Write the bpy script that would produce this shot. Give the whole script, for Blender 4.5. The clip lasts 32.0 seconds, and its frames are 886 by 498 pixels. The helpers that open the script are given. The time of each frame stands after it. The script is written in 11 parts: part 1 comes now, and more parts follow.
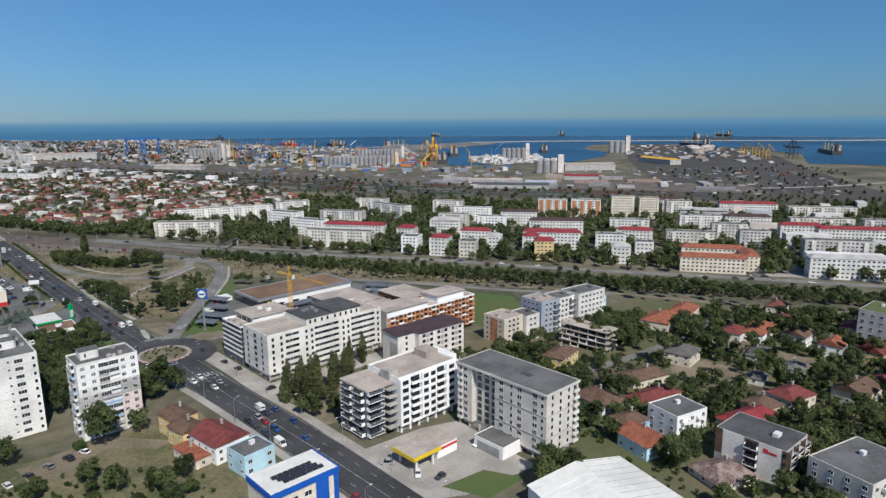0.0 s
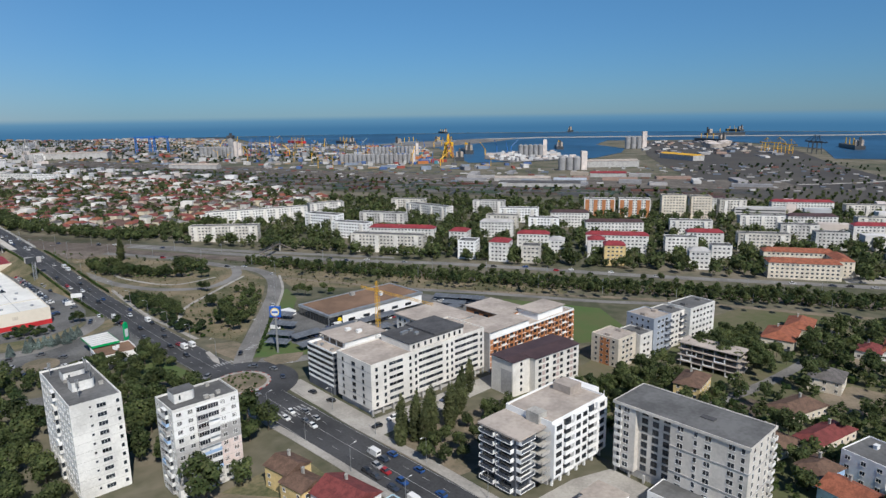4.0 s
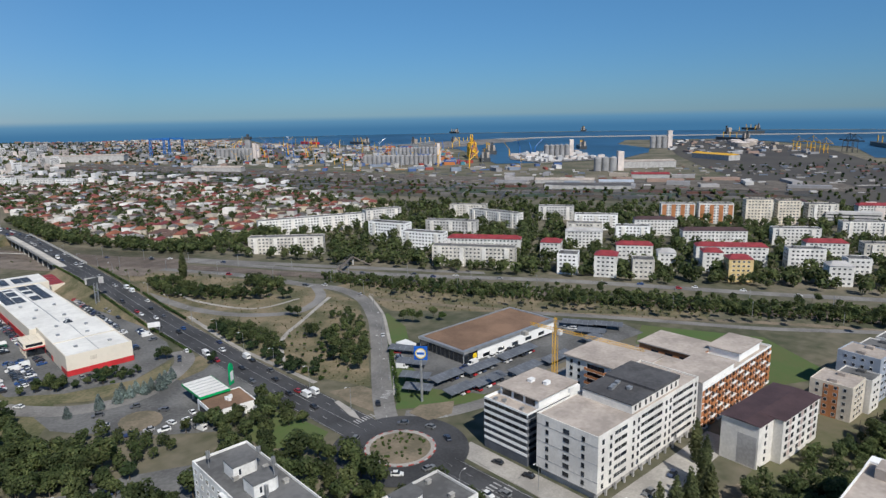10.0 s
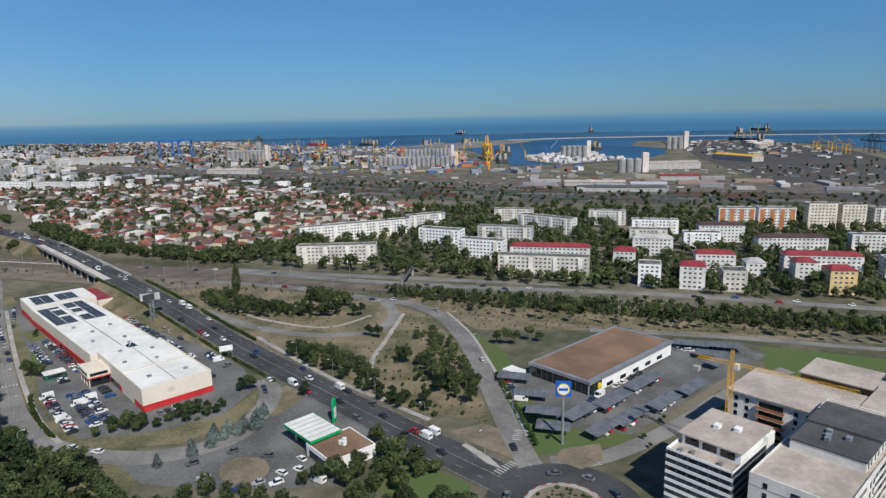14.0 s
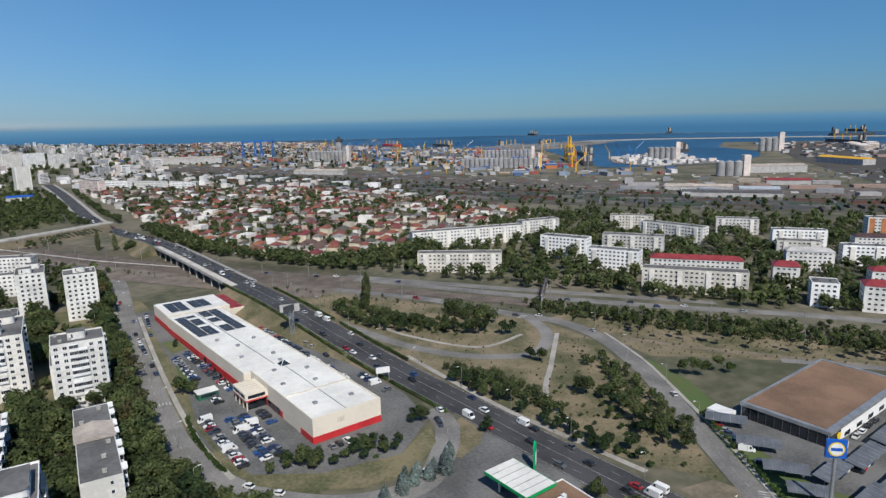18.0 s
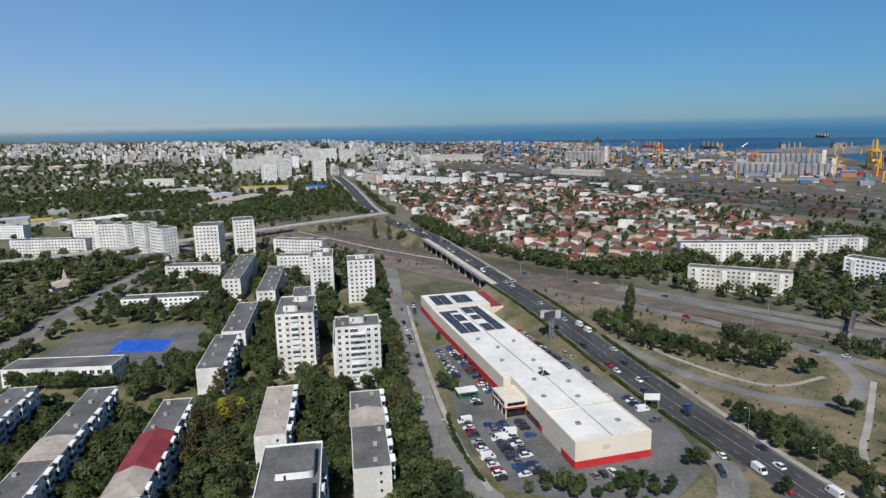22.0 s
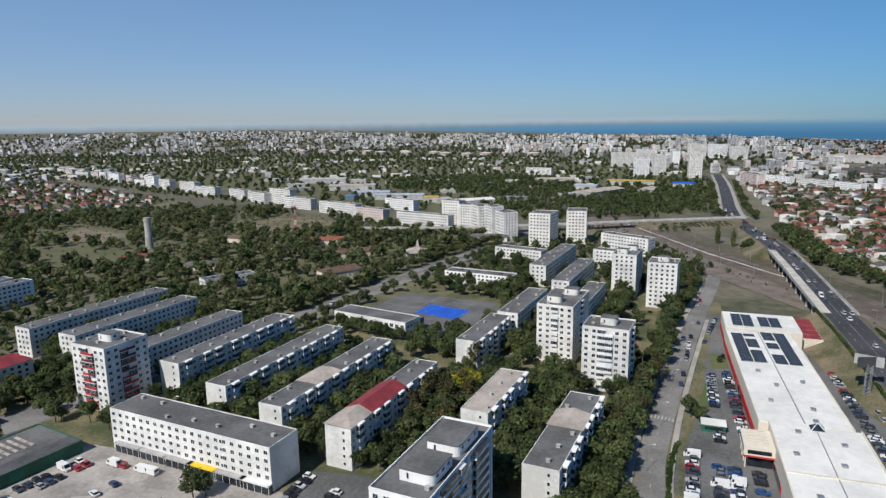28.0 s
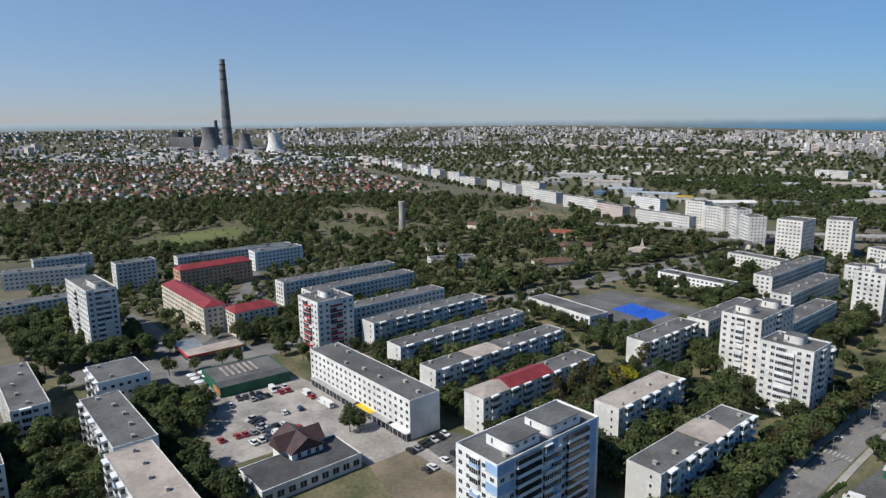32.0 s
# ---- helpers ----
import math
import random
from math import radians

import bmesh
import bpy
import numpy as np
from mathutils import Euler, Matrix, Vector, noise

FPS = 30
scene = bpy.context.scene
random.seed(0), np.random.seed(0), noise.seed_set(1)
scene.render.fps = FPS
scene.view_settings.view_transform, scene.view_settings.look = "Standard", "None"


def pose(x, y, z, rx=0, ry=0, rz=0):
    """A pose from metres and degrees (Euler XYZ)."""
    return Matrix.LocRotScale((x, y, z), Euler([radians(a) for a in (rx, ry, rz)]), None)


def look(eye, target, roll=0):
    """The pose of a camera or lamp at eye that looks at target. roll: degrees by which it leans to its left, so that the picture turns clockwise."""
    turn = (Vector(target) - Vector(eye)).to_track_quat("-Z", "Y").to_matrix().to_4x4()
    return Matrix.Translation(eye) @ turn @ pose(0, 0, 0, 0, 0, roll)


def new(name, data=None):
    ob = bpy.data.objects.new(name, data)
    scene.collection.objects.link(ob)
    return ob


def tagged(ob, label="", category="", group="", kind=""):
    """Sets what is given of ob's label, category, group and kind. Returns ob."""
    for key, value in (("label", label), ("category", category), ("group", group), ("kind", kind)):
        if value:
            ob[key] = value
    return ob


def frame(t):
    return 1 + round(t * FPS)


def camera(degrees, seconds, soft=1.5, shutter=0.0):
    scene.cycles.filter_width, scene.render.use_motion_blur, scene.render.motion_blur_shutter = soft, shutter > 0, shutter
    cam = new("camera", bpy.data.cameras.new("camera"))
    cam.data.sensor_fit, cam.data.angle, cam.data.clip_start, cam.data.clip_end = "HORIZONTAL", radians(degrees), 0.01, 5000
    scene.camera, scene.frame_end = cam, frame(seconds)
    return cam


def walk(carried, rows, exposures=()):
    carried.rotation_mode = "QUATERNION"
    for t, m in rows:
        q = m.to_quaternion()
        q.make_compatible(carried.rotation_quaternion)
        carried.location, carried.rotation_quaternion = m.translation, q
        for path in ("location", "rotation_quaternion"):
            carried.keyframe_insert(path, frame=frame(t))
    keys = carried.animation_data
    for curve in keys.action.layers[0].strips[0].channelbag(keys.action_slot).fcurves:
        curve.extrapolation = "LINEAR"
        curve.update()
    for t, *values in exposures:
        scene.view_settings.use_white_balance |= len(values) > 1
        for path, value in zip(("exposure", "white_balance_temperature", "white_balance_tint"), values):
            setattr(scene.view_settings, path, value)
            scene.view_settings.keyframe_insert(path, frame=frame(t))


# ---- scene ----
cam = camera(69.2, 32.0, 1.4)
METRES, EYE, TILT, LEAN, TURN = 390.06, 110.0, 0.0, 0.0, -43.1
ROWS = [
    (0.0, 0.0, 0.0, 0.0, -0.09, -11.56, 0.46),
    (0.5, -0.0153, 0.0118, -0.0001, -0.07, -11.6, 0.52),
    (1.0, -0.0302, 0.0236, -0.0003, -0.05, -11.66, 0.56),
    (1.5, -0.0452, 0.0356, -0.0004, -0.02, -11.7, 0.59),
    (2.0, -0.0602, 0.0474, -0.0003, -0.01, -11.73, 0.64),
    (2.5, -0.0755, 0.0591, -0.0004, -0.01, -11.78, 0.67),
    (3.0, -0.0905, 0.0707, -0.0002, -0.0, -11.82, 0.7),
    (3.5, -0.1056, 0.0826, -0.0001, 0.01, -11.83, 0.75),
    (5.5, -0.1644, 0.1313, 0.0002, 0.06, -11.91, 0.91),
    (6.0, -0.179, 0.1433, 0.0001, 0.08, -11.93, 0.92),
    (6.5, -0.194, 0.1549, 0.0, 0.08, -11.95, 0.93),
    (7.0, -0.2087, 0.167, 0.0004, 0.1, -11.95, 0.97),
    (7.5, -0.2237, 0.1793, 0.0004, 0.11, -11.93, 0.99),
    (8.0, -0.2387, 0.1914, 0.0005, 0.13, -11.91, 1.02),
    (8.5, -0.254, 0.2032, 0.0004, 0.15, -11.87, 1.03),
    (9.0, -0.2697, 0.2146, 0.0006, 0.15, -11.86, 1.03),
    (9.5, -0.2841, 0.2254, 0.0007, 0.17, -11.84, 1.08),
    (10.0, -0.2997, 0.2365, 0.0009, 0.17, -11.85, 1.09),
    (10.5, -0.3156, 0.2479, 0.0008, 0.17, -11.83, 1.09),
    (11.0, -0.3314, 0.2588, 0.0008, 0.15, -11.82, 1.1),
    (11.5, -0.347, 0.2701, 0.0011, 0.14, -11.81, 1.12),
    (12.0, -0.3628, 0.2813, 0.0011, 0.15, -11.78, 1.13),
    (12.5, -0.3786, 0.2923, 0.0013, 0.14, -11.76, 1.16),
    (13.0, -0.3944, 0.303, 0.0015, 0.14, -11.76, 1.2),
    (13.5, -0.4105, 0.3137, 0.0015, 0.12, -11.76, 1.21),
    (14.0, -0.4264, 0.3243, 0.0013, 0.12, -11.75, 1.2),
    (14.5, -0.4426, 0.3349, 0.0016, 0.11, -11.74, 1.2),
    (16.5, -0.5081, 0.3763, 0.0015, 1.6, -11.68, 1.26),
    (17.0, -0.5247, 0.3858, 0.0016, 2.88, -11.65, 1.28),
    (17.5, -0.5411, 0.3945, 0.0017, 4.13, -11.6, 1.29),
    (18.0, -0.5564, 0.4034, 0.0022, 5.81, -11.56, 1.3),
    (18.5, -0.5703, 0.4111, 0.0026, 7.75, -11.52, 1.27),
    (19.0, -0.5819, 0.4188, 0.0025, 9.71, -11.46, 1.29),
    (19.5, -0.5921, 0.4258, 0.0027, 11.78, -11.42, 1.27),
    (20.0, -0.5982, 0.4299, 0.0025, 14.62, -11.34, 1.27),
    (20.5, -0.6008, 0.4316, 0.0027, 17.8, -11.27, 1.31),
    (21.0, -0.6003, 0.4331, 0.0021, 21.29, -11.19, 1.29),
    (21.5, -0.598, 0.4355, 0.0016, 24.71, -11.12, 1.26),
    (22.0, -0.5938, 0.4383, 0.0016, 27.99, -11.07, 1.25),
    (22.5, -0.5883, 0.4424, 0.0014, 30.95, -11.01, 1.23),
    (23.0, -0.5814, 0.4472, 0.0011, 34.17, -11.0, 1.18),
    (23.5, -0.5739, 0.4531, 0.0012, 37.91, -11.02, 1.16),
    (24.0, -0.5661, 0.4602, 0.0011, 41.67, -11.04, 1.11),
    (24.5, -0.5581, 0.4681, 0.001, 45.07, -11.05, 1.08),
    (25.0, -0.55, 0.4768, 0.0009, 47.97, -11.02, 1.06),
    (25.5, -0.5421, 0.4862, 0.0008, 50.42, -11.03, 1.01),
    (27.5, -0.509, 0.5251, -0.0002, 59.93, -11.0, 0.86),
    (28.0, -0.5007, 0.5353, -0.0004, 62.41, -11.01, 0.81),
    (28.5, -0.4919, 0.5457, -0.0005, 64.85, -11.03, 0.76),
    (29.0, -0.4828, 0.5565, -0.0005, 67.23, -11.05, 0.73),
    (29.5, -0.4741, 0.5674, -0.0008, 69.96, -11.07, 0.7),
    (30.0, -0.4657, 0.5788, -0.0011, 73.42, -11.08, 0.69),
    (30.5, -0.4573, 0.5904, -0.0015, 76.83, -11.1, 0.68),
    (31.0, -0.4496, 0.6024, -0.0024, 80.18, -11.1, 0.67),
    (31.5, -0.4422, 0.6152, -0.0024, 83.42, -11.09, 0.66),
    (32.0, -0.4354, 0.6282, -0.0025, 86.87, -11.08, 0.64),
]
walk(cam, [(t, pose(0, 0, EYE, TILT, LEAN, TURN) @ pose(METRES * x, METRES * y, METRES * z, 90 + pitch, roll, yaw)) for t, x, y, z, yaw, pitch, roll in ROWS])

# ---- world, sun ----
SUN_FROM = Vector((-0.34, -0.94, 0.0)).normalized()
SUN_EL = radians(46)
world = bpy.data.worlds.new("sky")
scene.world = world
world.use_nodes = True
wn = world.node_tree.nodes
sky = wn.new("ShaderNodeTexSky")
sky.sky_type = "NISHITA"
sky.sun_disc = False
sky.sun_elevation = SUN_EL
sky.sun_rotation = math.atan2(SUN_FROM.x, SUN_FROM.y)
sky.altitude = 100
sky.air_density, sky.dust_density, sky.ozone_density = 1.0, 0.05, 7.0
tone = wn.new("ShaderNodeMix")
tone.data_type, tone.blend_type = "RGBA", "MULTIPLY"
tone.inputs["Factor"].default_value = 1.0
world.node_tree.links.new(sky.outputs["Color"], tone.inputs["A"])
# the air is hazier and paler to the west, clearer over the sea
spot, west, airy = wn.new("ShaderNodeTexCoord"), wn.new("ShaderNodeVectorMath"), wn.new("ShaderNodeMix")
west.operation = "DOT_PRODUCT"
west.inputs[1].default_value = (-1.0, 0.0, 0.0)
span = wn.new("ShaderNodeMapRange")
span.inputs["From Min"].default_value, span.inputs["From Max"].default_value = -0.3, 1.0
world.node_tree.links.new(spot.outputs["Generated"], west.inputs[0])
world.node_tree.links.new(west.outputs["Value"], span.inputs["Value"])
airy.data_type = "RGBA"
airy.inputs["A"].default_value, airy.inputs["B"].default_value = (0.77, 1.12, 1.32, 1), (2.14, 1.85, 1.81, 1)
world.node_tree.links.new(span.outputs["Result"], airy.inputs["Factor"])
rise, band, low = wn.new("ShaderNodeSeparateXYZ"), wn.new("ShaderNodeMapRange"), wn.new("ShaderNodeMix")
low.data_type, low.blend_type = "RGBA", "MULTIPLY"
low.inputs["Factor"].default_value = 1.0
band.inputs["From Min"].default_value, band.inputs["From Max"].default_value = 0.0, 0.22
tilt = wn.new("ShaderNodeMix")
tilt.data_type = "RGBA"
tilt.inputs["A"].default_value, tilt.inputs["B"].default_value = (0.56, 0.65, 0.85, 1), (1.0, 1.05, 1.0, 1)
world.node_tree.links.new(spot.outputs["Generated"], rise.inputs[0])
world.node_tree.links.new(rise.outputs["Z"], band.inputs["Value"])
world.node_tree.links.new(band.outputs["Result"], tilt.inputs["Factor"])
world.node_tree.links.new(airy.outputs["Result"], low.inputs["A"])
world.node_tree.links.new(tilt.outputs["Result"], low.inputs["B"])
world.node_tree.links.new(low.outputs["Result"], tone.inputs["B"])
world.node_tree.links.new(tone.outputs["Result"], wn["Background"].inputs["Color"])
wn["Background"].inputs["Strength"].default_value = 0.05
sun_data = bpy.data.lights.new("sun", "SUN")
sun_data.energy, sun_data.angle, sun_data.color = 3.9, radians(0.55), (1.0, 0.955, 0.88)
sun = new("sun", sun_data)
sun.matrix_world = look((0, 0, 500), Vector((0, 0, 500)) - Vector((SUN_FROM.x * math.cos(SUN_EL), SUN_FROM.y * math.cos(SUN_EL), math.sin(SUN_EL))))
scene.view_settings.exposure = 0.3


# ---- materials ----
def material(name, color, rough=0.8, vary=0.12, scale=0.35, fine=4.0, bump=0.0, metal=0.0, tint=None, per_object=0.0, island=0.0, spec=0.4):
    """A surface in which two noises, of about 1/scale and 1/fine metres, shift the colour towards tint or a darker tone."""
    m = bpy.data.materials.new(name)
    m.use_nodes = True
    n, l = m.node_tree.nodes, m.node_tree.links
    b = n["Principled BSDF"]
    b.inputs["Roughness"].default_value, b.inputs["Metallic"].default_value = rough, metal
    b.inputs["Specular IOR Level"].default_value = spec
    geo = n.new("ShaderNodeNewGeometry")
    big, small = n.new("ShaderNodeTexNoise"), n.new("ShaderNodeTexNoise")
    for t, s, d in ((big, scale, 4), (small, fine, 2)):
        t.inputs["Scale"].default_value, t.inputs["Detail"].default_value = s, d
        l.new(geo.outputs["Position"], t.inputs["Vector"])
    add = n.new("ShaderNodeMath")
    add.operation = "MULTIPLY_ADD"
    l.new(small.outputs["Fac"], add.inputs[0])
    add.inputs[1].default_value = 0.45
    l.new(big.outputs["Fac"], add.inputs[2])
    fac = n.new("ShaderNodeMapRange")
    fac.inputs["From Min"].default_value, fac.inputs["From Max"].default_value = 0.57, 0.88
    l.new(add.outputs[0], fac.inputs["Value"])
    mix = n.new("ShaderNodeMix")
    mix.data_type = "RGBA"
    other = tint or tuple(c * (1 - 2.4 * vary) for c in color)
    light = tuple(min(1, c * (1 + vary * 0.6)) for c in color)
    mix.inputs["A"].default_value, mix.inputs["B"].default_value = (*light, 1), (*other, 1)
    l.new(fac.outputs["Result"], mix.inputs["Factor"])
    out = mix.outputs["Result"]
    if per_object or island:
        hsv = n.new("ShaderNodeHueSaturation")
        r = n.new("ShaderNodeMapRange")
        a = per_object or island
        r.inputs["To Min"].default_value, r.inputs["To Max"].default_value = 1 - a, 1 + a
        if per_object:
            l.new(n.new("ShaderNodeObjectInfo").outputs["Random"], r.inputs["Value"])
        else:
            l.new(geo.outputs["Random Per Island"], r.inputs["Value"])
        l.new(r.outputs["Result"], hsv.inputs["Value"])
        l.new(out, hsv.inputs["Color"])
        out = hsv.outputs["Color"]
    l.new(out, b.inputs["Base Color"])
    if bump:
        bp = n.new("ShaderNodeBump")
        bp.inputs["Strength"].default_value, bp.inputs["Distance"].default_value = bump, 0.1
        l.new(small.outputs["Fac"], bp.inputs["Height"])
        l.new(bp.outputs["Normal"], b.inputs["Normal"])
    return m


def palette(name, colors, rough=0.6, island=False, spec=0.4, coat=0.0, vary=0.1, scale=0.3):
    """A surface whose colour is picked from colors by chance, for each object or for each loose piece."""
    m = bpy.data.materials.new(name)
    m.use_nodes = True
    n, l = m.node_tree.nodes, m.node_tree.links
    b = n["Principled BSDF"]
    b.inputs["Roughness"].default_value, b.inputs["Specular IOR Level"].default_value = rough, spec
    b.inputs["Coat Weight"].default_value = coat
    ramp = n.new("ShaderNodeValToRGB")
    ramp.color_ramp.interpolation = "CONSTANT"
    e = ramp.color_ramp.elements
    e[0].position, e[1].position = 0.0, 1 / len(colors)
    for i, c in enumerate(colors):
        k = e[i] if i < 2 else e.new(i / len(colors))
        k.color = (*c, 1)
    geo = n.new("ShaderNodeNewGeometry")
    src = geo.outputs["Random Per Island"] if island else n.new("ShaderNodeObjectInfo").outputs["Random"]
    l.new(src, ramp.inputs["Fac"])
    noise_ = n.new("ShaderNodeTexNoise")
    noise_.inputs["Scale"].default_value, noise_.inputs["Detail"].default_value = scale, 5
    l.new(geo.outputs["Position"], noise_.inputs["Vector"])
    r = n.new("ShaderNodeMapRange")
    r.inputs["From Min"].default_value, r.inputs["From Max"].default_value = 0.3, 0.7
    r.inputs["To Min"].default_value, r.inputs["To Max"].default_value = 1 - 2 * vary, 1 + vary * 0.5
    l.new(noise_.outputs["Fac"], r.inputs["Value"])
    hsv = n.new("ShaderNodeHueSaturation")
    l.new(r.outputs["Result"], hsv.inputs["Value"])
    l.new(ramp.outputs["Color"], hsv.inputs["Color"])
    l.new(hsv.outputs["Color"], b.inputs["Base Color"])
    return m


def leaves(name, colors, rough=0.7):
    m = palette(name, colors, rough, island=True, spec=0.2, vary=0.3, scale=0.12)
    n, l = m.node_tree.nodes, m.node_tree.links
    b = n["Principled BSDF"]
    src = b.inputs["Base Color"].links[0].from_node
    hsv = n.new("ShaderNodeHueSaturation")
    r = n.new("ShaderNodeMapRange")
    r.inputs["To Min"].default_value, r.inputs["To Max"].default_value = 0.80, 1.5
    # crowns differ from tree to tree
    info, where = n.new("ShaderNodeTexNoise"), n.new("ShaderNodeNewGeometry")
    info.inputs["Scale"].default_value, info.inputs["Detail"].default_value = 0.13, 1.0
    l.new(where.outputs["Position"], info.inputs["Vector"])
    r.inputs["From Min"].default_value, r.inputs["From Max"].default_value = 0.32, 0.68
    l.new(info.outputs["Fac"], r.inputs["Value"])
    l.new(r.outputs["Result"], hsv.inputs["Value"])
    h = n.new("ShaderNodeMapRange")
    h.inputs["To Min"].default_value, h.inputs["To Max"].default_value = 0.512, 0.480
    h.inputs["From Min"].default_value, h.inputs["From Max"].default_value = 0.32, 0.68
    l.new(info.outputs["Fac"], h.inputs["Value"])
    l.new(h.outputs["Result"], hsv.inputs["Hue"])
    l.new(src.outputs["Color"], hsv.inputs["Color"])
    l.new(hsv.outputs["Color"], b.inputs["Base Color"])
    # thin leaves let some light through
    glow, both, lit = n.new("ShaderNodeBsdfTranslucent"), n.new("ShaderNodeMixShader"), n.new("ShaderNodeHueSaturation")
    lit.inputs["Value"].default_value, lit.inputs["Saturation"].default_value = 1.6, 1.05
    l.new(hsv.outputs["Color"], lit.inputs["Color"])
    l.new(lit.outputs["Color"], glow.inputs["Color"])
    both.inputs["Fac"].default_value = 0.38
    l.new(b.outputs[0], both.inputs[1])
    l.new(glow.outputs[0], both.inputs[2])
    l.new(both.outputs[0], n["Material Output"].inputs["Surface"])
    return m


WHITE = material("white_render", (0.74, 0.73, 0.70), 0.85, 0.10, 0.12, 1.5)
STONE = material("warm_grey_render", (0.60, 0.565, 0.515), 0.85, 0.09, 0.12, 1.2)
OFFWHITE = material("warm_white_render", (0.70, 0.675, 0.63), 0.85, 0.08, 0.12, 1.2)
SLATEBLUE = material("blue_grey_render", (0.34, 0.38, 0.44), 0.85, 0.08, 0.12, 1.2)
CLEAN = material("clean_white_render", (0.80, 0.80, 0.79), 0.8, 0.05, 0.1, 1.2)
PINKISH = material("pink_white_render", (0.66, 0.55, 0.51), 0.85, 0.10, 0.12, 1.2)
PANEL = material("aged_panel_render", (0.68, 0.67, 0.64), 0.88, 0.10, 0.11, 0.9)
CREAM = material("cream_render", (0.68, 0.61, 0.50), 0.85, 0.10, 0.15, 1.2)
BEIGE = material("beige_render", (0.58, 0.52, 0.43), 0.85, 0.10, 0.15, 1.2)
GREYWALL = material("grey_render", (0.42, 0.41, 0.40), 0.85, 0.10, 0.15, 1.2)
DARKWALL = material("anthracite_render", (0.085, 0.095, 0.115), 0.75, 0.12, 0.2, 2.0)
ORANGE = material("terracotta_render", (0.45, 0.19, 0.08), 0.8, 0.12, 0.2, 1.5)
PEACH = material("peach_render", (0.55, 0.33, 0.21), 0.85, 0.10, 0.2, 1.5)
YELLOWWALL = material("yellow_render", (0.66, 0.50, 0.24), 0.85, 0.1, 0.2, 1.5)
CYANWALL = material("pale_cyan_render", (0.46, 0.66, 0.76), 0.8, 0.08, 0.2, 1.5)
BLUEWALL = material("pale_blue_render", (0.33, 0.48, 0.70), 0.8, 0.08, 0.2, 1.5)
DEEPBLUE = material("deep_blue_cladding", (0.01, 0.10, 0.46), 0.45, 0.08, 0.2, 1.5)
REDCLAD = material("red_cladding", (0.50, 0.03, 0.035), 0.5, 0.08, 0.2, 1.5)
GREENCLAD = material("dark_green_cladding", (0.02, 0.13, 0.075), 0.55, 0.15, 0.2, 1.5)
YELLOWCLAD = material("yellow_cladding", (0.72, 0.50, 0.02), 0.5, 0.06, 0.2, 1.5)
BITUMEN = material("grey_bitumen_roof", (0.135, 0.135, 0.135), 0.9, 0.16, 0.09, 0.7)
DARKROOF = material("dark_felt_roof", (0.085, 0.085, 0.09), 0.9, 0.16, 0.12, 0.8)
PALEROOF = material("pale_roof_screed", (0.42, 0.365, 0.32), 0.9, 0.12, 0.1, 0.7)
WHITEROOF = material("white_roof_membrane", (0.72, 0.71, 0.67), 0.7, 0.07, 0.06, 0.5)
BROWNROOF = material("rusty_brown_gravel_roof", (0.21, 0.13, 0.085), 0.95, 0.14, 0.07, 1.5)
MAROON = material("maroon_metal_roof", (0.075, 0.045, 0.045), 0.6, 0.12, 0.2, 1.5)
REDROOF = material("red_metal_roof", (0.25, 0.038, 0.044), 0.6, 0.12, 0.2, 1.5, island=0.12)
TILE_COLORS = [(0.17, 0.058, 0.048), (0.23, 0.078, 0.050), (0.14, 0.052, 0.046), (0.12, 0.078, 0.065), (0.10, 0.095, 0.09), (0.26, 0.10, 0.06), (0.17, 0.042, 0.045), (0.26, 0.25, 0.24), (0.13, 0.078, 0.066), (0.15, 0.145, 0.14), (0.20, 0.066, 0.055), (0.115, 0.07, 0.06)]
TILES = palette("roof_tiles", TILE_COLORS, 0.8, vary=0.16, scale=0.6)
TILES_FAR = palette("roof_tiles_mixed", TILE_COLORS, 0.8, island=True, vary=0.14, scale=0.3)
HOUSEWALL = palette("house_render", [(0.70, 0.67, 0.60), (0.76, 0.75, 0.72), (0.62, 0.55, 0.42), (0.60, 0.50, 0.36), (0.70, 0.62, 0.52), (0.52, 0.50, 0.47)], 0.85, vary=0.1)
CITYWALL = palette("city_render", [(0.704, 0.693, 0.682), (0.616, 0.605, 0.594), (0.506, 0.495, 0.484), (0.770, 0.759, 0.748), (0.660, 0.583, 0.539), (0.374, 0.374, 0.385), (0.550, 0.484, 0.440), (0.440, 0.451, 0.473)], 0.85, island=True, vary=0.12, scale=0.08)
ORANGETILE = material("orange_roof_tiles", (0.29, 0.098, 0.055), 0.8, 0.15, 0.5, 2.0)
GLASS = material("dark_window_glass", (0.025, 0.032, 0.042), 0.12, 0.2, 0.3, 1.0, spec=0.6, per_object=0.5)
HOUSEFAR = palette("far_house_render", [(0.633, 0.599, 0.554), (0.520, 0.452, 0.373), (0.800, 0.800, 0.800), (0.429, 0.362, 0.316), (0.384, 0.373, 0.362), (0.678, 0.633, 0.576), (0.475, 0.339, 0.282), (0.800, 0.800, 0.791)], 0.85, island=True, vary=0.1, scale=0.1)
FLATS_A = material("greyed_panel_render", (0.53, 0.52, 0.50), 0.88, 0.16, 0.1, 0.9)
FLATS_B = material("yellowed_panel_render", (0.59, 0.56, 0.50), 0.88, 0.15, 0.1, 0.9)
GLASS_FAR = material("window_glass", (0.06, 0.065, 0.075), 0.2, 0.2, 0.2, 1.0, island=0.6, spec=0.6)
PVC = material("white_window_frame", (0.72, 0.72, 0.71), 0.5, 0.05, 0.3, 3.0)
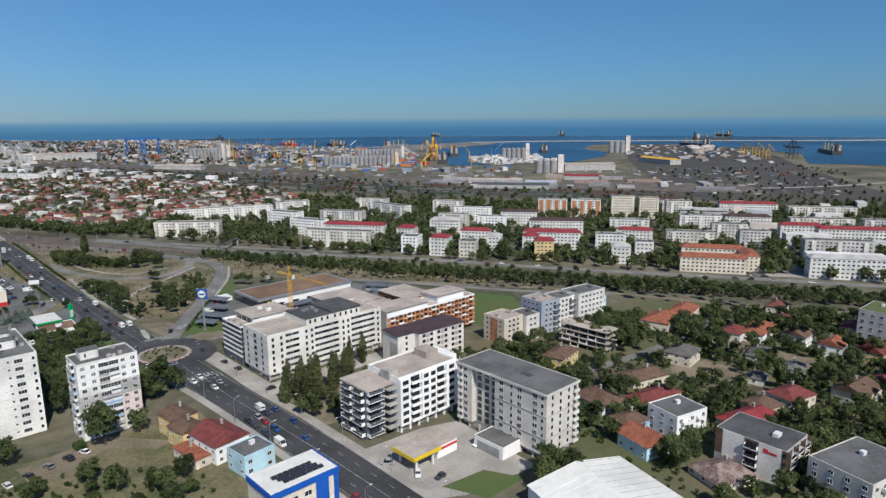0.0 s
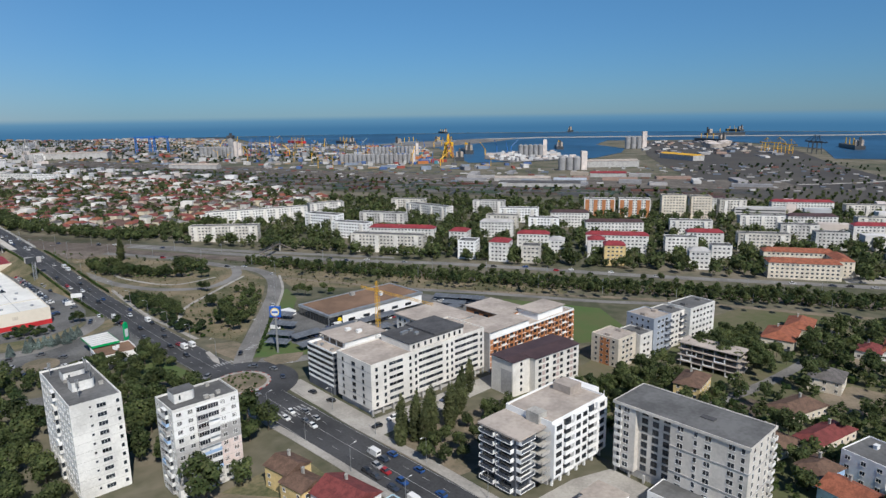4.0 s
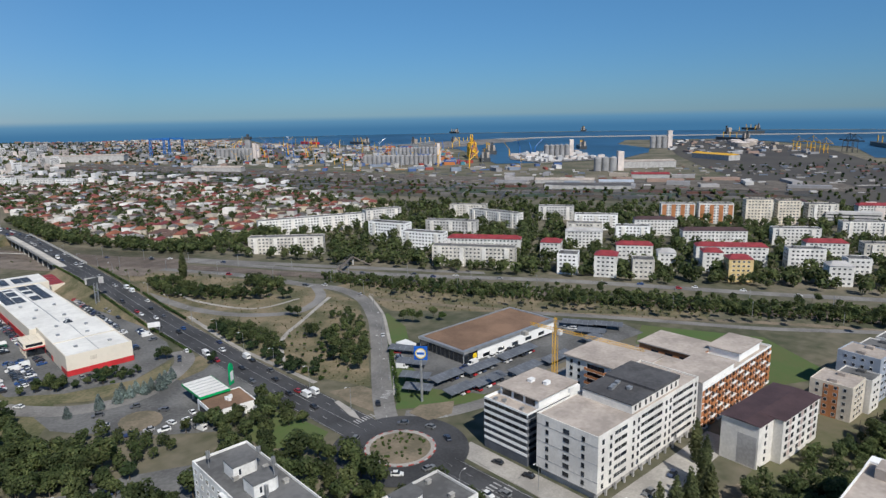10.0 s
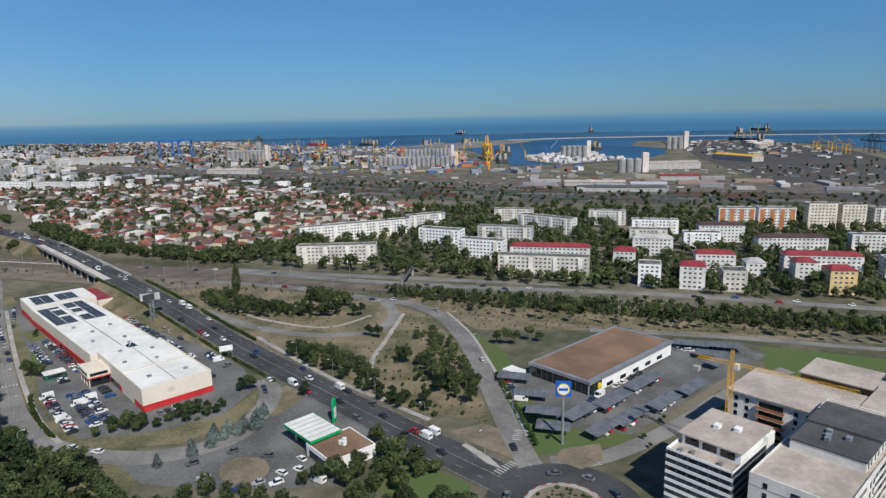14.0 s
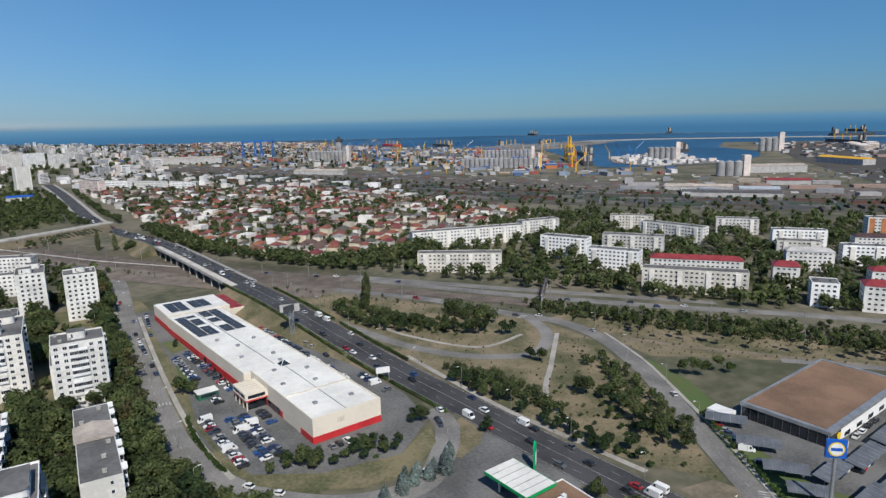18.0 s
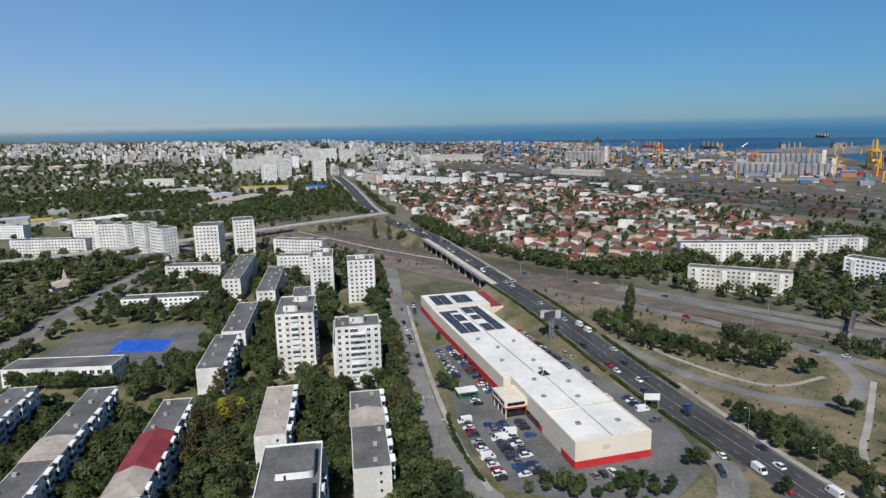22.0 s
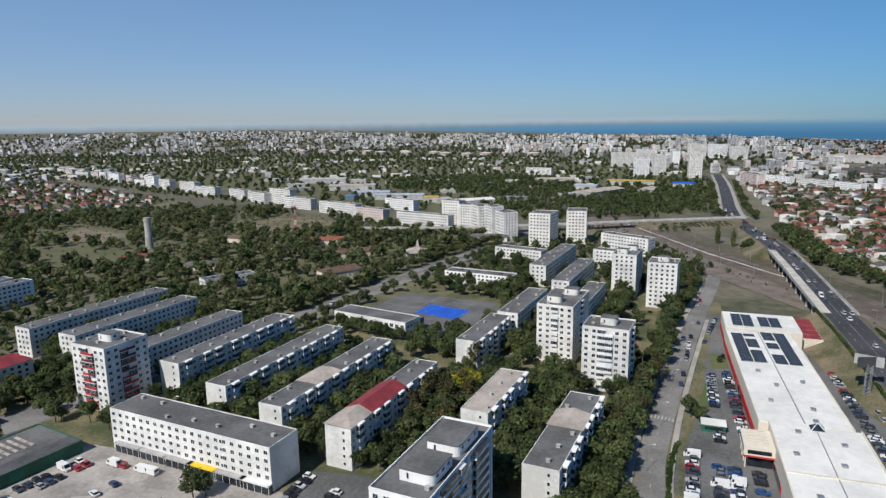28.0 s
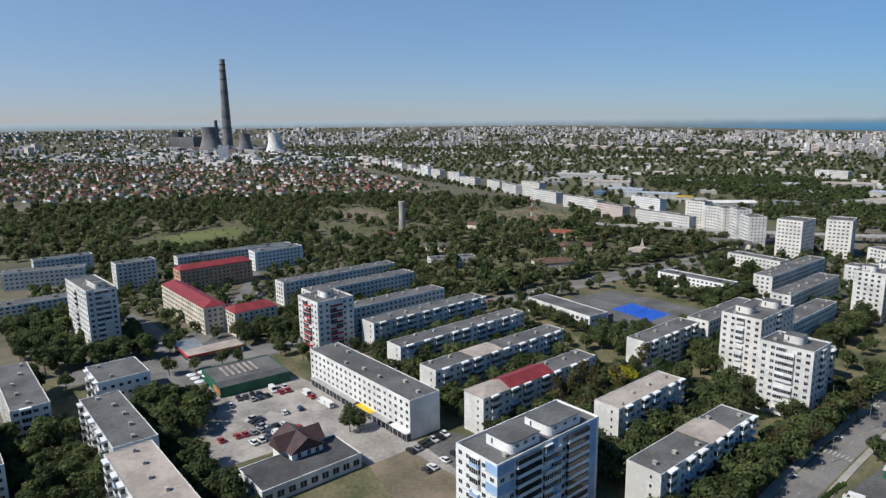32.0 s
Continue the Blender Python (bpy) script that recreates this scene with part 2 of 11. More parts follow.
CONCRETE = material("weathered_concrete", (0.40, 0.385, 0.355), 0.9, 0.15, 0.15, 1.5, bump=0.2)
STEEL = material("galvanised_steel", (0.42, 0.43, 0.44), 0.45, 0.1, 0.3, 3.0, metal=0.6)
DARKSTEEL = material("dark_painted_steel", (0.06, 0.065, 0.07), 0.5, 0.1, 0.3, 3.0)
CRANE_YELLOW = material("crane_yellow_paint", (0.72, 0.40, 0.03), 0.5, 0.1, 0.3, 3.0)
CRANE_BLUE = material("crane_blue_paint", (0.02, 0.13, 0.40), 0.5, 0.1, 0.3, 3.0)
ASPHALT = material("worn_asphalt", (0.058, 0.059, 0.063), 0.88, 0.18, 0.05, 1.2)
OLDASPHALT = material("pale_old_asphalt", (0.205, 0.198, 0.188), 0.92, 0.15, 0.06, 0.9)
LOTASPHALT = material("parking_asphalt", (0.14, 0.14, 0.138), 0.92, 0.18, 0.05, 0.8)
PAVING = material("concrete_paving", (0.36, 0.34, 0.31), 0.92, 0.12, 0.08, 1.2)
KERB = material("kerb_concrete", (0.42, 0.41, 0.385), 0.9, 0.1, 0.2, 2.0)
PAINT = material("white_road_paint", (0.42, 0.42, 0.41), 0.7, 0.22, 0.5, 4.0)
REDPAINT = material("red_road_paint", (0.38, 0.07, 0.06), 0.8, 0.2, 0.5, 4.0)
DIRT = material("dry_earth", (0.205, 0.165, 0.12), 0.95, 0.18, 0.07, 0.8, tint=(0.12, 0.105, 0.07))
DRYGRASS = material("dry_grass", (0.195, 0.155, 0.10), 0.95, 0.18, 0.06, 0.9, tint=(0.075, 0.078, 0.036))
LAWN = material("watered_lawn", (0.058, 0.102, 0.027), 0.95, 0.16, 0.05, 0.7, tint=(0.088, 0.105, 0.038))
GRASS = material("mown_grass", (0.066, 0.102, 0.030), 0.95, 0.2, 0.09, 0.9, tint=(0.125, 0.12, 0.055))
UNDERWOOD = material("green_undergrowth", (0.075, 0.085, 0.035), 0.95, 0.2, 0.03, 0.3, tint=(0.13, 0.115, 0.07))
SCRUB = material("scrubby_grass", (0.165, 0.14, 0.082), 0.95, 0.22, 0.05, 0.7, tint=(0.06, 0.072, 0.03))
BALLAST = material("rail_ballast", (0.18, 0.15, 0.125), 0.95, 0.15, 0.1, 1.5)
COURTBLUE = material("blue_court_coating", (0.015, 0.10, 0.52), 0.75, 0.08, 0.2, 2.0)
SOLAR = material("solar_cells", (0.028, 0.032, 0.042), 0.42, 0.1, 0.3, 2.0, spec=0.35)
WATER = material("sea_water", (0.027, 0.092, 0.178), 0.42, 0.16, 0.0015, 0.01, spec=0.25)
BARK = material("bark", (0.12, 0.095, 0.07), 0.95, 0.2, 1.0, 6.0)
TYRE = material("tyre_rubber", (0.02, 0.02, 0.02), 0.85, 0.1, 1.0, 6.0)
CARPAINT = palette("car_paint", [(0.70, 0.70, 0.70), (0.018, 0.018, 0.02), (0.16, 0.165, 0.17), (0.05, 0.052, 0.06), (0.72, 0.72, 0.71), (0.025, 0.04, 0.11), (0.30, 0.022, 0.028), (0.34, 0.34, 0.345), (0.018, 0.018, 0.02), (0.09, 0.093, 0.10), (0.035, 0.045, 0.07), (0.66, 0.66, 0.65), (0.03, 0.03, 0.033), (0.02, 0.07, 0.22)], 0.35, spec=0.45, coat=0.25, vary=0.02)
LEAF = leaves("broad_leaves", [(0.070, 0.098, 0.036), (0.090, 0.120, 0.044), (0.056, 0.080, 0.031), (0.112, 0.138, 0.055), (0.084, 0.104, 0.043)])
LEAF_LIGHT = leaves("pale_leaves", [(0.105, 0.128, 0.052), (0.124, 0.138, 0.064), (0.088, 0.110, 0.045), (0.130, 0.126, 0.068)])
LEAF_POPLAR = leaves("poplar_leaves", [(0.105, 0.125, 0.052), (0.12, 0.135, 0.060), (0.09, 0.108, 0.045)])
LEAF_DARK = leaves("dark_needles", [(0.040, 0.066, 0.028), (0.048, 0.076, 0.030), (0.034, 0.056, 0.025)])
LEAF_YELLOW = leaves("yellow_leaves", [(0.30, 0.28, 0.02), (0.24, 0.25, 0.02), (0.36, 0.31, 0.03)])
LEAF_BLUE = leaves("blue_grey_needles", [(0.17, 0.21, 0.20), (0.13, 0.17, 0.16), (0.20, 0.25, 0.235)])
LEAF_DRY = leaves("drying_leaves", [(0.12, 0.105, 0.04), (0.09, 0.095, 0.035), (0.14, 0.11, 0.05)])
HEDGE = leaves("hedge_leaves", [(0.055, 0.095, 0.026), (0.07, 0.11, 0.032), (0.045, 0.078, 0.022)])


# ---- building blocks ----
def mesh_of(name, verts, faces, mats, index=None):
    me = bpy.data.meshes.new(name)
    me.from_pydata([tuple(v) for v in verts], [], faces)
    for m in mats if isinstance(mats, (list, tuple)) else [mats]:
        me.materials.append(m)
    if index is not None:
        me.polygons.foreach_set("material_index", index)
    me.update()
    return me


def part(name, me, parent=None, m=None, label="", kind=""):
    ob = new(name, me)
    if parent is not None:
        ob.parent = parent
    if m is not None:
        ob.matrix_basis = m
    return tagged(ob, label=label, kind=kind)


def thing(name, label, category, m=None, group="", kind=""):
    ob = new(name)
    ob.empty_display_size = 0.5
    if m is not None:
        ob.matrix_basis = m
    return tagged(ob, label, category, group, kind)


class Bits:
    """Collects boxes and other solids as plain lists, for one mesh."""

    def __init__(self):
        self.v, self.f, self.i = [], [], []

    def add(self, verts, faces, mat=0):
        k = len(self.v)
        self.v.extend(verts)
        self.f.extend([tuple(a + k for a in f) for f in faces])
        self.i.extend([mat] * len(faces))
        return self

    def box(self, x0, x1, y0, y1, z0, z1, mat=0, top=None):
        v = [(x, y, z) for z in (z0, z1) for x, y in ((x0, y0), (x1, y0), (x1, y1), (x0, y1))]
        self.add(v, [(0, 1, 5, 4), (1, 2, 6, 5), (2, 3, 7, 6), (3, 0, 4, 7)], mat)
        k = len(self.v) - 8
        self.f.extend([(k + 4, k + 5, k + 6, k + 7), (k + 3, k + 2, k + 1, k)])
        self.i.extend([mat if top is None else top, mat])
        return self

    def tube(self, x, y, z0, z1, r0, r1=None, n=8, mat=0, dx=0, dy=0):
        r1 = r0 if r1 is None else r1
        v = []
        for z, r, ox, oy in ((z0, r0, 0, 0), (z1, r1, dx, dy)):
            v += [(x + ox + r * math.cos(2 * math.pi * k / n), y + oy + r * math.sin(2 * math.pi * k / n), z) for k in range(n)]
        f = [(k, (k + 1) % n, n + (k + 1) % n, n + k) for k in range(n)]
        f += [tuple(range(n, 2 * n)), tuple(range(n - 1, -1, -1))]
        return self.add(v, f, mat)

    def bar(self, a, b, r, n=4, mat=0):
        a, b = Vector(a), Vector(b)
        d = (b - a).normalized()
        u = d.orthogonal().normalized()
        w = d.cross(u)
        v = [p + (u * math.cos(2 * math.pi * k / n + 0.785) + w * math.sin(2 * math.pi * k / n + 0.785)) * r for p in (a, b) for k in range(n)]
        f = [(k, (k + 1) % n, n + (k + 1) % n, n + k) for k in range(n)] + [tuple(range(n, 2 * n)), tuple(range(n - 1, -1, -1))]
        return self.add(v, f, mat)

    def mesh(self, name, mats):
        return mesh_of(name, self.v, self.f, mats, self.i)


CACHE = {}


def cached(key, make):
    if key not in CACHE:
        CACHE[key] = make()
    return CACHE[key]


def box_mesh(w, d, h, mat, top=None):
    key = ("box", round(w, 2), round(d, 2), round(h, 2), mat.name, top.name if top else "")
    return cached(key, lambda: Bits().box(-w / 2, w / 2, -d / 2, d / 2, 0, h, 0, 1 if top else None).mesh("box", [mat, top] if top else [mat]))


def window_mesh(w, h, panes=2, frame_mat=None):
    """A window with a proud frame, recessed panes and a sill; it looks towards -y, its foot at z = 0."""
    fm = frame_mat or PVC

    def make():
        b = Bits()
        t, o = 0.07, -0.07
        b.box(-w / 2, w / 2, o, 0, h - t, h).box(-w / 2, w / 2, o - 0.08, 0, 0, t)
        for k in range(panes + 1):
            x = -w / 2 + t / 2 + k * (w - t) / panes
            b.box(x - t / 2, x + t / 2, o, 0, t, h - t)
        b.add([(-w / 2, -0.02, 0), (w / 2, -0.02, 0), (w / 2, -0.02, h), (-w / 2, -0.02, h)], [(0, 1, 2, 3)], 1)
        return b.mesh("window", [fm, GLASS])
    return cached(("win", round(w, 2), round(h, 2), panes, fm.name), make)


def balcony_mesh(w, d, h, panel, glazed=True, rail=None):
    """A balcony that stands out towards -y: slab, front panel and, where closed in, a glazed upper half."""
    def make():
        b = Bits()
        b.box(-w / 2, w / 2, -d, 0, -0.12, 0.04, 2)
        t, p = 0.08, 1.0
        b.box(-w / 2, w / 2, -d, -d + t, 0.04, p).box(-w / 2, -w / 2 + t, -d + t, 0, 0.04, p).box(w / 2 - t, w / 2, -d + t, 0, 0.04, p)
        if glazed:
            b.box(-w / 2 + 0.04, w / 2 - 0.04, -d + 0.03, 0, p, h - 0.14, 1)
            b.box(-w / 2, w / 2, -d, 0, h - 0.14, h, 2)
            n = max(2, round(w / 0.9))
            for k in range(n + 1):
                x = -w / 2 + 0.04 + k * (w - 0.08) / n
                b.box(x - 0.04, x + 0.04, -d, -d + 0.05, p, h - 0.14, 2)
        return b.mesh("balcony", [panel, GLASS, rail or PVC])
    return cached(("balc", round(w, 2), round(d, 2), round(h, 2), panel.name, glazed, rail.name if rail else ""), make)


def side(w, d, k):
    """The pose of a facade of a w x d block, and its length: 0 looks to -y, 1 to +x, 2 to +y, 3 to -x."""
    return [(pose(0, -d / 2, 0), w), (pose(w / 2, 0, 0, 0, 0, 90), d), (pose(0, d / 2, 0, 0, 0, 180), w), (pose(-w / 2, 0, 0, 0, 0, -90), d)][k]


def parapet_roof(w, d, z, parent, roof, wall, up=0.5, t=0.25, over=0.0):
    W_, D_ = w / 2 + over, d / 2 + over
    b = Bits()
    for x0, x1, y0, y1 in ((-W_, W_, -D_, -D_ + t), (-W_, W_, D_ - t, D_), (-W_, -W_ + t, -D_ + t, D_ - t), (W_ - t, W_, -D_ + t, D_ - t)):
        b.box(x0, x1, y0, y1, z, z + up)
    part("parapet", b.mesh("parapet", wall), parent)
    part("roof", Bits().box(-W_ + t, W_ - t, -D_ + t, D_ - t, z, z + 0.12).mesh("roof", roof), parent)


GLAZING = {}


def rows_of_windows(parent, w, d, k, z0, storeys, step, pitch=3.0, ww=1.5, wh=1.4, inset=1.2):
    """The windows of a facade that is only seen from afar, gathered into one part for each building."""
    m, length = side(w, d, k)
    n = max(1, int((length - 2 * inset + pitch - ww) / pitch))
    key = ("row", n, pitch, ww, wh)

    def make():
        b = Bits()
        for i in range(n):
            x = (i - (n - 1) / 2) * pitch
            a, c, o = x - ww / 2, x + ww / 2, -0.07
            b.add([(a, 0, 0), (c, 0, 0), (c, 0, wh), (a, 0, wh), (a, o, 0), (c, o, 0), (c, o, wh), (a, o, wh)], [(0, 1, 5, 4), (2, 3, 7, 6), (4, 5, 6, 7)], 1)
            b.add([(a + 0.08, o - 0.006, 0.08), (c - 0.08, o - 0.006, 0.08), (c - 0.08, o - 0.006, wh - 0.08), (a + 0.08, o - 0.006, wh - 0.08)], [(0, 1, 2, 3)], 0)
        return b.v, b.f, b.i
    me = cached(key, make)
    acc = GLAZING.setdefault(parent, Bits())
    for s in range(storeys):
        t = m @ pose(0, 0, z0 + s * step)
        acc.add([t @ Vector(v) for v in me[0]], me[1])
        acc.i[-len(me[2]):] = me[2]


def windows(parent, w, d, k, z0, storeys, step, xs, ww=1.5, wh=1.4, panes=2, frame_mat=None):
    """Single windows at the places xs, from the facade's middle, on each storey."""
    m, _ = side(w, d, k)
    me = window_mesh(ww, wh, panes, frame_mat)
    for s in range(storeys):
        for x in xs:
            part("window", me, parent, m @ pose(x, 0, z0 + s * step))


def balconies(parent, w, d, k, z0, storeys, step, xs, bw=3.2, bd=1.1, bh=2.6, panel=None, glazed=True, rail=None):
    m, _ = side(w, d, k)
    me = balcony_mesh(bw, bd, bh, panel or PVC, glazed, rail)
    for s in range(storeys):
        for x in xs:
            part("balcony", me, parent, m @ pose(x, 0, z0 + s * step))


def spread(length, n, inset=1.5):
    return [(-length / 2 + inset) + i * (length - 2 * inset) / max(1, n - 1) for i in range(n)] if n > 1 else [0.0]


def rooftop(parent, z, spots, mat=None, w=1.2, d=0.9, h=0.9):
    for x, y in spots:
        b = Bits().box(-w / 2, w / 2, -d / 2, d / 2, 0, h).box(-w / 2 - 0.1, w / 2 + 0.1, -d / 2 - 0.1, d / 2 + 0.1, h, h + 0.1)
        part("roof_vent", cached(("vent", w, d, h, (mat or CONCRETE).name), lambda: b.mesh("roof_vent", mat or CONCRETE)), parent, pose(x, y, z + 0.12))


SKEW = -6.0


def W(u, v):
    """A place in the western estate, whose blocks stand 6 degrees askew."""
    c, s = math.cos(radians(SKEW)), math.sin(radians(SKEW))
    return u * c - v * s, u * s + v * c


def strip(pts, width, z, closed=False, steps=6, zf=None):
    """A band along a smooth line through pts: its vertices and faces, for roads and paths."""
    P = [Vector((p[0], p[1], 0)) for p in pts]
    q = []
    n = len(P)
    for i in range(n - 1):
        a, b, c, d = P[max(0, i - 1)], P[i], P[i + 1], P[min(n - 1, i + 2)]
        for k in range(steps):
            t = k / steps
            q.append(0.5 * ((2 * b) + (c - a) * t + (2 * a - 5 * b + 4 * c - d) * t * t + (3 * b - a - 3 * c + d) * t ** 3))
    q.append(P[-1])
    v, f = [], []
    for i, p in enumerate(q):
        t = (q[min(i + 1, len(q) - 1)] - q[max(i - 1, 0)]).normalized()
        s = Vector((-t.y, t.x, 0)) * width / 2
        zz = z if zf is None else z + zf(p)
        v += [(p.x + s.x, p.y + s.y, zz), (p.x - s.x, p.y - s.y, zz)]
        if i:
            k = 2 * i
            f.append((k - 2, k - 1, k + 1, k))
    return v, f, q


def road(name, pts, width, z, mat, label="", category="road", zf=None, steps=6, skirt=0.0):
    v, f, q = strip(pts, width, z, steps=steps, zf=zf)
    if skirt:
        n = len(v)
        v += [(a, b, c - skirt) for a, b, c in v]
        for i in range(len(q) - 1):
            k = 2 * i
            f += [(k, k + 2, n + k + 2, n + k), (k + 3, k + 1, n + k + 1, n + k + 3)]
        f += [(0, n, n + 1, 1), (len(q) * 2 - 2, len(q) * 2 - 1, n + len(q) * 2 - 1, n + len(q) * 2 - 2)]
    ob = new(name, mesh_of(name, v, f, mat))
    return tagged(ob, label or name.replace("_", " "), category, kind="structure")


def dashes(pts, z, on=3.0, off=6.0, width=0.18, shift=0.0, zf=None):
    """Lane dashes along a smooth line."""
    _, _, q = strip(pts, 1, 0, steps=10)
    b, run = Bits(), 0.0
    for a, c in zip(q, q[1:]):
        t = (c - a)
        L = t.length
        t.normalize()
        s = Vector((-t.y, t.x, 0))
        x = 0.0
        while x < L:
            ph = run % (on + off)
            if ph < on:
                e = min(L, x + on - ph)
                p0, p1 = a + t * x + s * shift, a + t * e + s * shift
                z0, z1 = (z, z) if zf is None else (z + zf(p0), z + zf(p1))
                h = s * width / 2
                b.add([(p0.x + h.x, p0.y + h.y, z0), (p0.x - h.x, p0.y - h.y, z0), (p1.x - h.x, p1.y - h.y, z1), (p1.x + h.x, p1.y + h.y, z1)], [(0, 1, 2, 3)])
                run += e - x + 1e-6
                x = e + 1e-6
            else:
                e = min(L, x + on + off - ph)
                run += e - x + 1e-6
                x = e + 1e-6
    return b


def area(name, pts, z, mat, label="", category="ground", thick=0.0):
    n = len(pts)
    v = [(x, y, z) for x, y in pts]
    f = [tuple(range(n))]
    if thick:
        v += [(x, y, z - thick) for x, y in pts]
        f += [(i, n + i, n + (i + 1) % n, (i + 1) % n) for i in range(n)]
    me = mesh_of(name, v, f, mat)
    bm = bmesh.new()
    bm.from_mesh(me)
    bmesh.ops.triangulate(bm, faces=[p for p in bm.faces if len(p.verts) > 4])
    bmesh.ops.recalc_face_normals(bm, faces=bm.faces)
    if not thick and sum(p.normal.z for p in bm.faces) < 0:
        bmesh.ops.reverse_faces(bm, faces=bm.faces)
    bm.to_mesh(me)
    bm.free()
    return tagged(new(name, me), label or name.replace("_", " "), category, kind="structure")


def inside(p, poly):
    x, y = p
    r = False
    for (x0, y0), (x1, y1) in zip(poly, poly[1:] + poly[:1]):
        if (y0 > y) != (y1 > y) and x < (x1 - x0) * (y - y0) / (y1 - y0) + x0:
            r = not r
    return r


def scatter(poly, n, gap, rng, taken=None):
    """Up to n random places in a polygon, at least gap apart."""
    xs, ys = [p[0] for p in poly], [p[1] for p in poly]
    out, grid = [], taken if taken is not None else {}
    for _ in range(n * 12):
        if len(out) >= n:
            break
        p = (rng.uniform(min(xs), max(xs)), rng.uniform(min(ys), max(ys)))
        if not inside(p, poly):
            continue
        c = (int(p[0] // gap), int(p[1] // gap))
        if any(math.dist(p, o) < gap for i in (-1, 0, 1) for j in (-1, 0, 1) for o in grid.get((c[0] + i, c[1] + j), ())):
            continue
        grid.setdefault(c, []).append(p)
        out.append(p)
    return out


FOOT = []


def block_at(p, pad=1.0):
    """Whether a place lies on a building's footprint."""
    for cx, cy, ang, w, d in FOOT:
        if abs(p[0] - cx) > w + d or abs(p[1] - cy) > w + d:
            continue
        c, s = math.cos(radians(-ang)), math.sin(radians(-ang))
        x, y = (p[0] - cx) * c - (p[1] - cy) * s, (p[0] - cx) * s + (p[1] - cy) * c
        if abs(x) < w / 2 + pad and abs(y) < d / 2 + pad:
            return True
    return False


def site(name, label, category, cx, cy, ang, w, d, group=""):
    FOOT.append((cx, cy, ang, w, d))
    return thing(name, label, category, pose(cx, cy, 0, 0, 0, ang), group)


# ---- ground, sea and roads ----
CENTRE = (0.0, 280.0)


def disc(name, r, z, mat, n=96):
    v = [(CENTRE[0], CENTRE[1], z)] + [(CENTRE[0] + r * math.cos(2 * math.pi * k / n), CENTRE[1] + r * math.sin(2 * math.pi * k / n), z) for k in range(n)]
    return new(name, mesh_of(name, v, [(0, k + 1, (k + 1) % n + 1) for k in range(n)], mat))


TOWNGROUND = material("town_ground", (0.15, 0.13, 0.095), 0.95, 0.2, 0.012, 0.15, tint=(0.06, 0.066, 0.036))
tagged(disc("ground", 4880, 0.0, TOWNGROUND), "dry scrubby town ground with worn grass", "ground", kind="structure")


def far_rise(x, y):
    """The height of the land, which climbs gently towards the north-western horizon."""
    dx, dy = x - CENTRE[0], y - CENTRE[1]
    t = min(1.0, max(0.0, (math.hypot(dx, dy) - 3300) / 1480))
    a = math.degrees(math.atan2(dx, dy))
    return 86 * t * min(1.0, max(0.0, (8 - a) / 42)) * min(1.0, max(0.0, (a + 138) / 30))


hv, hf = [], []
for i in range(56):
    a = radians(-138 + i * 2.8)
    for j in range(11):
        r = 3290 + j * 149
        x, y = CENTRE[0] + r * math.sin(a), CENTRE[1] + r * math.cos(a)
        hv.append((x, y, far_rise(x, y) + 0.05))
        if i and j:
            k = len(hv) - 1
            hf.append((k, k - 11, k - 12, k - 1))
tagged(new("far_slope", mesh_of("far_slope", hv, hf, TOWNGROUND)), "gently rising land under the far town", "ground", kind="structure")


def backdrop(name, a0, a1, z1, mat, label, r=4800, n=40):
    v, f = [], []
    for k in range(n + 1):
        a = radians(a0 + (a1 - a0) * k / n)
        x, y = CENTRE[0] + r * math.sin(a), CENTRE[1] + r * math.cos(a)
        v += [(x, y, -34.0), (x, y, z1)]
        if k:
            f.append((2 * k - 2, 2 * k, 2 * k + 1, 2 * k - 1))
    return tagged(new(name, mesh_of(name, v, f, mat)), label, "backdrop", kind="structure")


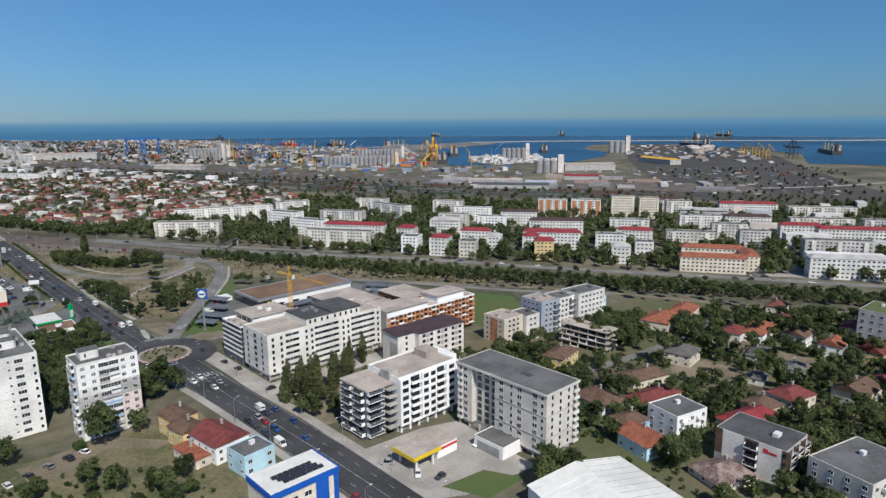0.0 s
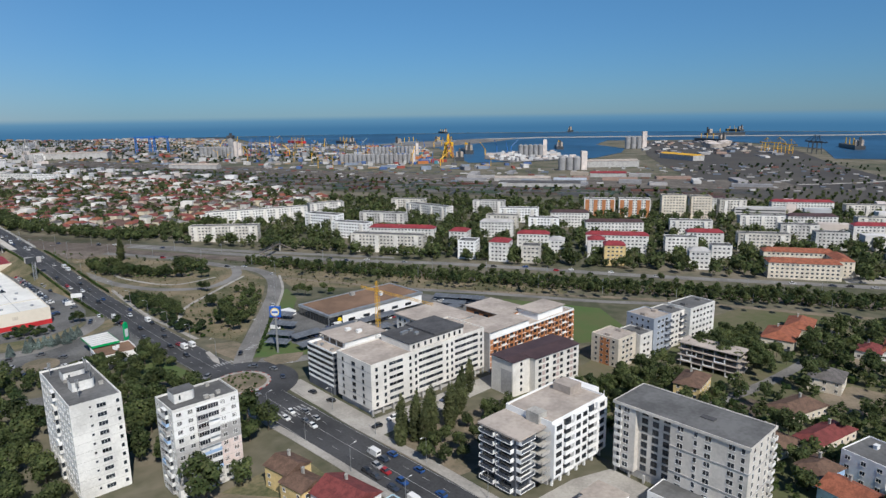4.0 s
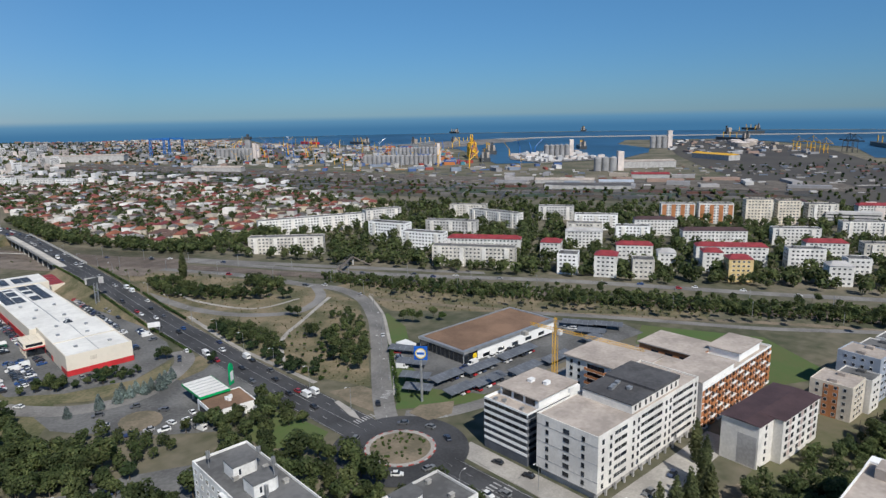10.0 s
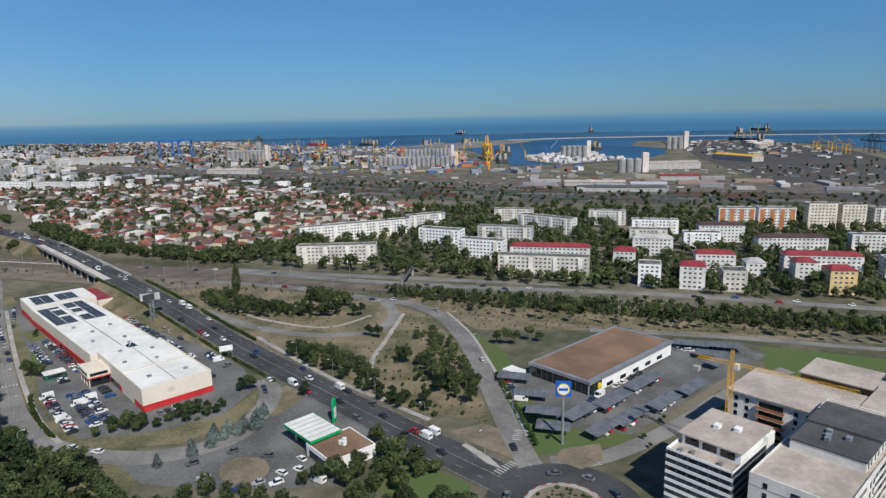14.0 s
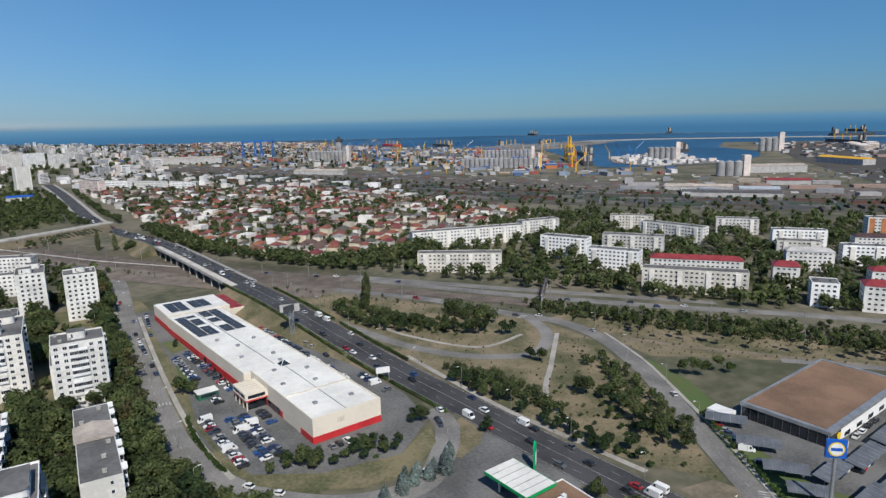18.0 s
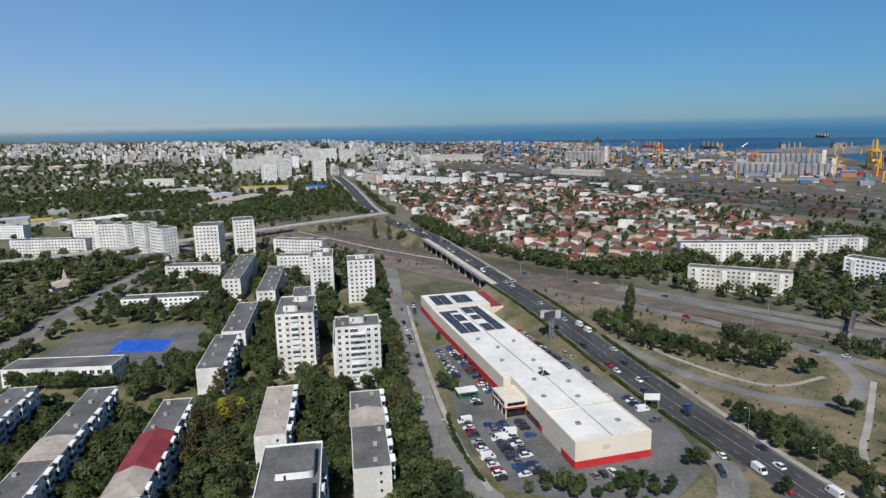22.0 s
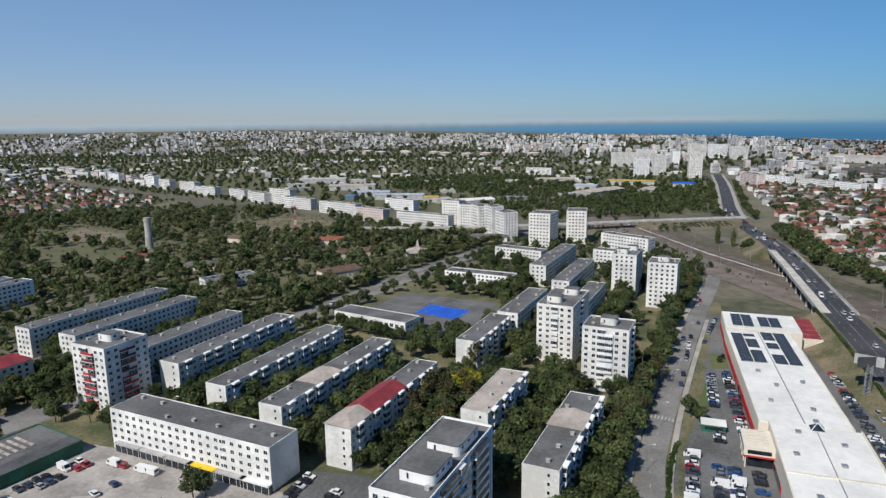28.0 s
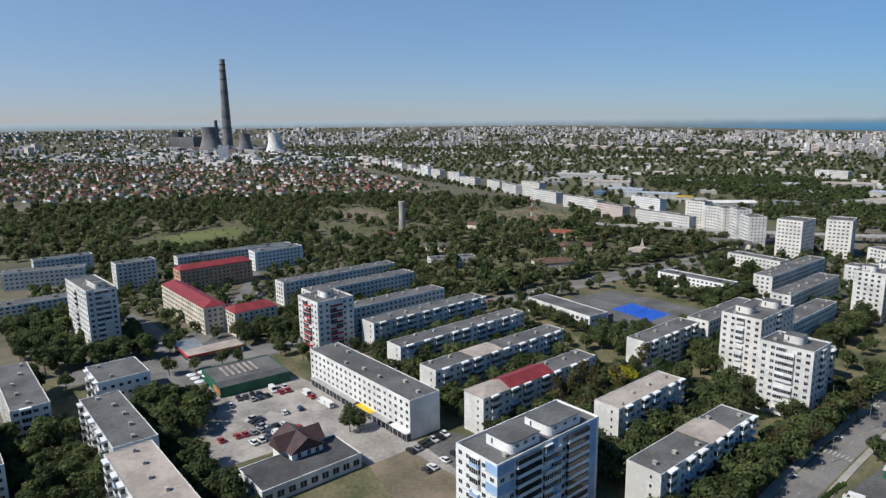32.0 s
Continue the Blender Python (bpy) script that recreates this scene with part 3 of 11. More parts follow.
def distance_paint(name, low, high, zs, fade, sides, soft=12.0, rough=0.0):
    """Far distance with haze painted in: a glowing colour that goes from low to high with the height, thins out at the
    top into the air, and ends softly at two bearings.
    """
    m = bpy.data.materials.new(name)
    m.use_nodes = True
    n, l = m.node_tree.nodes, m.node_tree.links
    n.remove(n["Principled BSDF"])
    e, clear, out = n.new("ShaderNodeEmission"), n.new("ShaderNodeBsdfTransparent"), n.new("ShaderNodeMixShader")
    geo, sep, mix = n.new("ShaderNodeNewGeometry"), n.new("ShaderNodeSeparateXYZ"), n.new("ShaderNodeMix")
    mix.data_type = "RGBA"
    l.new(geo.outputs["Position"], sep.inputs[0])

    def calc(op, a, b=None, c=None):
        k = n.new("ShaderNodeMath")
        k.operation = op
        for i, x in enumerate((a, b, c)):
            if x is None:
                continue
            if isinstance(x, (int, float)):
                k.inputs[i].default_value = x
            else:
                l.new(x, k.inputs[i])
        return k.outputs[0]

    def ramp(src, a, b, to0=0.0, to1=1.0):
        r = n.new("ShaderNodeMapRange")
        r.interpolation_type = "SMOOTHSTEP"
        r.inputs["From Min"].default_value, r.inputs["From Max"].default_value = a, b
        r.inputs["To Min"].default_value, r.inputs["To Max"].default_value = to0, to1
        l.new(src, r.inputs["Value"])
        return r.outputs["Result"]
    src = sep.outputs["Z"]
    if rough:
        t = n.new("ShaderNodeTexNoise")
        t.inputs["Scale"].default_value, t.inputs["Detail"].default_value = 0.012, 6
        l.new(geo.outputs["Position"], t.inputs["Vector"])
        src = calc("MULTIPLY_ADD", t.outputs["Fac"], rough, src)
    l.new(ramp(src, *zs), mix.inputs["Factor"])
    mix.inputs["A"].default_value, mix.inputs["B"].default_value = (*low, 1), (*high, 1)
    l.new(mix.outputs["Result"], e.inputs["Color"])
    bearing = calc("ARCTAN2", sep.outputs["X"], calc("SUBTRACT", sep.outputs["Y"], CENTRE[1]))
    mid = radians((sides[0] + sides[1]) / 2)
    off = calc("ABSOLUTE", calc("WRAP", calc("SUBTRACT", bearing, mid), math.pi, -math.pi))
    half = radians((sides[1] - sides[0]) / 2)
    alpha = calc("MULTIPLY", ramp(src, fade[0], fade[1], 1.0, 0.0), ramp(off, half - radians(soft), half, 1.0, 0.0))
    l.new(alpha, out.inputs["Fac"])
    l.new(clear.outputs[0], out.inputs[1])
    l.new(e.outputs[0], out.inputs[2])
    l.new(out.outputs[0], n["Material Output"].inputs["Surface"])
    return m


# both backdrops glow by themselves; their upward paling is haze put into the colour
SEAFAR = distance_paint("far_sea_haze", (0.046, 0.145, 0.275), (0.095, 0.225, 0.36), (0, 95), (68, 116), (-30, 116), 20.0)
LANDFAR = distance_paint("far_land_haze", (0.14, 0.17, 0.19), (0.31, 0.39, 0.46), (70, 150), (128, 168), (104, 372), 14.0, rough=26.0)
backdrop("backdrop_land", 100, 376, 185, LANDFAR, "far plain and town in painted haze at the horizon", n=80, r=4850)
backdrop("backdrop_sea", -32, 118, 120, SEAFAR, "far blue open sea paling into painted haze at the horizon")

COAST = [(650, 4900), (760, 4700), (1250, 4100), (1560, 3400), (1340, 2780), (1440, 2050), (1440, 1660), (1200, 1335), (1040, 1125), (1150, 1040), (1330, 985), (1560, 1050),
         (1740, 1150), (1900, 1360), (2200, 1510), (2420, 1240), (2270, 1000), (2020, 690), (1620, 545), (1680, 360), (1900, 60), (2500, -700), (4300, -1900), (4800, 200), (4400, 2300), (3000, 4000), (1500, 5000)]
area("sea", [p for p in COAST if math.dist(p, CENTRE) < 4870], 0.6, WATER, "calm blue sea and harbour basin", "sea")
QUAYSIDE = material("dusty_quay_concrete", (0.19, 0.18, 0.17), 0.92, 0.2, 0.02, 0.3)
area("pier", [(1110, 1055), (1150, 1180), (1270, 1290), (1480, 1330), (1520, 1250), (1380, 1120), (1300, 1000)], 1.6, QUAYSIDE, "grey concrete harbour pier with silos", "pier", 1.6)
area("mole", [(2060, 2060), (2030, 2020), (2320, 1890), (2700, 1450), (3080, 890), (3560, 560), (3590, 600), (3120, 940), (2740, 1500), (2350, 1945)], 2.6, PAVING, "long pale stone breakwater", "breakwater", 2.6)
area("quay", [(1400, 1700), (1900, 1830), (2180, 1950), (2130, 2080), (1700, 2080), (1440, 2050)], 1.8, QUAYSIDE, "grey container quay", "quay", 1.8)
area("stockyard", [(1210, 735), (1500, 940), (1900, 1180), (2180, 1400), (2330, 1200), (2180, 1000), (1900, 720), (1580, 560), (1430, 480), (1020, 215), (760, 300), (880, 470)], 0.5,
     material("coal_dark_yard", (0.046, 0.042, 0.040), 0.95, 0.25, 0.006, 0.05, tint=(0.072, 0.066, 0.056)), "dark ore and coal stockyard", "yard")
area("rail_yard", [(260, 2150), (480, 1500), (660, 960), (800, 640), (930, 420), (840, 400), (700, 560), (560, 800), (420, 1080), (250, 1700)], 0.45,
     material("yard_ground", (0.092, 0.083, 0.070), 0.95, 0.22, 0.01, 0.1, tint=(0.055, 0.056, 0.038)), "brownish marshalling yard ground", "yard")


def ramp_up(p):
    """The height of the avenue, which climbs to the bridge over the railway."""
    def s(t):
        t = min(1, max(0, t))
        return t * t * (3 - 2 * t)
    return 8.0 * s((p.y - 470) / 170) * (1 - s((p.y - 840) / 200))


AVENUE_N = [(100, 322), (97, 390), (96, 465), (94, 530), (89, 650), (87, 810), (80, 960), (73, 1122), (80, 1300), (88, 1500), (92, 1720)]
AVENUE_S = [(104, -500), (105, 0), (105, 150), (104, 200), (102.5, 240), (101.5, 286)]
RAMP = [(111, 324), (120, 338), (140, 366), (166, 402), (184, 430), (199, 462), (202, 492), (192, 520), (172, 581), (129, 657), (62, 741), (36, 775)]
LOOP = [(196, 512), (186, 488), (172, 474), (154, 468), (131, 486), (117, 516), (112, 545), (108, 575)]
STREET = [(84, 452), (80, 437), (68, 423), (52, 412), (35, 414), (20, 424), (5, 446), (-1, 480), (2, 525), (8, 580), (18, 660), (30, 740), (36, 790)]
FARROAD = [(-60, 1010), (25, 872), (90, 765), (159, 664), (217, 554), (267, 472), (319, 397), (382, 276), (441, 177), (486, 98), (580, -80), (720, -330)]
BOULEVARD = [(-262, 370), (-238, 430), (-217, 500), (-199, 592), (-187, 660), (-170, 747), (-153, 811), (-132, 880), (-150, 960)]
RAIL = [(-240, 1420), (-80, 1120), (10, 905), (80, 770), (150, 642), (226, 506), (293, 368), (348, 254), (400, 160), (470, 30), (560, -150), (700, -420)]
ROADS = [road("avenue_south", AVENUE_S, 17, 0.16, ASPHALT, "dark worn asphalt avenue with four lanes"),
         road("avenue_north", AVENUE_N, 16, 0.16, ASPHALT, "dark asphalt avenue climbing to a rail bridge", zf=ramp_up, steps=8),
         road("ramp_road", RAMP, 8.5, 0.15, OLDASPHALT, "pale asphalt side road in a curve"),
         road("loop_road", LOOP, 6.5, 0.13, OLDASPHALT, "narrow looping asphalt road"),
         road("estate_street", STREET, 9.0, 0.14, OLDASPHALT, "pale asphalt street beside the supermarket"),
         road("lineside_road", FARROAD, 9, 0.14, OLDASPHALT, "pale asphalt road along the railway"),
         road("boulevard", BOULEVARD, 18, 0.14, OLDASPHALT, "wide pale boulevard under repair"),
         road("median_strip", BOULEVARD[3:], 3.4, 0.19, BALLAST, "dug-up earth median of the boulevard"),
         road("avenue_pavement", [(79, 1085), (73, 1122), (80, 1300), (88, 1500), (92, 1720)], 25, 0.11, PAVING, "pale pavement along the far avenue"),
         road("market_road", [(118, 322), (128, 313), (150, 307), (175, 304), (206, 302), (250, 292)], 7, 0.13, OLDASPHALT, "grey access road beside the food market"),
         road("village_street", [(160, 160), (221, 155), (257, 149), (300, 146), (345, 150)], 5, 0.12, OLDASPHALT, "narrow grey village street"),
         road("harbour_track", [(200, 466), (242, 384), (298, 297), (335, 240), (376, 150), (415, 80), (470, -30)], 5, 0.1, DIRT, "dusty earth track along the railway"),
         road("link_road", [(236, 386), (268, 338), (292, 294), (310, 262), (345, 215)], 5.5, 0.12, OLDASPHALT, "narrow grey link road"),
         road("market_street", [W(-420, 385), W(-340, 392), W(-262, 380), W(-205, 372)], 9, 0.165, OLDASPHALT, "grey market street between blocks"),
         road("side_street", [W(-300, 395), W(-340, 430), W(-400, 470), W(-470, 510)], 8, 0.13, OLDASPHALT, "grey side street with parked cars"),
         road("far_street", [(-940, 480), (-1250, 560), (-1700, 700)], 9, 0.12, OLDASPHALT, "straight grey street through the house quarter"),
         road("harbour_road", [(1020, 420), (1150, 330), (1400, 230), (1700, 90)], 12, 0.7, PAVING, "pale harbour road")]


def ring(name, c, r0, r1, z, mat, label, n=48, thick=0.0):
    v, f = [], []
    for k in range(n):
        a = 2 * math.pi * k / n
        for r in (r0, r1):
            v.append((c[0] + r * math.cos(a), c[1] + r * math.sin(a), z))
    for k in range(n):
        a, b = 2 * k, 2 * ((k + 1) % n)
        f.append((a, a + 1, b + 1, b))
    if thick:
        m = len(v)
        v += [(x, y, h - thick) for x, y, h in v]
        for k in range(n):
            a, b = 2 * k, 2 * ((k + 1) % n)
            f += [(a + 1, m + a + 1, m + b + 1, b + 1), (b, m + b, m + a, a)]
    return tagged(new(name, mesh_of(name, v, f, mat)), label, "road", kind="structure")


RC = (101, 304)
ring("roundabout", RC, 11.0, 23.5, 0.20, ASPHALT, "dark asphalt roundabout")
ring("roundabout_apron", RC, 10.4, 12.0, 0.38, PAVING, "red and white kerbed roundabout apron", thick=0.3)
area("roundabout_island", [(RC[0] + 10.4 * math.cos(2 * math.pi * k / 32), RC[1] + 10.4 * math.sin(2 * math.pi * k / 32)) for k in range(32)], 0.42, DIRT, "round planted island of bare earth", "traffic island", 0.4)
kb = Bits()
for k in range(40):
    a, b = 2 * math.pi * k / 40, 2 * math.pi * (k + 1) / 40
    kb.add([(RC[0] + r * math.cos(t), RC[1] + r * math.sin(t), z) for r, z in ((11.75, 0.5), (12.15, 0.5), (12.15, 0.2)) for t in (a, b)], [(0, 2, 3, 1), (2, 4, 5, 3)], k % 2)
tagged(new("roundabout_kerb", kb.mesh("kerb", [PAINT, REDPAINT])), "red and white striped round kerb", "kerb", kind="structure")

# lane marks
marks = Bits()
for pts, shifts, zf in ((AVENUE_S, (-4, 0, 4), None), (AVENUE_N, (-4, 0, 4), ramp_up), (RAMP, (0,), None), (STREET, (0,), None), (FARROAD[2:9], (0,), None)):
    for s in shifts:
        d = dashes(pts, 0.20, 9.0 if s == 0 and len(shifts) > 1 else 3.0, 0.02 if s == 0 and len(shifts) > 1 else 6.0, 0.15, s, zf)
        marks.add(d.v, d.f)
for pts, s, zf in ((AVENUE_S, 8.0, None), (AVENUE_S, -8.0, None), (AVENUE_N, 7.6, ramp_up), (AVENUE_N, -7.6, ramp_up)):
    d = dashes(pts, 0.20, 60, 0.02, 0.15, s, zf)
    marks.add(d.v, d.f)
for x, y, a, n, w in ((105, 330, 0, 7, 9), (124, 341, 32, 6, 8), (102, 266, 0, 8, 14), (2, 525, -8, 7, 9), (128, 312, 60, 5, 6), (104, 262, 0, 8, 14), (193, 512, 10, 6, 7)):
    c, s = math.cos(radians(a)), math.sin(radians(a))
    for i in range(n):
        o = (i - (n - 1) / 2) * w / n
        q = [(o - 0.3, -1.6), (o + 0.3, -1.6), (o + 0.3, 1.6), (o - 0.3, 1.6)]
        marks.add([(x + p * c - r * s, y + p * s + r * c, 0.205) for p, r in q], [(0, 1, 2, 3)])
tagged(new("lane_marks", marks.mesh("lane_marks", PAINT)), "worn white painted lane lines and crossings", "road marking", kind="stuff")

# open ground, lots and lawns
area("roundabout_lawn", [(84, 362), (88, 348), (90, 331), (82, 326), (68, 336), (67, 352)], 0.07, LAWN, "mown green lawn beside the roundabout", "lawn")
area("market_lot", [(160, 383), (141, 332), (152, 313), (212, 310), (262, 305), (268, 322), (252, 342), (236, 376), (170, 378)], 0.08, LOTASPHALT, "grey asphalt car park of the food market", "car park")
area("market_lawn", [(187, 425), (176, 412), (150, 378), (122, 332), (118, 328), (146, 309), (153, 313), (142, 332), (161, 382), (170, 382), (184, 402), (192, 428)], 0.06, LAWN, "mown green verge round the car park", "lawn")
area("corner_lawn", [(152, 309), (210, 306), (212, 296), (178, 297), (160, 302)], 0.07, LAWN, "mown green lawn", "lawn")
area("north_lawn", [(246, 300), (272, 312), (296, 258), (268, 216), (240, 232), (236, 262)], 0.05, LAWN, "mown green meadow beside the flats", "lawn")
area("park_ground", [(108, 398), (112, 380), (124, 352), (166, 412), (194, 460), (196, 500), (170, 565), (128, 640), (104, 650), (106, 540), (106, 440)], 0.05, DRYGRASS, "dry brown park grass with bare earth", "park")
area("verge_north", [(204, 466), (196, 430), (236, 386), (262, 350), (300, 290), (330, 300), (290, 392), (226, 500), (204, 500)], 0.05, DRYGRASS, "dry grass strip beside the railway", "verge")
area("super_lot", [(18, 610), (14, 560), (9, 520), (6, 480), (12, 450), (30, 436), (56, 431), (78, 446), (84, 470), (83, 560), (78, 612), (70, 670), (20, 670)], 0.09, LOTASPHALT, "grey asphalt car park of the supermarket", "car park")
area("lot_verge", [(7.5, 470), (7.6, 500), (11, 540), (15.8, 590), (21, 640), (25, 640), (20, 590), (16.5, 540), (9.3, 502), (8.9, 470), (9, 453)], 0.155, SCRUB, "scrubby verge between street and car park", "verge")
area("fuel_lot", [(16, 421), (34, 416), (50, 409), (66, 416), (80, 426), (89, 424), (90, 382), (64, 358), (46, 372), (26, 393), (18, 404)], 0.07, LOTASPHALT, "grey asphalt filling station forecourt", "forecourt")
area("fuel_island", [(44.5 + 7.6 * math.cos(k * 0.4488), 388.5 + 9.0 * math.sin(k * 0.4488)) for k in range(14)], 0.25, DIRT, "round island of bare earth", "traffic island", 0.2)
area("fuel_verge", [(66, 424), (80, 436), (90, 440), (90, 428), (82, 420), (70, 416)], 0.12, DRYGRASS, "dry grass verge", "verge")
area("south_verge", [(10, 452), (30, 437), (56, 431), (76, 442), (70, 430), (52, 419), (36, 421), (22, 430), (8, 446)], 0.168, SCRUB, "scrubby planted verge", "verge")
area("lot_lawn", [(21.7, 604), (29.5, 602), (29.6, 586), (22.5, 583)], 0.17, GRASS, "small planted lawn beside the supermarket", "verge")
area("lot_island", [(20.6, 577), (23.4, 577), (22.6, 541), (15.2, 541)], 0.172, LAWN, "narrow green island in the car park", "verge")
area("yellow_forecourt", [(113, 165), (112, 128), (122, 122), (150, 118), (154, 158), (140, 163)], 0.07, PAVING, "pale concrete fuel station yard", "forecourt")
area("yellow_lawn", [(120, 130), (126, 116), (142, 116), (136, 128)], 0.12, LAWN, "small bright green lawn", "lawn")
area("works_ground", [(112, 222), (113, 190), (120, 188), (160, 188), (160, 215), (120, 224)], 0.06, DIRT, "rough earth building ground", "yard")
area("flats_court", [(112, 290), (112, 226), (118, 226), (185, 226), (185, 236), (121, 238), (121, 290)], 0.09, PAVING, "pale concrete pavement before the white flats", "pavement")
area("garden_ground", [(-30, 150), (86, 150), (88, 235), (60, 232), (10, 236), (-30, 230)], 0.04, SCRUB, "unkempt gardens and waste ground", "garden")
area("waste_yard", [(28, 232), (30, 214), (54, 226), (66, 214), (72, 216), (56, 236)], 0.07, DIRT, "earthen parking yard", "yard")
area("tower_lot", [(0, 356), (-4, 338), (24, 338), (46, 316), (50, 342), (28, 352)], 0.06, LOTASPHALT, "small asphalt car park between trees", "car park")
area("village_ground", [(155, 215), (160, 118), (128, 100), (150, -120), (520, -120), (420, 60), (350, 200), (270, 214)], 0.03, UNDERWOOD, "green village gardens and lanes", "garden")
PLOTS = [[(258, 131), (276, 124), (277, 108), (262, 104), (250, 112), (248, 124)], [(240, 140), (252, 138), (250, 124), (238, 126)], [(300, 132), (314, 136), (316, 120), (302, 116)], [(222, 150), (236, 148), (234, 138), (220, 140)], [(296, 100), (312, 104), (314, 88), (298, 84)], [(252, 98), (262, 100), (264, 88), (254, 86)]]
for k, q in enumerate(PLOTS):
    area("garden_plot", q, 0.06, DIRT if k % 2 == 0 else material("dug_garden_soil", (0.12, 0.095, 0.07), 0.95, 0.2, 0.2, 1.5), "bare dug garden plot between houses", "garden")
area("school_yard", [(-172, 622), (-160, 667), (-98, 661), (-90, 640), (-96, 601), (-120, 594)], 0.07, LOTASPHALT, "grey asphalt school yard", "yard")
area("sports_court", [(-136, 647), (-108, 640), (-111, 620), (-139, 627)], 0.11, COURTBLUE, "bright blue sports court", "sports court")
court_lines = Bits()
for cx, cy, w, d in ((-152, 645, 24, 13), (-146, 629, 24, 13), (-123.5, 633.5, 27, 17), (-124, 655, 26, 12), (-128, 611, 26, 12)):
    for s in (-1, 1):
        for x0, x1, y0, y1 in ((-w / 2, w / 2, s * d / 2 - 0.09, s * d / 2 + 0.09), (s * w / 2 - 0.09, s * w / 2 + 0.09, -d / 2, d / 2), (s * w * 0.3 - 0.07, s * w * 0.3 + 0.07, -2.5, 2.5), (-0.07, 0.07, -d / 2, d / 2)):
            c, q = math.cos(radians(-14)), math.sin(radians(-14))
            court_lines.add([(cx + x * c - y * q, cy + x * q + y * c, 0.15) for x, y in ((x0, y0), (x1, y0), (x1, y1), (x0, y1))], [(0, 1, 2, 3)])
tagged(new("court_lines", court_lines.mesh("court_lines", PAINT)), "white painted lines of the school courts", "court marking", kind="stuff")
area("shop_yard", [W(-258, 380), W(-226, 382), W(-196, 364), W(-180, 366), W(-178, 400), W(-150, 402), W(-116, 396), W(-110, 420), W(-148, 424), W(-225, 422), W(-262, 416)], 0.06, material("stained_yard_concrete", (0.35, 0.322, 0.293), 0.92, 0.24, 0.09, 0.7, tint=(0.22, 0.205, 0.19)), "stained concrete shop yard", "yard")
area("corner_asphalt", [W(-318, 352), W(-262, 360), W(-215, 372), W(-256, 392), W(-268, 418), W(-300, 424), W(-330, 420)], 0.05, LOTASPHALT, "worn asphalt crossing before the shops", "street")
for x, y, w, d, a in ((-176, 392, 9, 6, 10), (-192, 402, 7, 5, -20), (-168, 408, 6, 8, 5), (-205, 396, 8, 4, 30)):
    c, s = math.cos(radians(a)), math.sin(radians(a))
    area("concrete_patch", [W(x + p * c - q * s, y + p * s + q * c) for p, q in ((-w / 2, -d / 2), (w / 2, -d / 2), (w / 2, d / 2), (-w / 2, d / 2))], 0.072, PAVING, "pale repaired concrete patch", "pavement")
area("shop_lot", [W(-152, 424), W(-110, 420), W(-108, 444), W(-136, 442), W(-150, 438)], 0.09, LOTASPHALT, "parking yard beside the shops", "car park")
area("dirt_drive", [W(-150, 402), W(-108, 392), W(-108, 420), W(-150, 418)], 0.08, DIRT, "brown earth drive", "yard")
area("playing_field", [(-598, 556), (-608, 640), (-540, 622), (-532, 540)], 0.08, material("pale_field_grass", (0.13, 0.15, 0.05), 0.95, 0.12, 0.03, 0.5), "pale mown playing field", "field")
area("brown_field", [(-600, 765), (-625, 830), (-530, 805), (-515, 755)], 0.08, DIRT, "brown bare field", "field")
area("dry_meadow", [(-470, 890), (-440, 970), (-340, 930), (-380, 860)], 0.08, DRYGRASS, "dry meadow", "field")
area("estate_ground", [W(-300, 330), W(-60, 330), W(-20, 420), W(-40, 700), W(-250, 700), W(-330, 480)], 0.02, SCRUB, "shaded grass and earth between blocks", "ground")
area("school_square", [(482, 190), (520, 160), (478, 140), (452, 174)], 0.09, PAVING, "pale paved school square", "square")
area("parking_strip", [(168, 668), (230, 566), (300, 456), (296, 450), (226, 556), (162, 660)], 0.1, OLDASPHALT, "pale asphalt parking strip by the flats", "car park")
for pts in ([(125, 602), (124, 560), (125, 532), (142, 492), (172, 491)], [(187, 480), (152, 452), (128, 432), (113, 405), (108, 392)], [(109, 505), (106, 440), (108, 400), (110, 372)]):
    road("footpath", pts, 2.4, 0.11, PAVING, "pale paved park path", "path")

# kerbed pavements
for pts, w in (([(114, 120), (115, 200), (113.5, 240), (115, 280)], 4), ([(94, 110), (94.5, 190), (93, 240), (90, 278)], 3), ([(126, 338), (146, 364), (172, 402), (190, 430), (206, 464)], 1.6), ([(6, 452), (5, 480), (8, 524), (14, 580), (24, 660)], 2), ([(-8, 470), (-5, 525), (2, 582), (12, 662), (24, 742)], 3)):
    road("pavement", pts, w, 0.26, PAVING, "pale kerbed concrete pavement", "pavement", skirt=0.25)

# bank and bridge of the avenue
bank = Bits()
prev = None
for i in range(29):
    y = 470 + i * 7.0
    p = Vector((0, y, 0))
    h = ramp_up(p) + 0.1
    xm = 96 - 0.04 * (y - 465) if y > 465 else 96
    sect = [(xm - 9 - 1.9 * h, y, 0.02), (xm - 9.2, y, h), (xm + 9.2, y, h), (xm + 9 + 1.9 * h, y, 0.02)]
    if prev:
        bank.add(prev + sect, [(0, 1, 5, 4), (1, 2, 6, 5), (2, 3, 7, 6)])
    prev = sect
bank.add(prev, [(0, 1, 2, 3)])
tagged(new("embankment", bank.mesh("embankment", DRYGRASS)), "dry grassy embankment of the avenue", "embankment", kind="structure")
bank = Bits()
prev = None
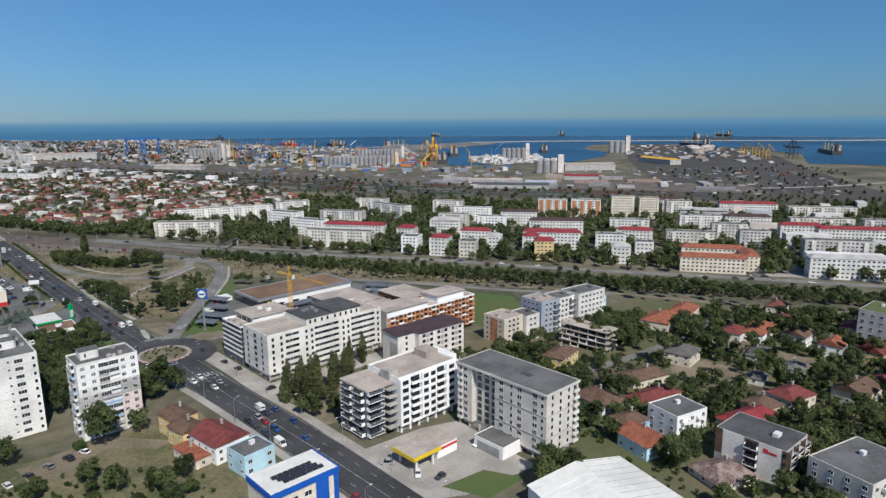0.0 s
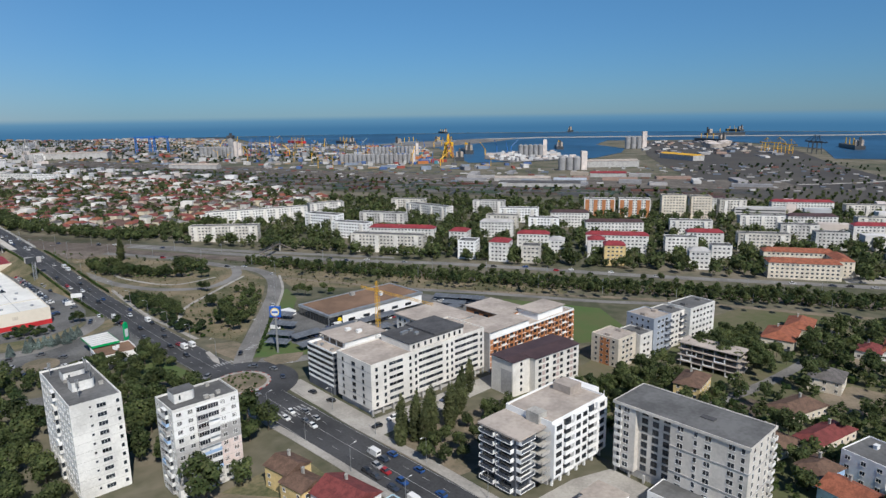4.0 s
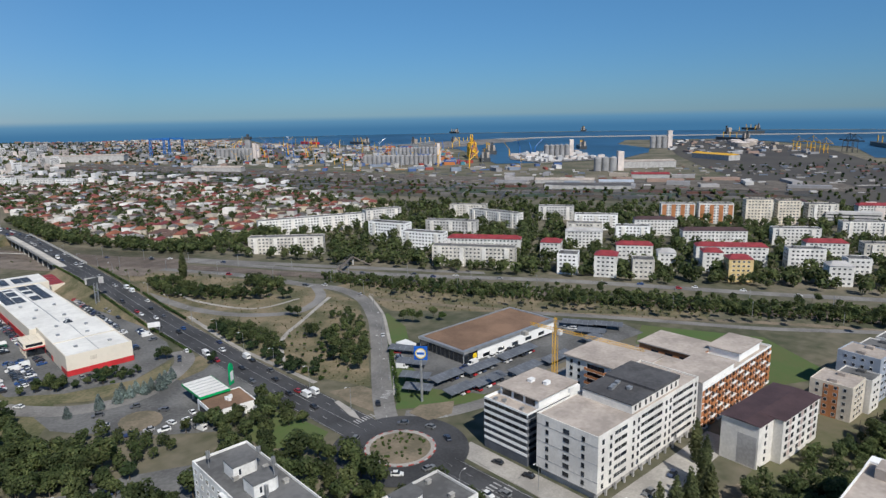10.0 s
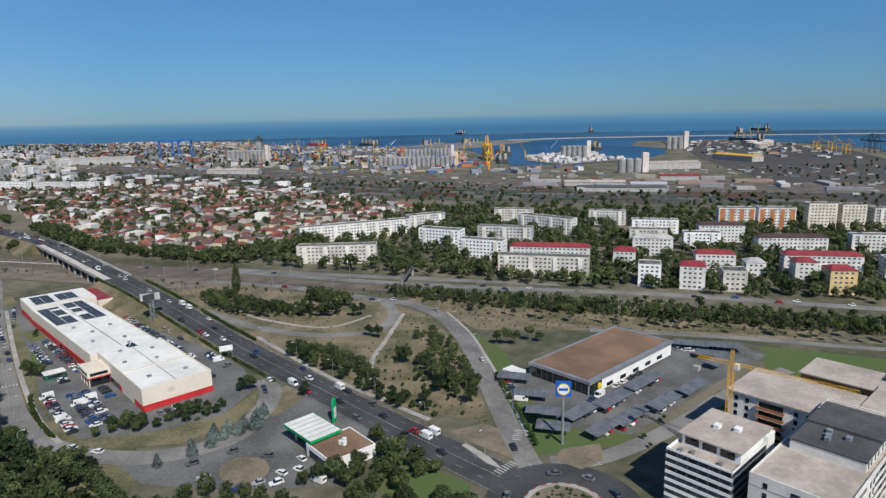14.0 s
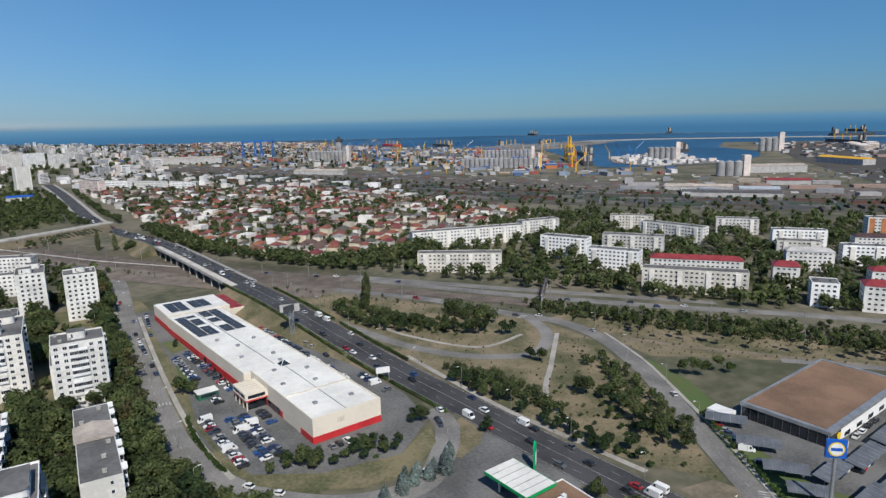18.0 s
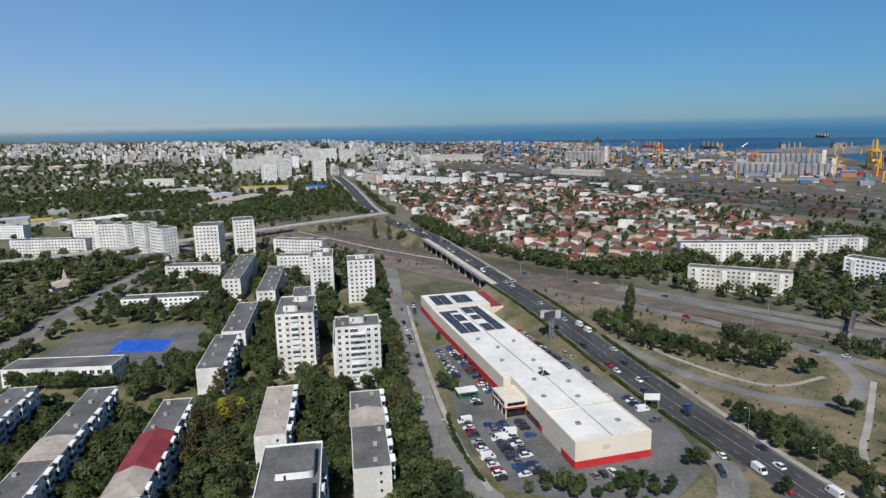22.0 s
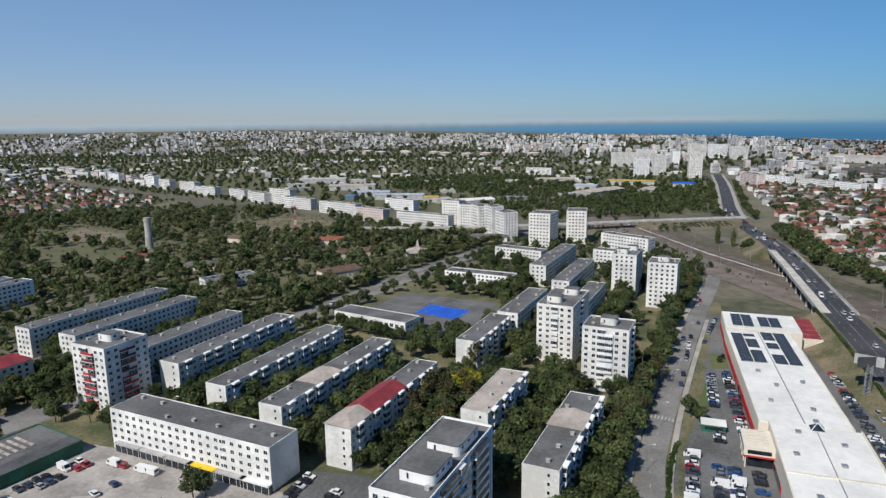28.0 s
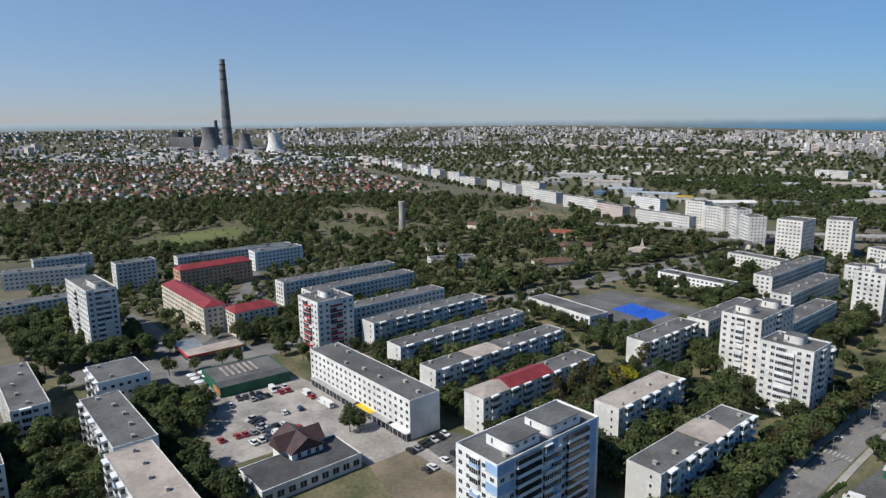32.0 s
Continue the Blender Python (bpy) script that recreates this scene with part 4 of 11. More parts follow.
for i in range(27):
    y = 842 + i * 8.0
    h = ramp_up(Vector((0, y, 0))) + 0.1
    xm = 86 - 0.047 * (y - 842) * (1 if y < 1122 else 0)
    sect = [(xm - 9 - 1.9 * h, y, 0.02), (xm - 9.2, y, h), (xm + 9.2, y, h), (xm + 9 + 1.9 * h, y, 0.02)]
    if prev:
        bank.add(prev + sect, [(0, 1, 5, 4), (1, 2, 6, 5), (2, 3, 7, 6)])
    else:
        bank.add(sect, [(0, 1, 2, 3)])
    prev = sect
tagged(new("embankment_north", bank.mesh("embankment", DRYGRASS)), "dry grassy far embankment of the avenue", "embankment", kind="structure")
bridge = thing("road_bridge", "concrete road bridge on piers over the railway", "bridge")
for y0, y1, x0, x1 in ((664, 723, 88.6, 88.0), (723, 782, 88.0, 87.3), (782, 843, 87.3, 85.8)):
    b = Bits()
    b.add([(x0 - 9.3, y0, 7.0), (x0 + 9.3, y0, 7.0), (x1 + 9.3, y1, 7.0), (x1 - 9.3, y1, 7.0), (x0 - 9.3, y0, 8.1), (x0 + 9.3, y0, 8.1), (x1 + 9.3, y1, 8.1), (x1 - 9.3, y1, 8.1)],
          [(0, 1, 5, 4), (1, 2, 6, 5), (2, 3, 7, 6), (3, 0, 4, 7), (4, 5, 6, 7), (3, 2, 1, 0)])
    part("deck", b.mesh("deck", CONCRETE), bridge)
    for s in (-9.1, 9.1):
        b = Bits()
        b.add([(x0 + s - 0.2, y0, 8.1), (x0 + s + 0.2, y0, 8.1), (x1 + s + 0.2, y1, 8.1), (x1 + s - 0.2, y1, 8.1), (x0 + s - 0.2, y0, 9.1), (x0 + s + 0.2, y0, 9.1), (x1 + s + 0.2, y1, 9.1), (x1 + s - 0.2, y1, 9.1)],
              [(0, 1, 5, 4), (1, 2, 6, 5), (2, 3, 7, 6), (3, 0, 4, 7), (4, 5, 6, 7)])
        part("railing", b.mesh("railing", KERB), bridge, label="pale concrete railing")
    b = Bits()
    b.add([(x0 - 9.2, y0, 8.22), (x0 - 3.6, y0, 8.22), (x1 - 3.6, y1, 8.22), (x1 - 9.2, y1, 8.22)], [(0, 1, 2, 3)])
    part("bare_deck", b.mesh("bare_deck", material("raw_deck_concrete", (0.50, 0.47, 0.42), 0.9, 0.1, 0.1, 1.0)), bridge, label="pale unpaved concrete half of the deck")
for i in range(11):
    y = 672 + i * 16.2
    for dx in (-7, -2.4, 2.4, 7):
        part("pier", cached("pier", lambda: Bits().tube(0, 0, 0, 7.0, 0.7, n=10).mesh("pier", CONCRETE)), bridge, pose(88.3 - (y - 664) * 0.013 + dx, y, 0))
    part("cross_beam", cached("beam", lambda: Bits().box(-8.5, 8.5, -0.8, 0.8, 6.2, 7.0).mesh("cross_beam", CONCRETE)), bridge, pose(88.3 - (y - 664) * 0.013, y, 0))

# far flyover with the city name on its bank
fly = thing("flyover", "grey concrete flyover joining the avenue", "bridge")
fv, ff, _ = strip([(-300, 870), (-190, 905), (-83, 957), (-19, 993), (40, 1022), (78, 1042)], 12, 7.0)
n = len(fv)
fv2 = fv + [(x, y, z - 1.2) for x, y, z in fv]
ff2 = ff + [(k, k + 2, n + k + 2, n + k) for k in range(0, n - 2, 2)] + [(k + 3, k + 1, n + k + 1, n + k + 3) for k in range(0, n - 2, 2)] + [tuple(n + i for i in reversed(f)) for f in ff]
part("deck", mesh_of("deck", fv2, ff2, CONCRETE), fly)
for x, y in ((-250, 884), (-215, 895), (-180, 909), (-145, 925), (-110, 943), (-76, 961), (-45, 979)):
    part("pier", cached("flypier", lambda: Bits().tube(0, 0, 0, 5.8, 1.3, n=10).mesh("pier", CONCRETE)), fly, pose(x, y, 0))
fb = Bits().add([(-27, 985, 6.4), (40, 1018, 6.4), (76, 1036, 6.4), (74, 1004, 0.1), (48, 992, 0.1), (0, 968, 0.1), (-32, 974, 0.1)], [(0, 5, 6), (0, 1, 4, 5), (1, 2, 3, 4)])
tagged(new("flyover_bank", fb.mesh("flyover_bank", material("bare_brown_bank", (0.15, 0.12, 0.085), 0.95, 0.2, 0.05, 0.5, tint=(0.08, 0.075, 0.045)))), "bare earth bank with big letters", "embankment", kind="structure")
txt = bpy.data.curves.new("city_letters", "FONT")
txt.body, txt.size, txt.extrude, txt.align_x = "CONSTANTA", 10.2, 0.3, "CENTER"
txt.materials.append(material("dark_letter_hedge", (0.05, 0.06, 0.03), 0.95, 0.2, 0.5, 3.0))
letters = new("city_letters", txt)
letters.matrix_world = pose(37, 994, 2.2, 14.2, 0, 26.5) @ Matrix.Diagonal((1, 1.75, 1, 1))
tagged(letters, "big dark letters planted on the bank", "lettering")

# low wall and sleepers' edge between the tracks and the bank
wall_line = [(-40, 1000), (-10, 941), (34, 853), (59, 813), (80, 780)]
wv = Bits()
for a, b in zip(wall_line, wall_line[1:]):
    wv.bar((*a, 0.7), (*b, 0.7), 0.55, 4)
tagged(new("retaining_wall", wv.mesh("retaining_wall", CONCRETE)), "low grey concrete wall beside the tracks", "wall", kind="structure")

# railway
tagged(new("track_bed", mesh_of("track_bed", *strip(RAIL[4:], 13, 0.3)[:2], BALLAST)), "brown ballast bed of the railway", "railway", kind="structure")
tagged(new("station_bed", mesh_of("station_bed", *strip([(-270, 1420), (-105, 1120), (-8, 905), (66, 770), (146, 640)], 56, 0.26)[:2], BALLAST)), "wide brown ballast field of the railway", "railway", kind="structure")
rails = Bits()
for off in (-36, -30, -24, -18, -13, -8, -4.4, 0.2, 4.8, 9.2):
    for g_ in (-0.75, 0.75):
        for a, b in zip(*(lambda q: (q[:-1], q[1:]))(strip(RAIL, 1, 0)[2])):
            t = (b - a).normalized()
            if abs(off) > 5 and a.y < 648:
                continue
            s = Vector((-t.y, t.x, 0)) * -(off + g_)
            h = Vector((-t.y, t.x, 0)) * 0.09
            rails.add([(*(a + s - h).xy, 0.5), (*(a + s + h).xy, 0.5), (*(b + s + h).xy, 0.5), (*(b + s - h).xy, 0.5)], [(0, 1, 2, 3)])
    for i, (a, b) in enumerate(zip(*(lambda q: (q[:-1], q[1:]))(strip(RAIL, 1, 0, steps=60)[2]))):
        if (250 if abs(off) < 5 else 648) < a.y < 1000:
            t = (b - a).normalized()
            s = Vector((-t.y, t.x, 0))
            c = a - s * off
            rails.add([(*(c + s * e + t * f).xy, 0.36) for e, f in ((-1.3, -0.3), (1.3, -0.3), (1.3, 0.3), (-1.3, 0.3))], [(0, 1, 2, 3)])
tagged(new("rails", rails.mesh("rails", material("rusty_rail", (0.10, 0.065, 0.045), 0.6, 0.2, 0.5, 4.0, metal=0.3))), "rusty rails and sleepers", "rail track", kind="stuff")
yard = Bits()
rngy = random.Random(5)
for k in range(9):
    o = k * 11.0
    pts = [(270 + o * 1.5, 2050 - o), (470 + o, 1480 + o * 0.4), (600 + o, 960 + o * 0.7), (740 + o, 640 + o * 0.6), (860 + o * 0.7, 430 + o)]
    v, f, _ = strip(pts, 2.6, 0.62)
    yard.add(v, f)
tagged(new("yard_tracks", yard.mesh("yard_tracks", material("dark_track", (0.075, 0.06, 0.05), 0.9, 0.2, 0.1, 1.0))), "dark rails of the marshalling yard", "rail track", kind="stuff")

area("dusty_corner", [(109, 360), (122, 356), (124, 342), (117, 326), (111, 332), (109, 345)], 0.12, DIRT, "dusty pale corner beside the roundabout", "verge")
area("splitter_island", [(120, 322), (127, 324), (139, 317), (131, 310), (121, 312)], 0.28, DIRT, "bare earth splitter island", "traffic island", 0.25)
area("splitter_north", [(103.5, 330), (106, 338), (107, 350), (105, 350), (102.6, 336)], 0.3, PAVING, "pale kerbed splitter island", "traffic island", 0.25)


# ---- the flats ----
def stair_heads(b, z, spots, wall, roof, w=6.0, d=4.0, h=2.8, rounded=True):
    """Lift and stair houses on a roof, with one rounded corner, a projecting cap and small dark windows."""
    for spot in spots:
        x, y = spot[:2]
        ww, dd = spot[2:4] if len(spot) > 2 else (w, d)
        r = 1.8
        pts = [(-ww / 2, dd / 2), (-ww / 2, -dd / 2)] + [(ww / 2 - r + r * math.sin(k * math.pi / 8), -dd / 2 + r - r * math.cos(k * math.pi / 8)) for k in range(5)] + [(ww / 2, dd / 2)]
        k = len(pts)
        v = [(px, py, zz) for zz in (0, h) for px, py in pts]
        f = [(i, (i + 1) % k, k + (i + 1) % k, k + i) for i in range(k)]
        body = part("stair_head", mesh_of("stair_head", v, f + [tuple(range(k, 2 * k))], wall), b, pose(x, y, z + 0.1))
        part("cap", mesh_of("cap", [(px * 1.03, py * 1.03, zz) for zz in (h, h + 0.22) for px, py in pts], f + [tuple(range(k, 2 * k)), tuple(reversed(range(k)))], roof), body)
        for wx in (-ww / 4,):
            part("vent_window", window_mesh(0.7, 1.6, 1), body, pose(wx, -dd / 2, h - 2.2))
        for wy in spread(dd, 3, 2.4):
            part("vent_window", window_mesh(1.5, 0.9, 1), body, pose(ww / 2, wy, h - 1.5, 0, 0, 90))


def panel_block(u0, u1, v0, v1, h=14.5, label="", wall=None, roof=None, far=False, group="panel-built flats of the estate", bays=None, panel=None, heads=(), pitched=None, name="apartment_block", skew=True, near_side=1, storeys=5, joints=True):
    """Long panel-built flats of 5 storeys: glazed balconies and windows on the long side near_side, joined rows on the others."""
    cu, cv, w, d = (u0 + u1) / 2, (v0 + v1) / 2, abs(u1 - u0), abs(v1 - v0)
    cx, cy = W(cu, cv) if skew else (cu, cv)
    wall, roof = wall or PANEL, roof or BITUMEN
    b = site(name, label or "weathered white five-storey block with glazed balconies", "apartment building", cx, cy, SKEW if skew else 0.0, w, d, group)
    part("wall", box_mesh(w, d, h, wall), b)
    parapet_roof(w, d, h, b, roof, wall, 0.35, 0.22)
    step = (h - 0.9) / storeys
    length = side(w, d, near_side)[1]
    n = max(2, round(length / 3.3))
    xs = spread(length, n, 1.6)
    bal = [x for i, x in enumerate(xs) if i % 5 in (1, 4)] if bays is None else []
    win = [x for x in xs if x not in bal]
    if far:
        for k in range(4):
            rows_of_windows(b, w, d, k, 1.3, storeys, step)
    else:
        windows(b, w, d, near_side, 1.4, storeys, step, win, 1.5, 1.35, 2)
        rng = random.Random(int(cx * 7 + cy))
        m, _ = side(w, d, near_side)
        panels = panel or [PVC, CLEAN, BLUEWALL, PANEL, PVC]
        for x in bal:
            for s in range(storeys):
                part("balcony", balcony_mesh(3.1, 1.15, step - 0.1, rng.choice(panels), rng.random() < 0.8), b, m @ pose(x, 0, 0.75 + s * step))
            part("bay_cap", cached("baycap", lambda: Bits().box(-1.75, 1.75, -1.45, 0.1, 0, 0.55).mesh("bay_cap", CLEAN)), b, m @ pose(x, 0, h - 0.1), "white cap over the balcony bay")
        for k in range(4):
            if k != near_side and side(w, d, k)[1] > 14:
                rows_of_windows(b, w, d, k, 1.4, storeys, step)
            elif k == 0:
                windows(b, w, d, k, 1.4, storeys, step, [w * 0.22], 0.9, 1.2, 1)
    if pitched:
        y0, y1, mat, e = pitched
        y0, y1 = y0 - cv, y1 - cv
        b_ = Bits().add([(-w / 2 - 0.5, y0, h + 0.4), (w / 2 + 0.5, y0, h + 0.4), (w / 2 + 0.5, y1, h + 0.4), (-w / 2 - 0.5, y1, h + 0.4), (0, y0, h + e), (0, y1, h + e)],
                        [(0, 1, 4), (1, 2, 5, 4), (2, 3, 5), (3, 0, 4, 5)])
        part("pitched_roof", b_.mesh("pitched_roof", mat), b, label="pitched roof over a part of the block")
    rng = random.Random(int(cx))
    rooftop(b, h, [(rng.uniform(-w / 3, w / 3) if w < 20 else x, rng.uniform(-d / 3, d / 3) if w > 20 else y) for x, y in ([(0, q) for q in spread(d, max(2, int(d / 9)), 4)] if d > w else [(q, 0) for q in spread(w, max(2, int(w / 9)), 4)])])
    if heads:
        stair_heads(b, h, heads, CLEAN, roof)
    return b


F1 = panel_block(-224.6, -154.5, 422.5, 436, 14.6, "long white five-storey block with shops at street level", WHITE, near_side=0, bays=0)
F2 = panel_block(-211, -201, 453, 531)
F3 = panel_block(-180, -170, 447, 524, pitched=(468, 484, PALEROOF, 1.0), label="weathered white five-storey block with a pale patched roof")
F4 = panel_block(-149, -139, 443, 507, pitched=(456, 480, REDROOF, 2.4), label="white five-storey block with a red pitched roof part")
part("pitched_roof", Bits().add([(-5.4, -32.4, 14.9), (5.4, -32.4, 14.9), (5.4, -19, 14.9), (-5.4, -19, 14.9), (0, -26, 16.6), (0, -19, 16.9)], [(0, 1, 4), (1, 2, 5, 4), (2, 3, 5), (3, 0, 4, 5)]).mesh("pitched_roof", PALEROOF), F4, label="pale hipped roof end")
F6 = panel_block(-113, -103, 471, 511, roof=PALEROOF, label="weathered white five-storey block with a pale roof")
F7 = panel_block(-82.5, -71.5, 445, 500, pitched=(471, 484, PALEROOF, 1.6), label="white five-storey block with a pale pitched roof part")
F8 = panel_block(-247, -236, 463, 537)
panel_block(-276, -265, 462, 532, far=True)
panel_block(-322, -310, 470, 545, label="long five-storey block with grey flat roof", far=True)
panel_block(-352, -341, 468, 552, far=True)
panel_block(-144, -133.5, 536, 580, label="shaded five-storey block between trees")
panel_block(-113, -103, 606, 665, far=True)
panel_block(-142, -131, 584, 637, far=True)
panel_block(-89, -78, 553, 590, far=False)
panel_block(-161, -149.5, 697, 780, far=True)
panel_block(-135, -124, 660, 730, far=True)
panel_block(-233, -187, 336, 349, near_side=0, label="five-storey block with patched grey roof")
panel_block(-185, -140, 333, 346.5, near_side=0, label="five-storey block with patched pale roof", roof=PALEROOF)
panel_block(-290, -238, 316, 328, near_side=1, label="white five-storey block beside the street")
panel_block(-252, -198, 298, 310, near_side=1, label="white five-storey block behind trees")
panel_block(-274, -252, 346, 365, 12, "plain white four-storey building with narrow windows", CLEAN, near_side=0, storeys=3, panel=[CLEAN])
panel_block(-388, -318, 411, 423, 14.5, "four-storey block with a red metal roof", CREAM, pitched=None, near_side=1, far=True)
for u0, u1, v0, v1, lab in ((-388, -318, 411, 423, "a"), (-319, -304, 422, 446, "b"), (-432, -418, 432, 482, "c")):
    if lab != "a":
        panel_block(u0, u1, v0, v1, 14.0 if lab == "c" else 12.5, "brick-brown block with a red metal roof" if lab == "c" else "cream block with a red metal roof", PEACH if lab == "c" else CREAM, far=True)
    x, y = W((u0 + u1) / 2, (v0 + v1) / 2)
    w, d, z = u1 - u0 + 0.8, v1 - v0 + 0.8, 13.0 if lab == "b" else 14.9
    e = 2.6
    if w > d:
        bt = Bits().add([(-w / 2, -d / 2, 0), (w / 2, -d / 2, 0), (w / 2, d / 2, 0), (-w / 2, d / 2, 0), (-w / 2 + 4, 0, e), (w / 2 - 4, 0, e)], [(0, 1, 5, 4), (1, 2, 5), (2, 3, 4, 5), (3, 0, 4)])
    else:
        bt = Bits().add([(-w / 2, -d / 2, 0), (w / 2, -d / 2, 0), (w / 2, d / 2, 0), (-w / 2, d / 2, 0), (0, -d / 2 + 4, e), (0, d / 2 - 4, e)], [(0, 1, 4), (1, 2, 5, 4), (2, 3, 5), (3, 0, 4, 5)])
    hosts = [o for o in bpy.data.objects if o.parent is None and o.get("category") == "apartment building"]
    host = min(hosts, key=lambda o: (o.matrix_basis.translation - Vector((x, y, 0))).length)
    part("hipped_roof", bt.mesh("hipped_roof", REDROOF), host, pose(0, 0, z), "red metal hipped roof")

# shops under the long white block
for i, (u, mat) in enumerate([(-216, GREYWALL), (-204, GREYWALL), (-192, GREYWALL), (-182, YELLOWCLAD), (-170, GREYWALL), (-160, PVC)]):
    x, y = W(u, 421.7)
    s = site("corner_shop", "small glazed shop front with a coloured fascia", "shop", x, y, SKEW, 11.6, 1.6, "shops under the block")
    part("body", box_mesh(11.6, 1.6, 2.8, GLASS), s)
    part("fascia", Bits().box(-5.8, 5.8, -1.2, 0.8, 2.8, 3.3).mesh("fascia", mat), s, label="coloured fascia and flat canopy")
    for k in range(5):
        part("mullion", cached("mull", lambda: Bits().box(-0.06, 0.06, -0.86, -0.8, 0, 2.8).mesh("mullion", PVC)), s, pose(-5.6 + k * 2.8, 0, 0))


def tower(cx, cy, ang, w, d, h, storeys, label, wall=None, faces=(0, 1), heads=((0, 2),), bal=None, bands=None, panels=None, roof=None, step0=0.0, colours=None, name="tower_block", slim=()):
    """A panel-built tower: windows and a stack of balconies in the middle of each seen side."""
    wall = wall or PANEL
    b = site(name, label, "apartment tower", cx, cy, ang, w, d, "tower blocks")
    part("wall", box_mesh(w, d, h, wall), b)
    parapet_roof(w, d, h, b, roof or BITUMEN, wall, 0.7, 0.25)
    step = (h - 0.6) / storeys
    rng = random.Random(int(cx * 3 + cy))
    for k in range(4):
        m, L = side(w, d, k)
        n = max(3, round(L / 3.4))
        xs = spread(L, n, 1.8)
        if k in faces:
            mid = xs[n // 2 - (1 if n % 2 == 0 else 0): n // 2 + 1]
            edge = [x for x in xs if x not in mid]
            windows(b, w, d, k, 1.4 + step0, storeys, step, edge, 1.5, 1.35, 2)
            for s in range(storeys):
                for x in mid:
                    part("balcony", balcony_mesh(3.2, 0.9, step - 0.15, rng.choice(panels or [PVC, PVC, PANEL, CLEAN]), rng.random() < 0.75), b, m @ pose(x, 0, 0.6 + s * step))
        elif k in slim:
            windows(b, w, d, k, 1.4, storeys, step, [1.3], 2.6, 1.4, 3)
            windows(b, w, d, k, 1.9, storeys, step, [-1.7], 0.8, 0.8, 1)
            windows(b, w, d, k, 1.4, storeys, step, [L / 2 - 1.2], 1.0, 1.3, 1)
        else:
            rows_of_windows(b, w, d, k, 1.4, storeys, step)
    for z in [i * step + 0.45 for i in range(1, storeys)]:
        part("joint", cached(("joint", round(w, 1), round(d, 1), wall.name), lambda: Bits().box(-w / 2 - 0.025, w / 2 + 0.025, -d / 2 - 0.025, d / 2 + 0.025, 0, 0.06).mesh("joint", CONCRETE)), b, pose(0, 0, z))
    stair_heads(b, h, heads, wall, roof or BITUMEN, 6.5, 5.0, 3.0)
    rooftop(b, h, [(rng.uniform(-w / 2 + 1.5, w / 2 - 1.5), rng.uniform(-d / 2 + 1.5, d / 2 - 1.5)) for _ in range(4)])
    return b


TA = tower(35, 274, 0, 14, 36, 29.5, 10, "tall white panel tower with antennas on its roof", WHITE, (3,), ((0, -4), (0, 6)), slim=(0,))
TB = tower(59.5, 243.5, 0, 20, 13.5, 27.5, 10, "tall white and grey panel tower with mixed balconies", PANEL, (0, 3), ((-4, 1),), panels=[PVC, BLUEWALL, GREYWALL, PVC])
for x0, x1, z0, z1, mat, lab in ((-10, -3.2, 2.8, 16.2, GREYWALL, "grey insulated wall patch"), (-10, 10, 19.1, 27.4, CLEAN, "white insulated wall patch"), (3.4, 10, 5.6, 13.6, PINKISH, "pinkish wall patch"), (3.4, 10, 13.7, 19.0, GREYWALL, "grey insulated wall patch"), (-10, -3.2, 0.3, 2.7, WHITE, "white wall patch")):
    part("wall_patch", Bits().box(x0, x1, -6.77, -6.75, z0, z1).mesh("wall_patch", mat), TB, label=lab)
for y0, y1, z0, z1, mat in ((-6.6, -1.5, 8.2, 19.0, GREYWALL), (0.5, 6.6, 19.1, 27.3, CLEAN), (-6.6, 0.4, 21.9, 27.3, PINKISH)):
    part("wall_patch", Bits().box(10, 10.02, y0, y1, z0, z1).mesh("wall_patch", mat), TB, label="insulated wall patch")
for cu, cv, w, d, h, lab in ((-105.5, 577, 17, 32, 27.5, "cream and white ten-storey panel tower"), (-78, 546, 19, 16, 27, "white ten-storey tower with mixed balconies"),
                             (-97, 704, 15, 26, 27, "white ten-storey tower block"), (-72, 682, 17, 17, 27, "white ten-storey tower block"), (-259, 450.5, 19, 20, 26, "white tower block with dark red balconies")):
    red = [REDCLAD, material("dark_red_panel", (0.16, 0.03, 0.035), 0.7, 0.1, 0.3, 2.0)] if "red" in lab else None
    tower(*W(cu, cv), SKEW, w, d, h, 10 if h > 26 else 9, lab, OFFWHITE if "cream" in lab else (WHITE if red else PANEL), (0, 1) if cv < 650 else (), ((-2, -d / 4), (2, d / 4)) if d > 20 else ((0, 0),), panels=red)
tower(-309, 400, -3, 38, 14, 30.5, 11, "grey-white eleven-storey panel tower", PANEL, (0, 1), ((6, 0), (14, 0)))
F5 = tower(*W(-98, 421.5), SKEW, 15.5, 41, 25.5, 9, "blue and white panel tower with rounded roof houses", CLEAN, (0, 1), ((1.5, -8.5, 9, 11), (1.5, 7.5, 9, 13)), panels=[BLUEWALL, CLEAN, PVC])
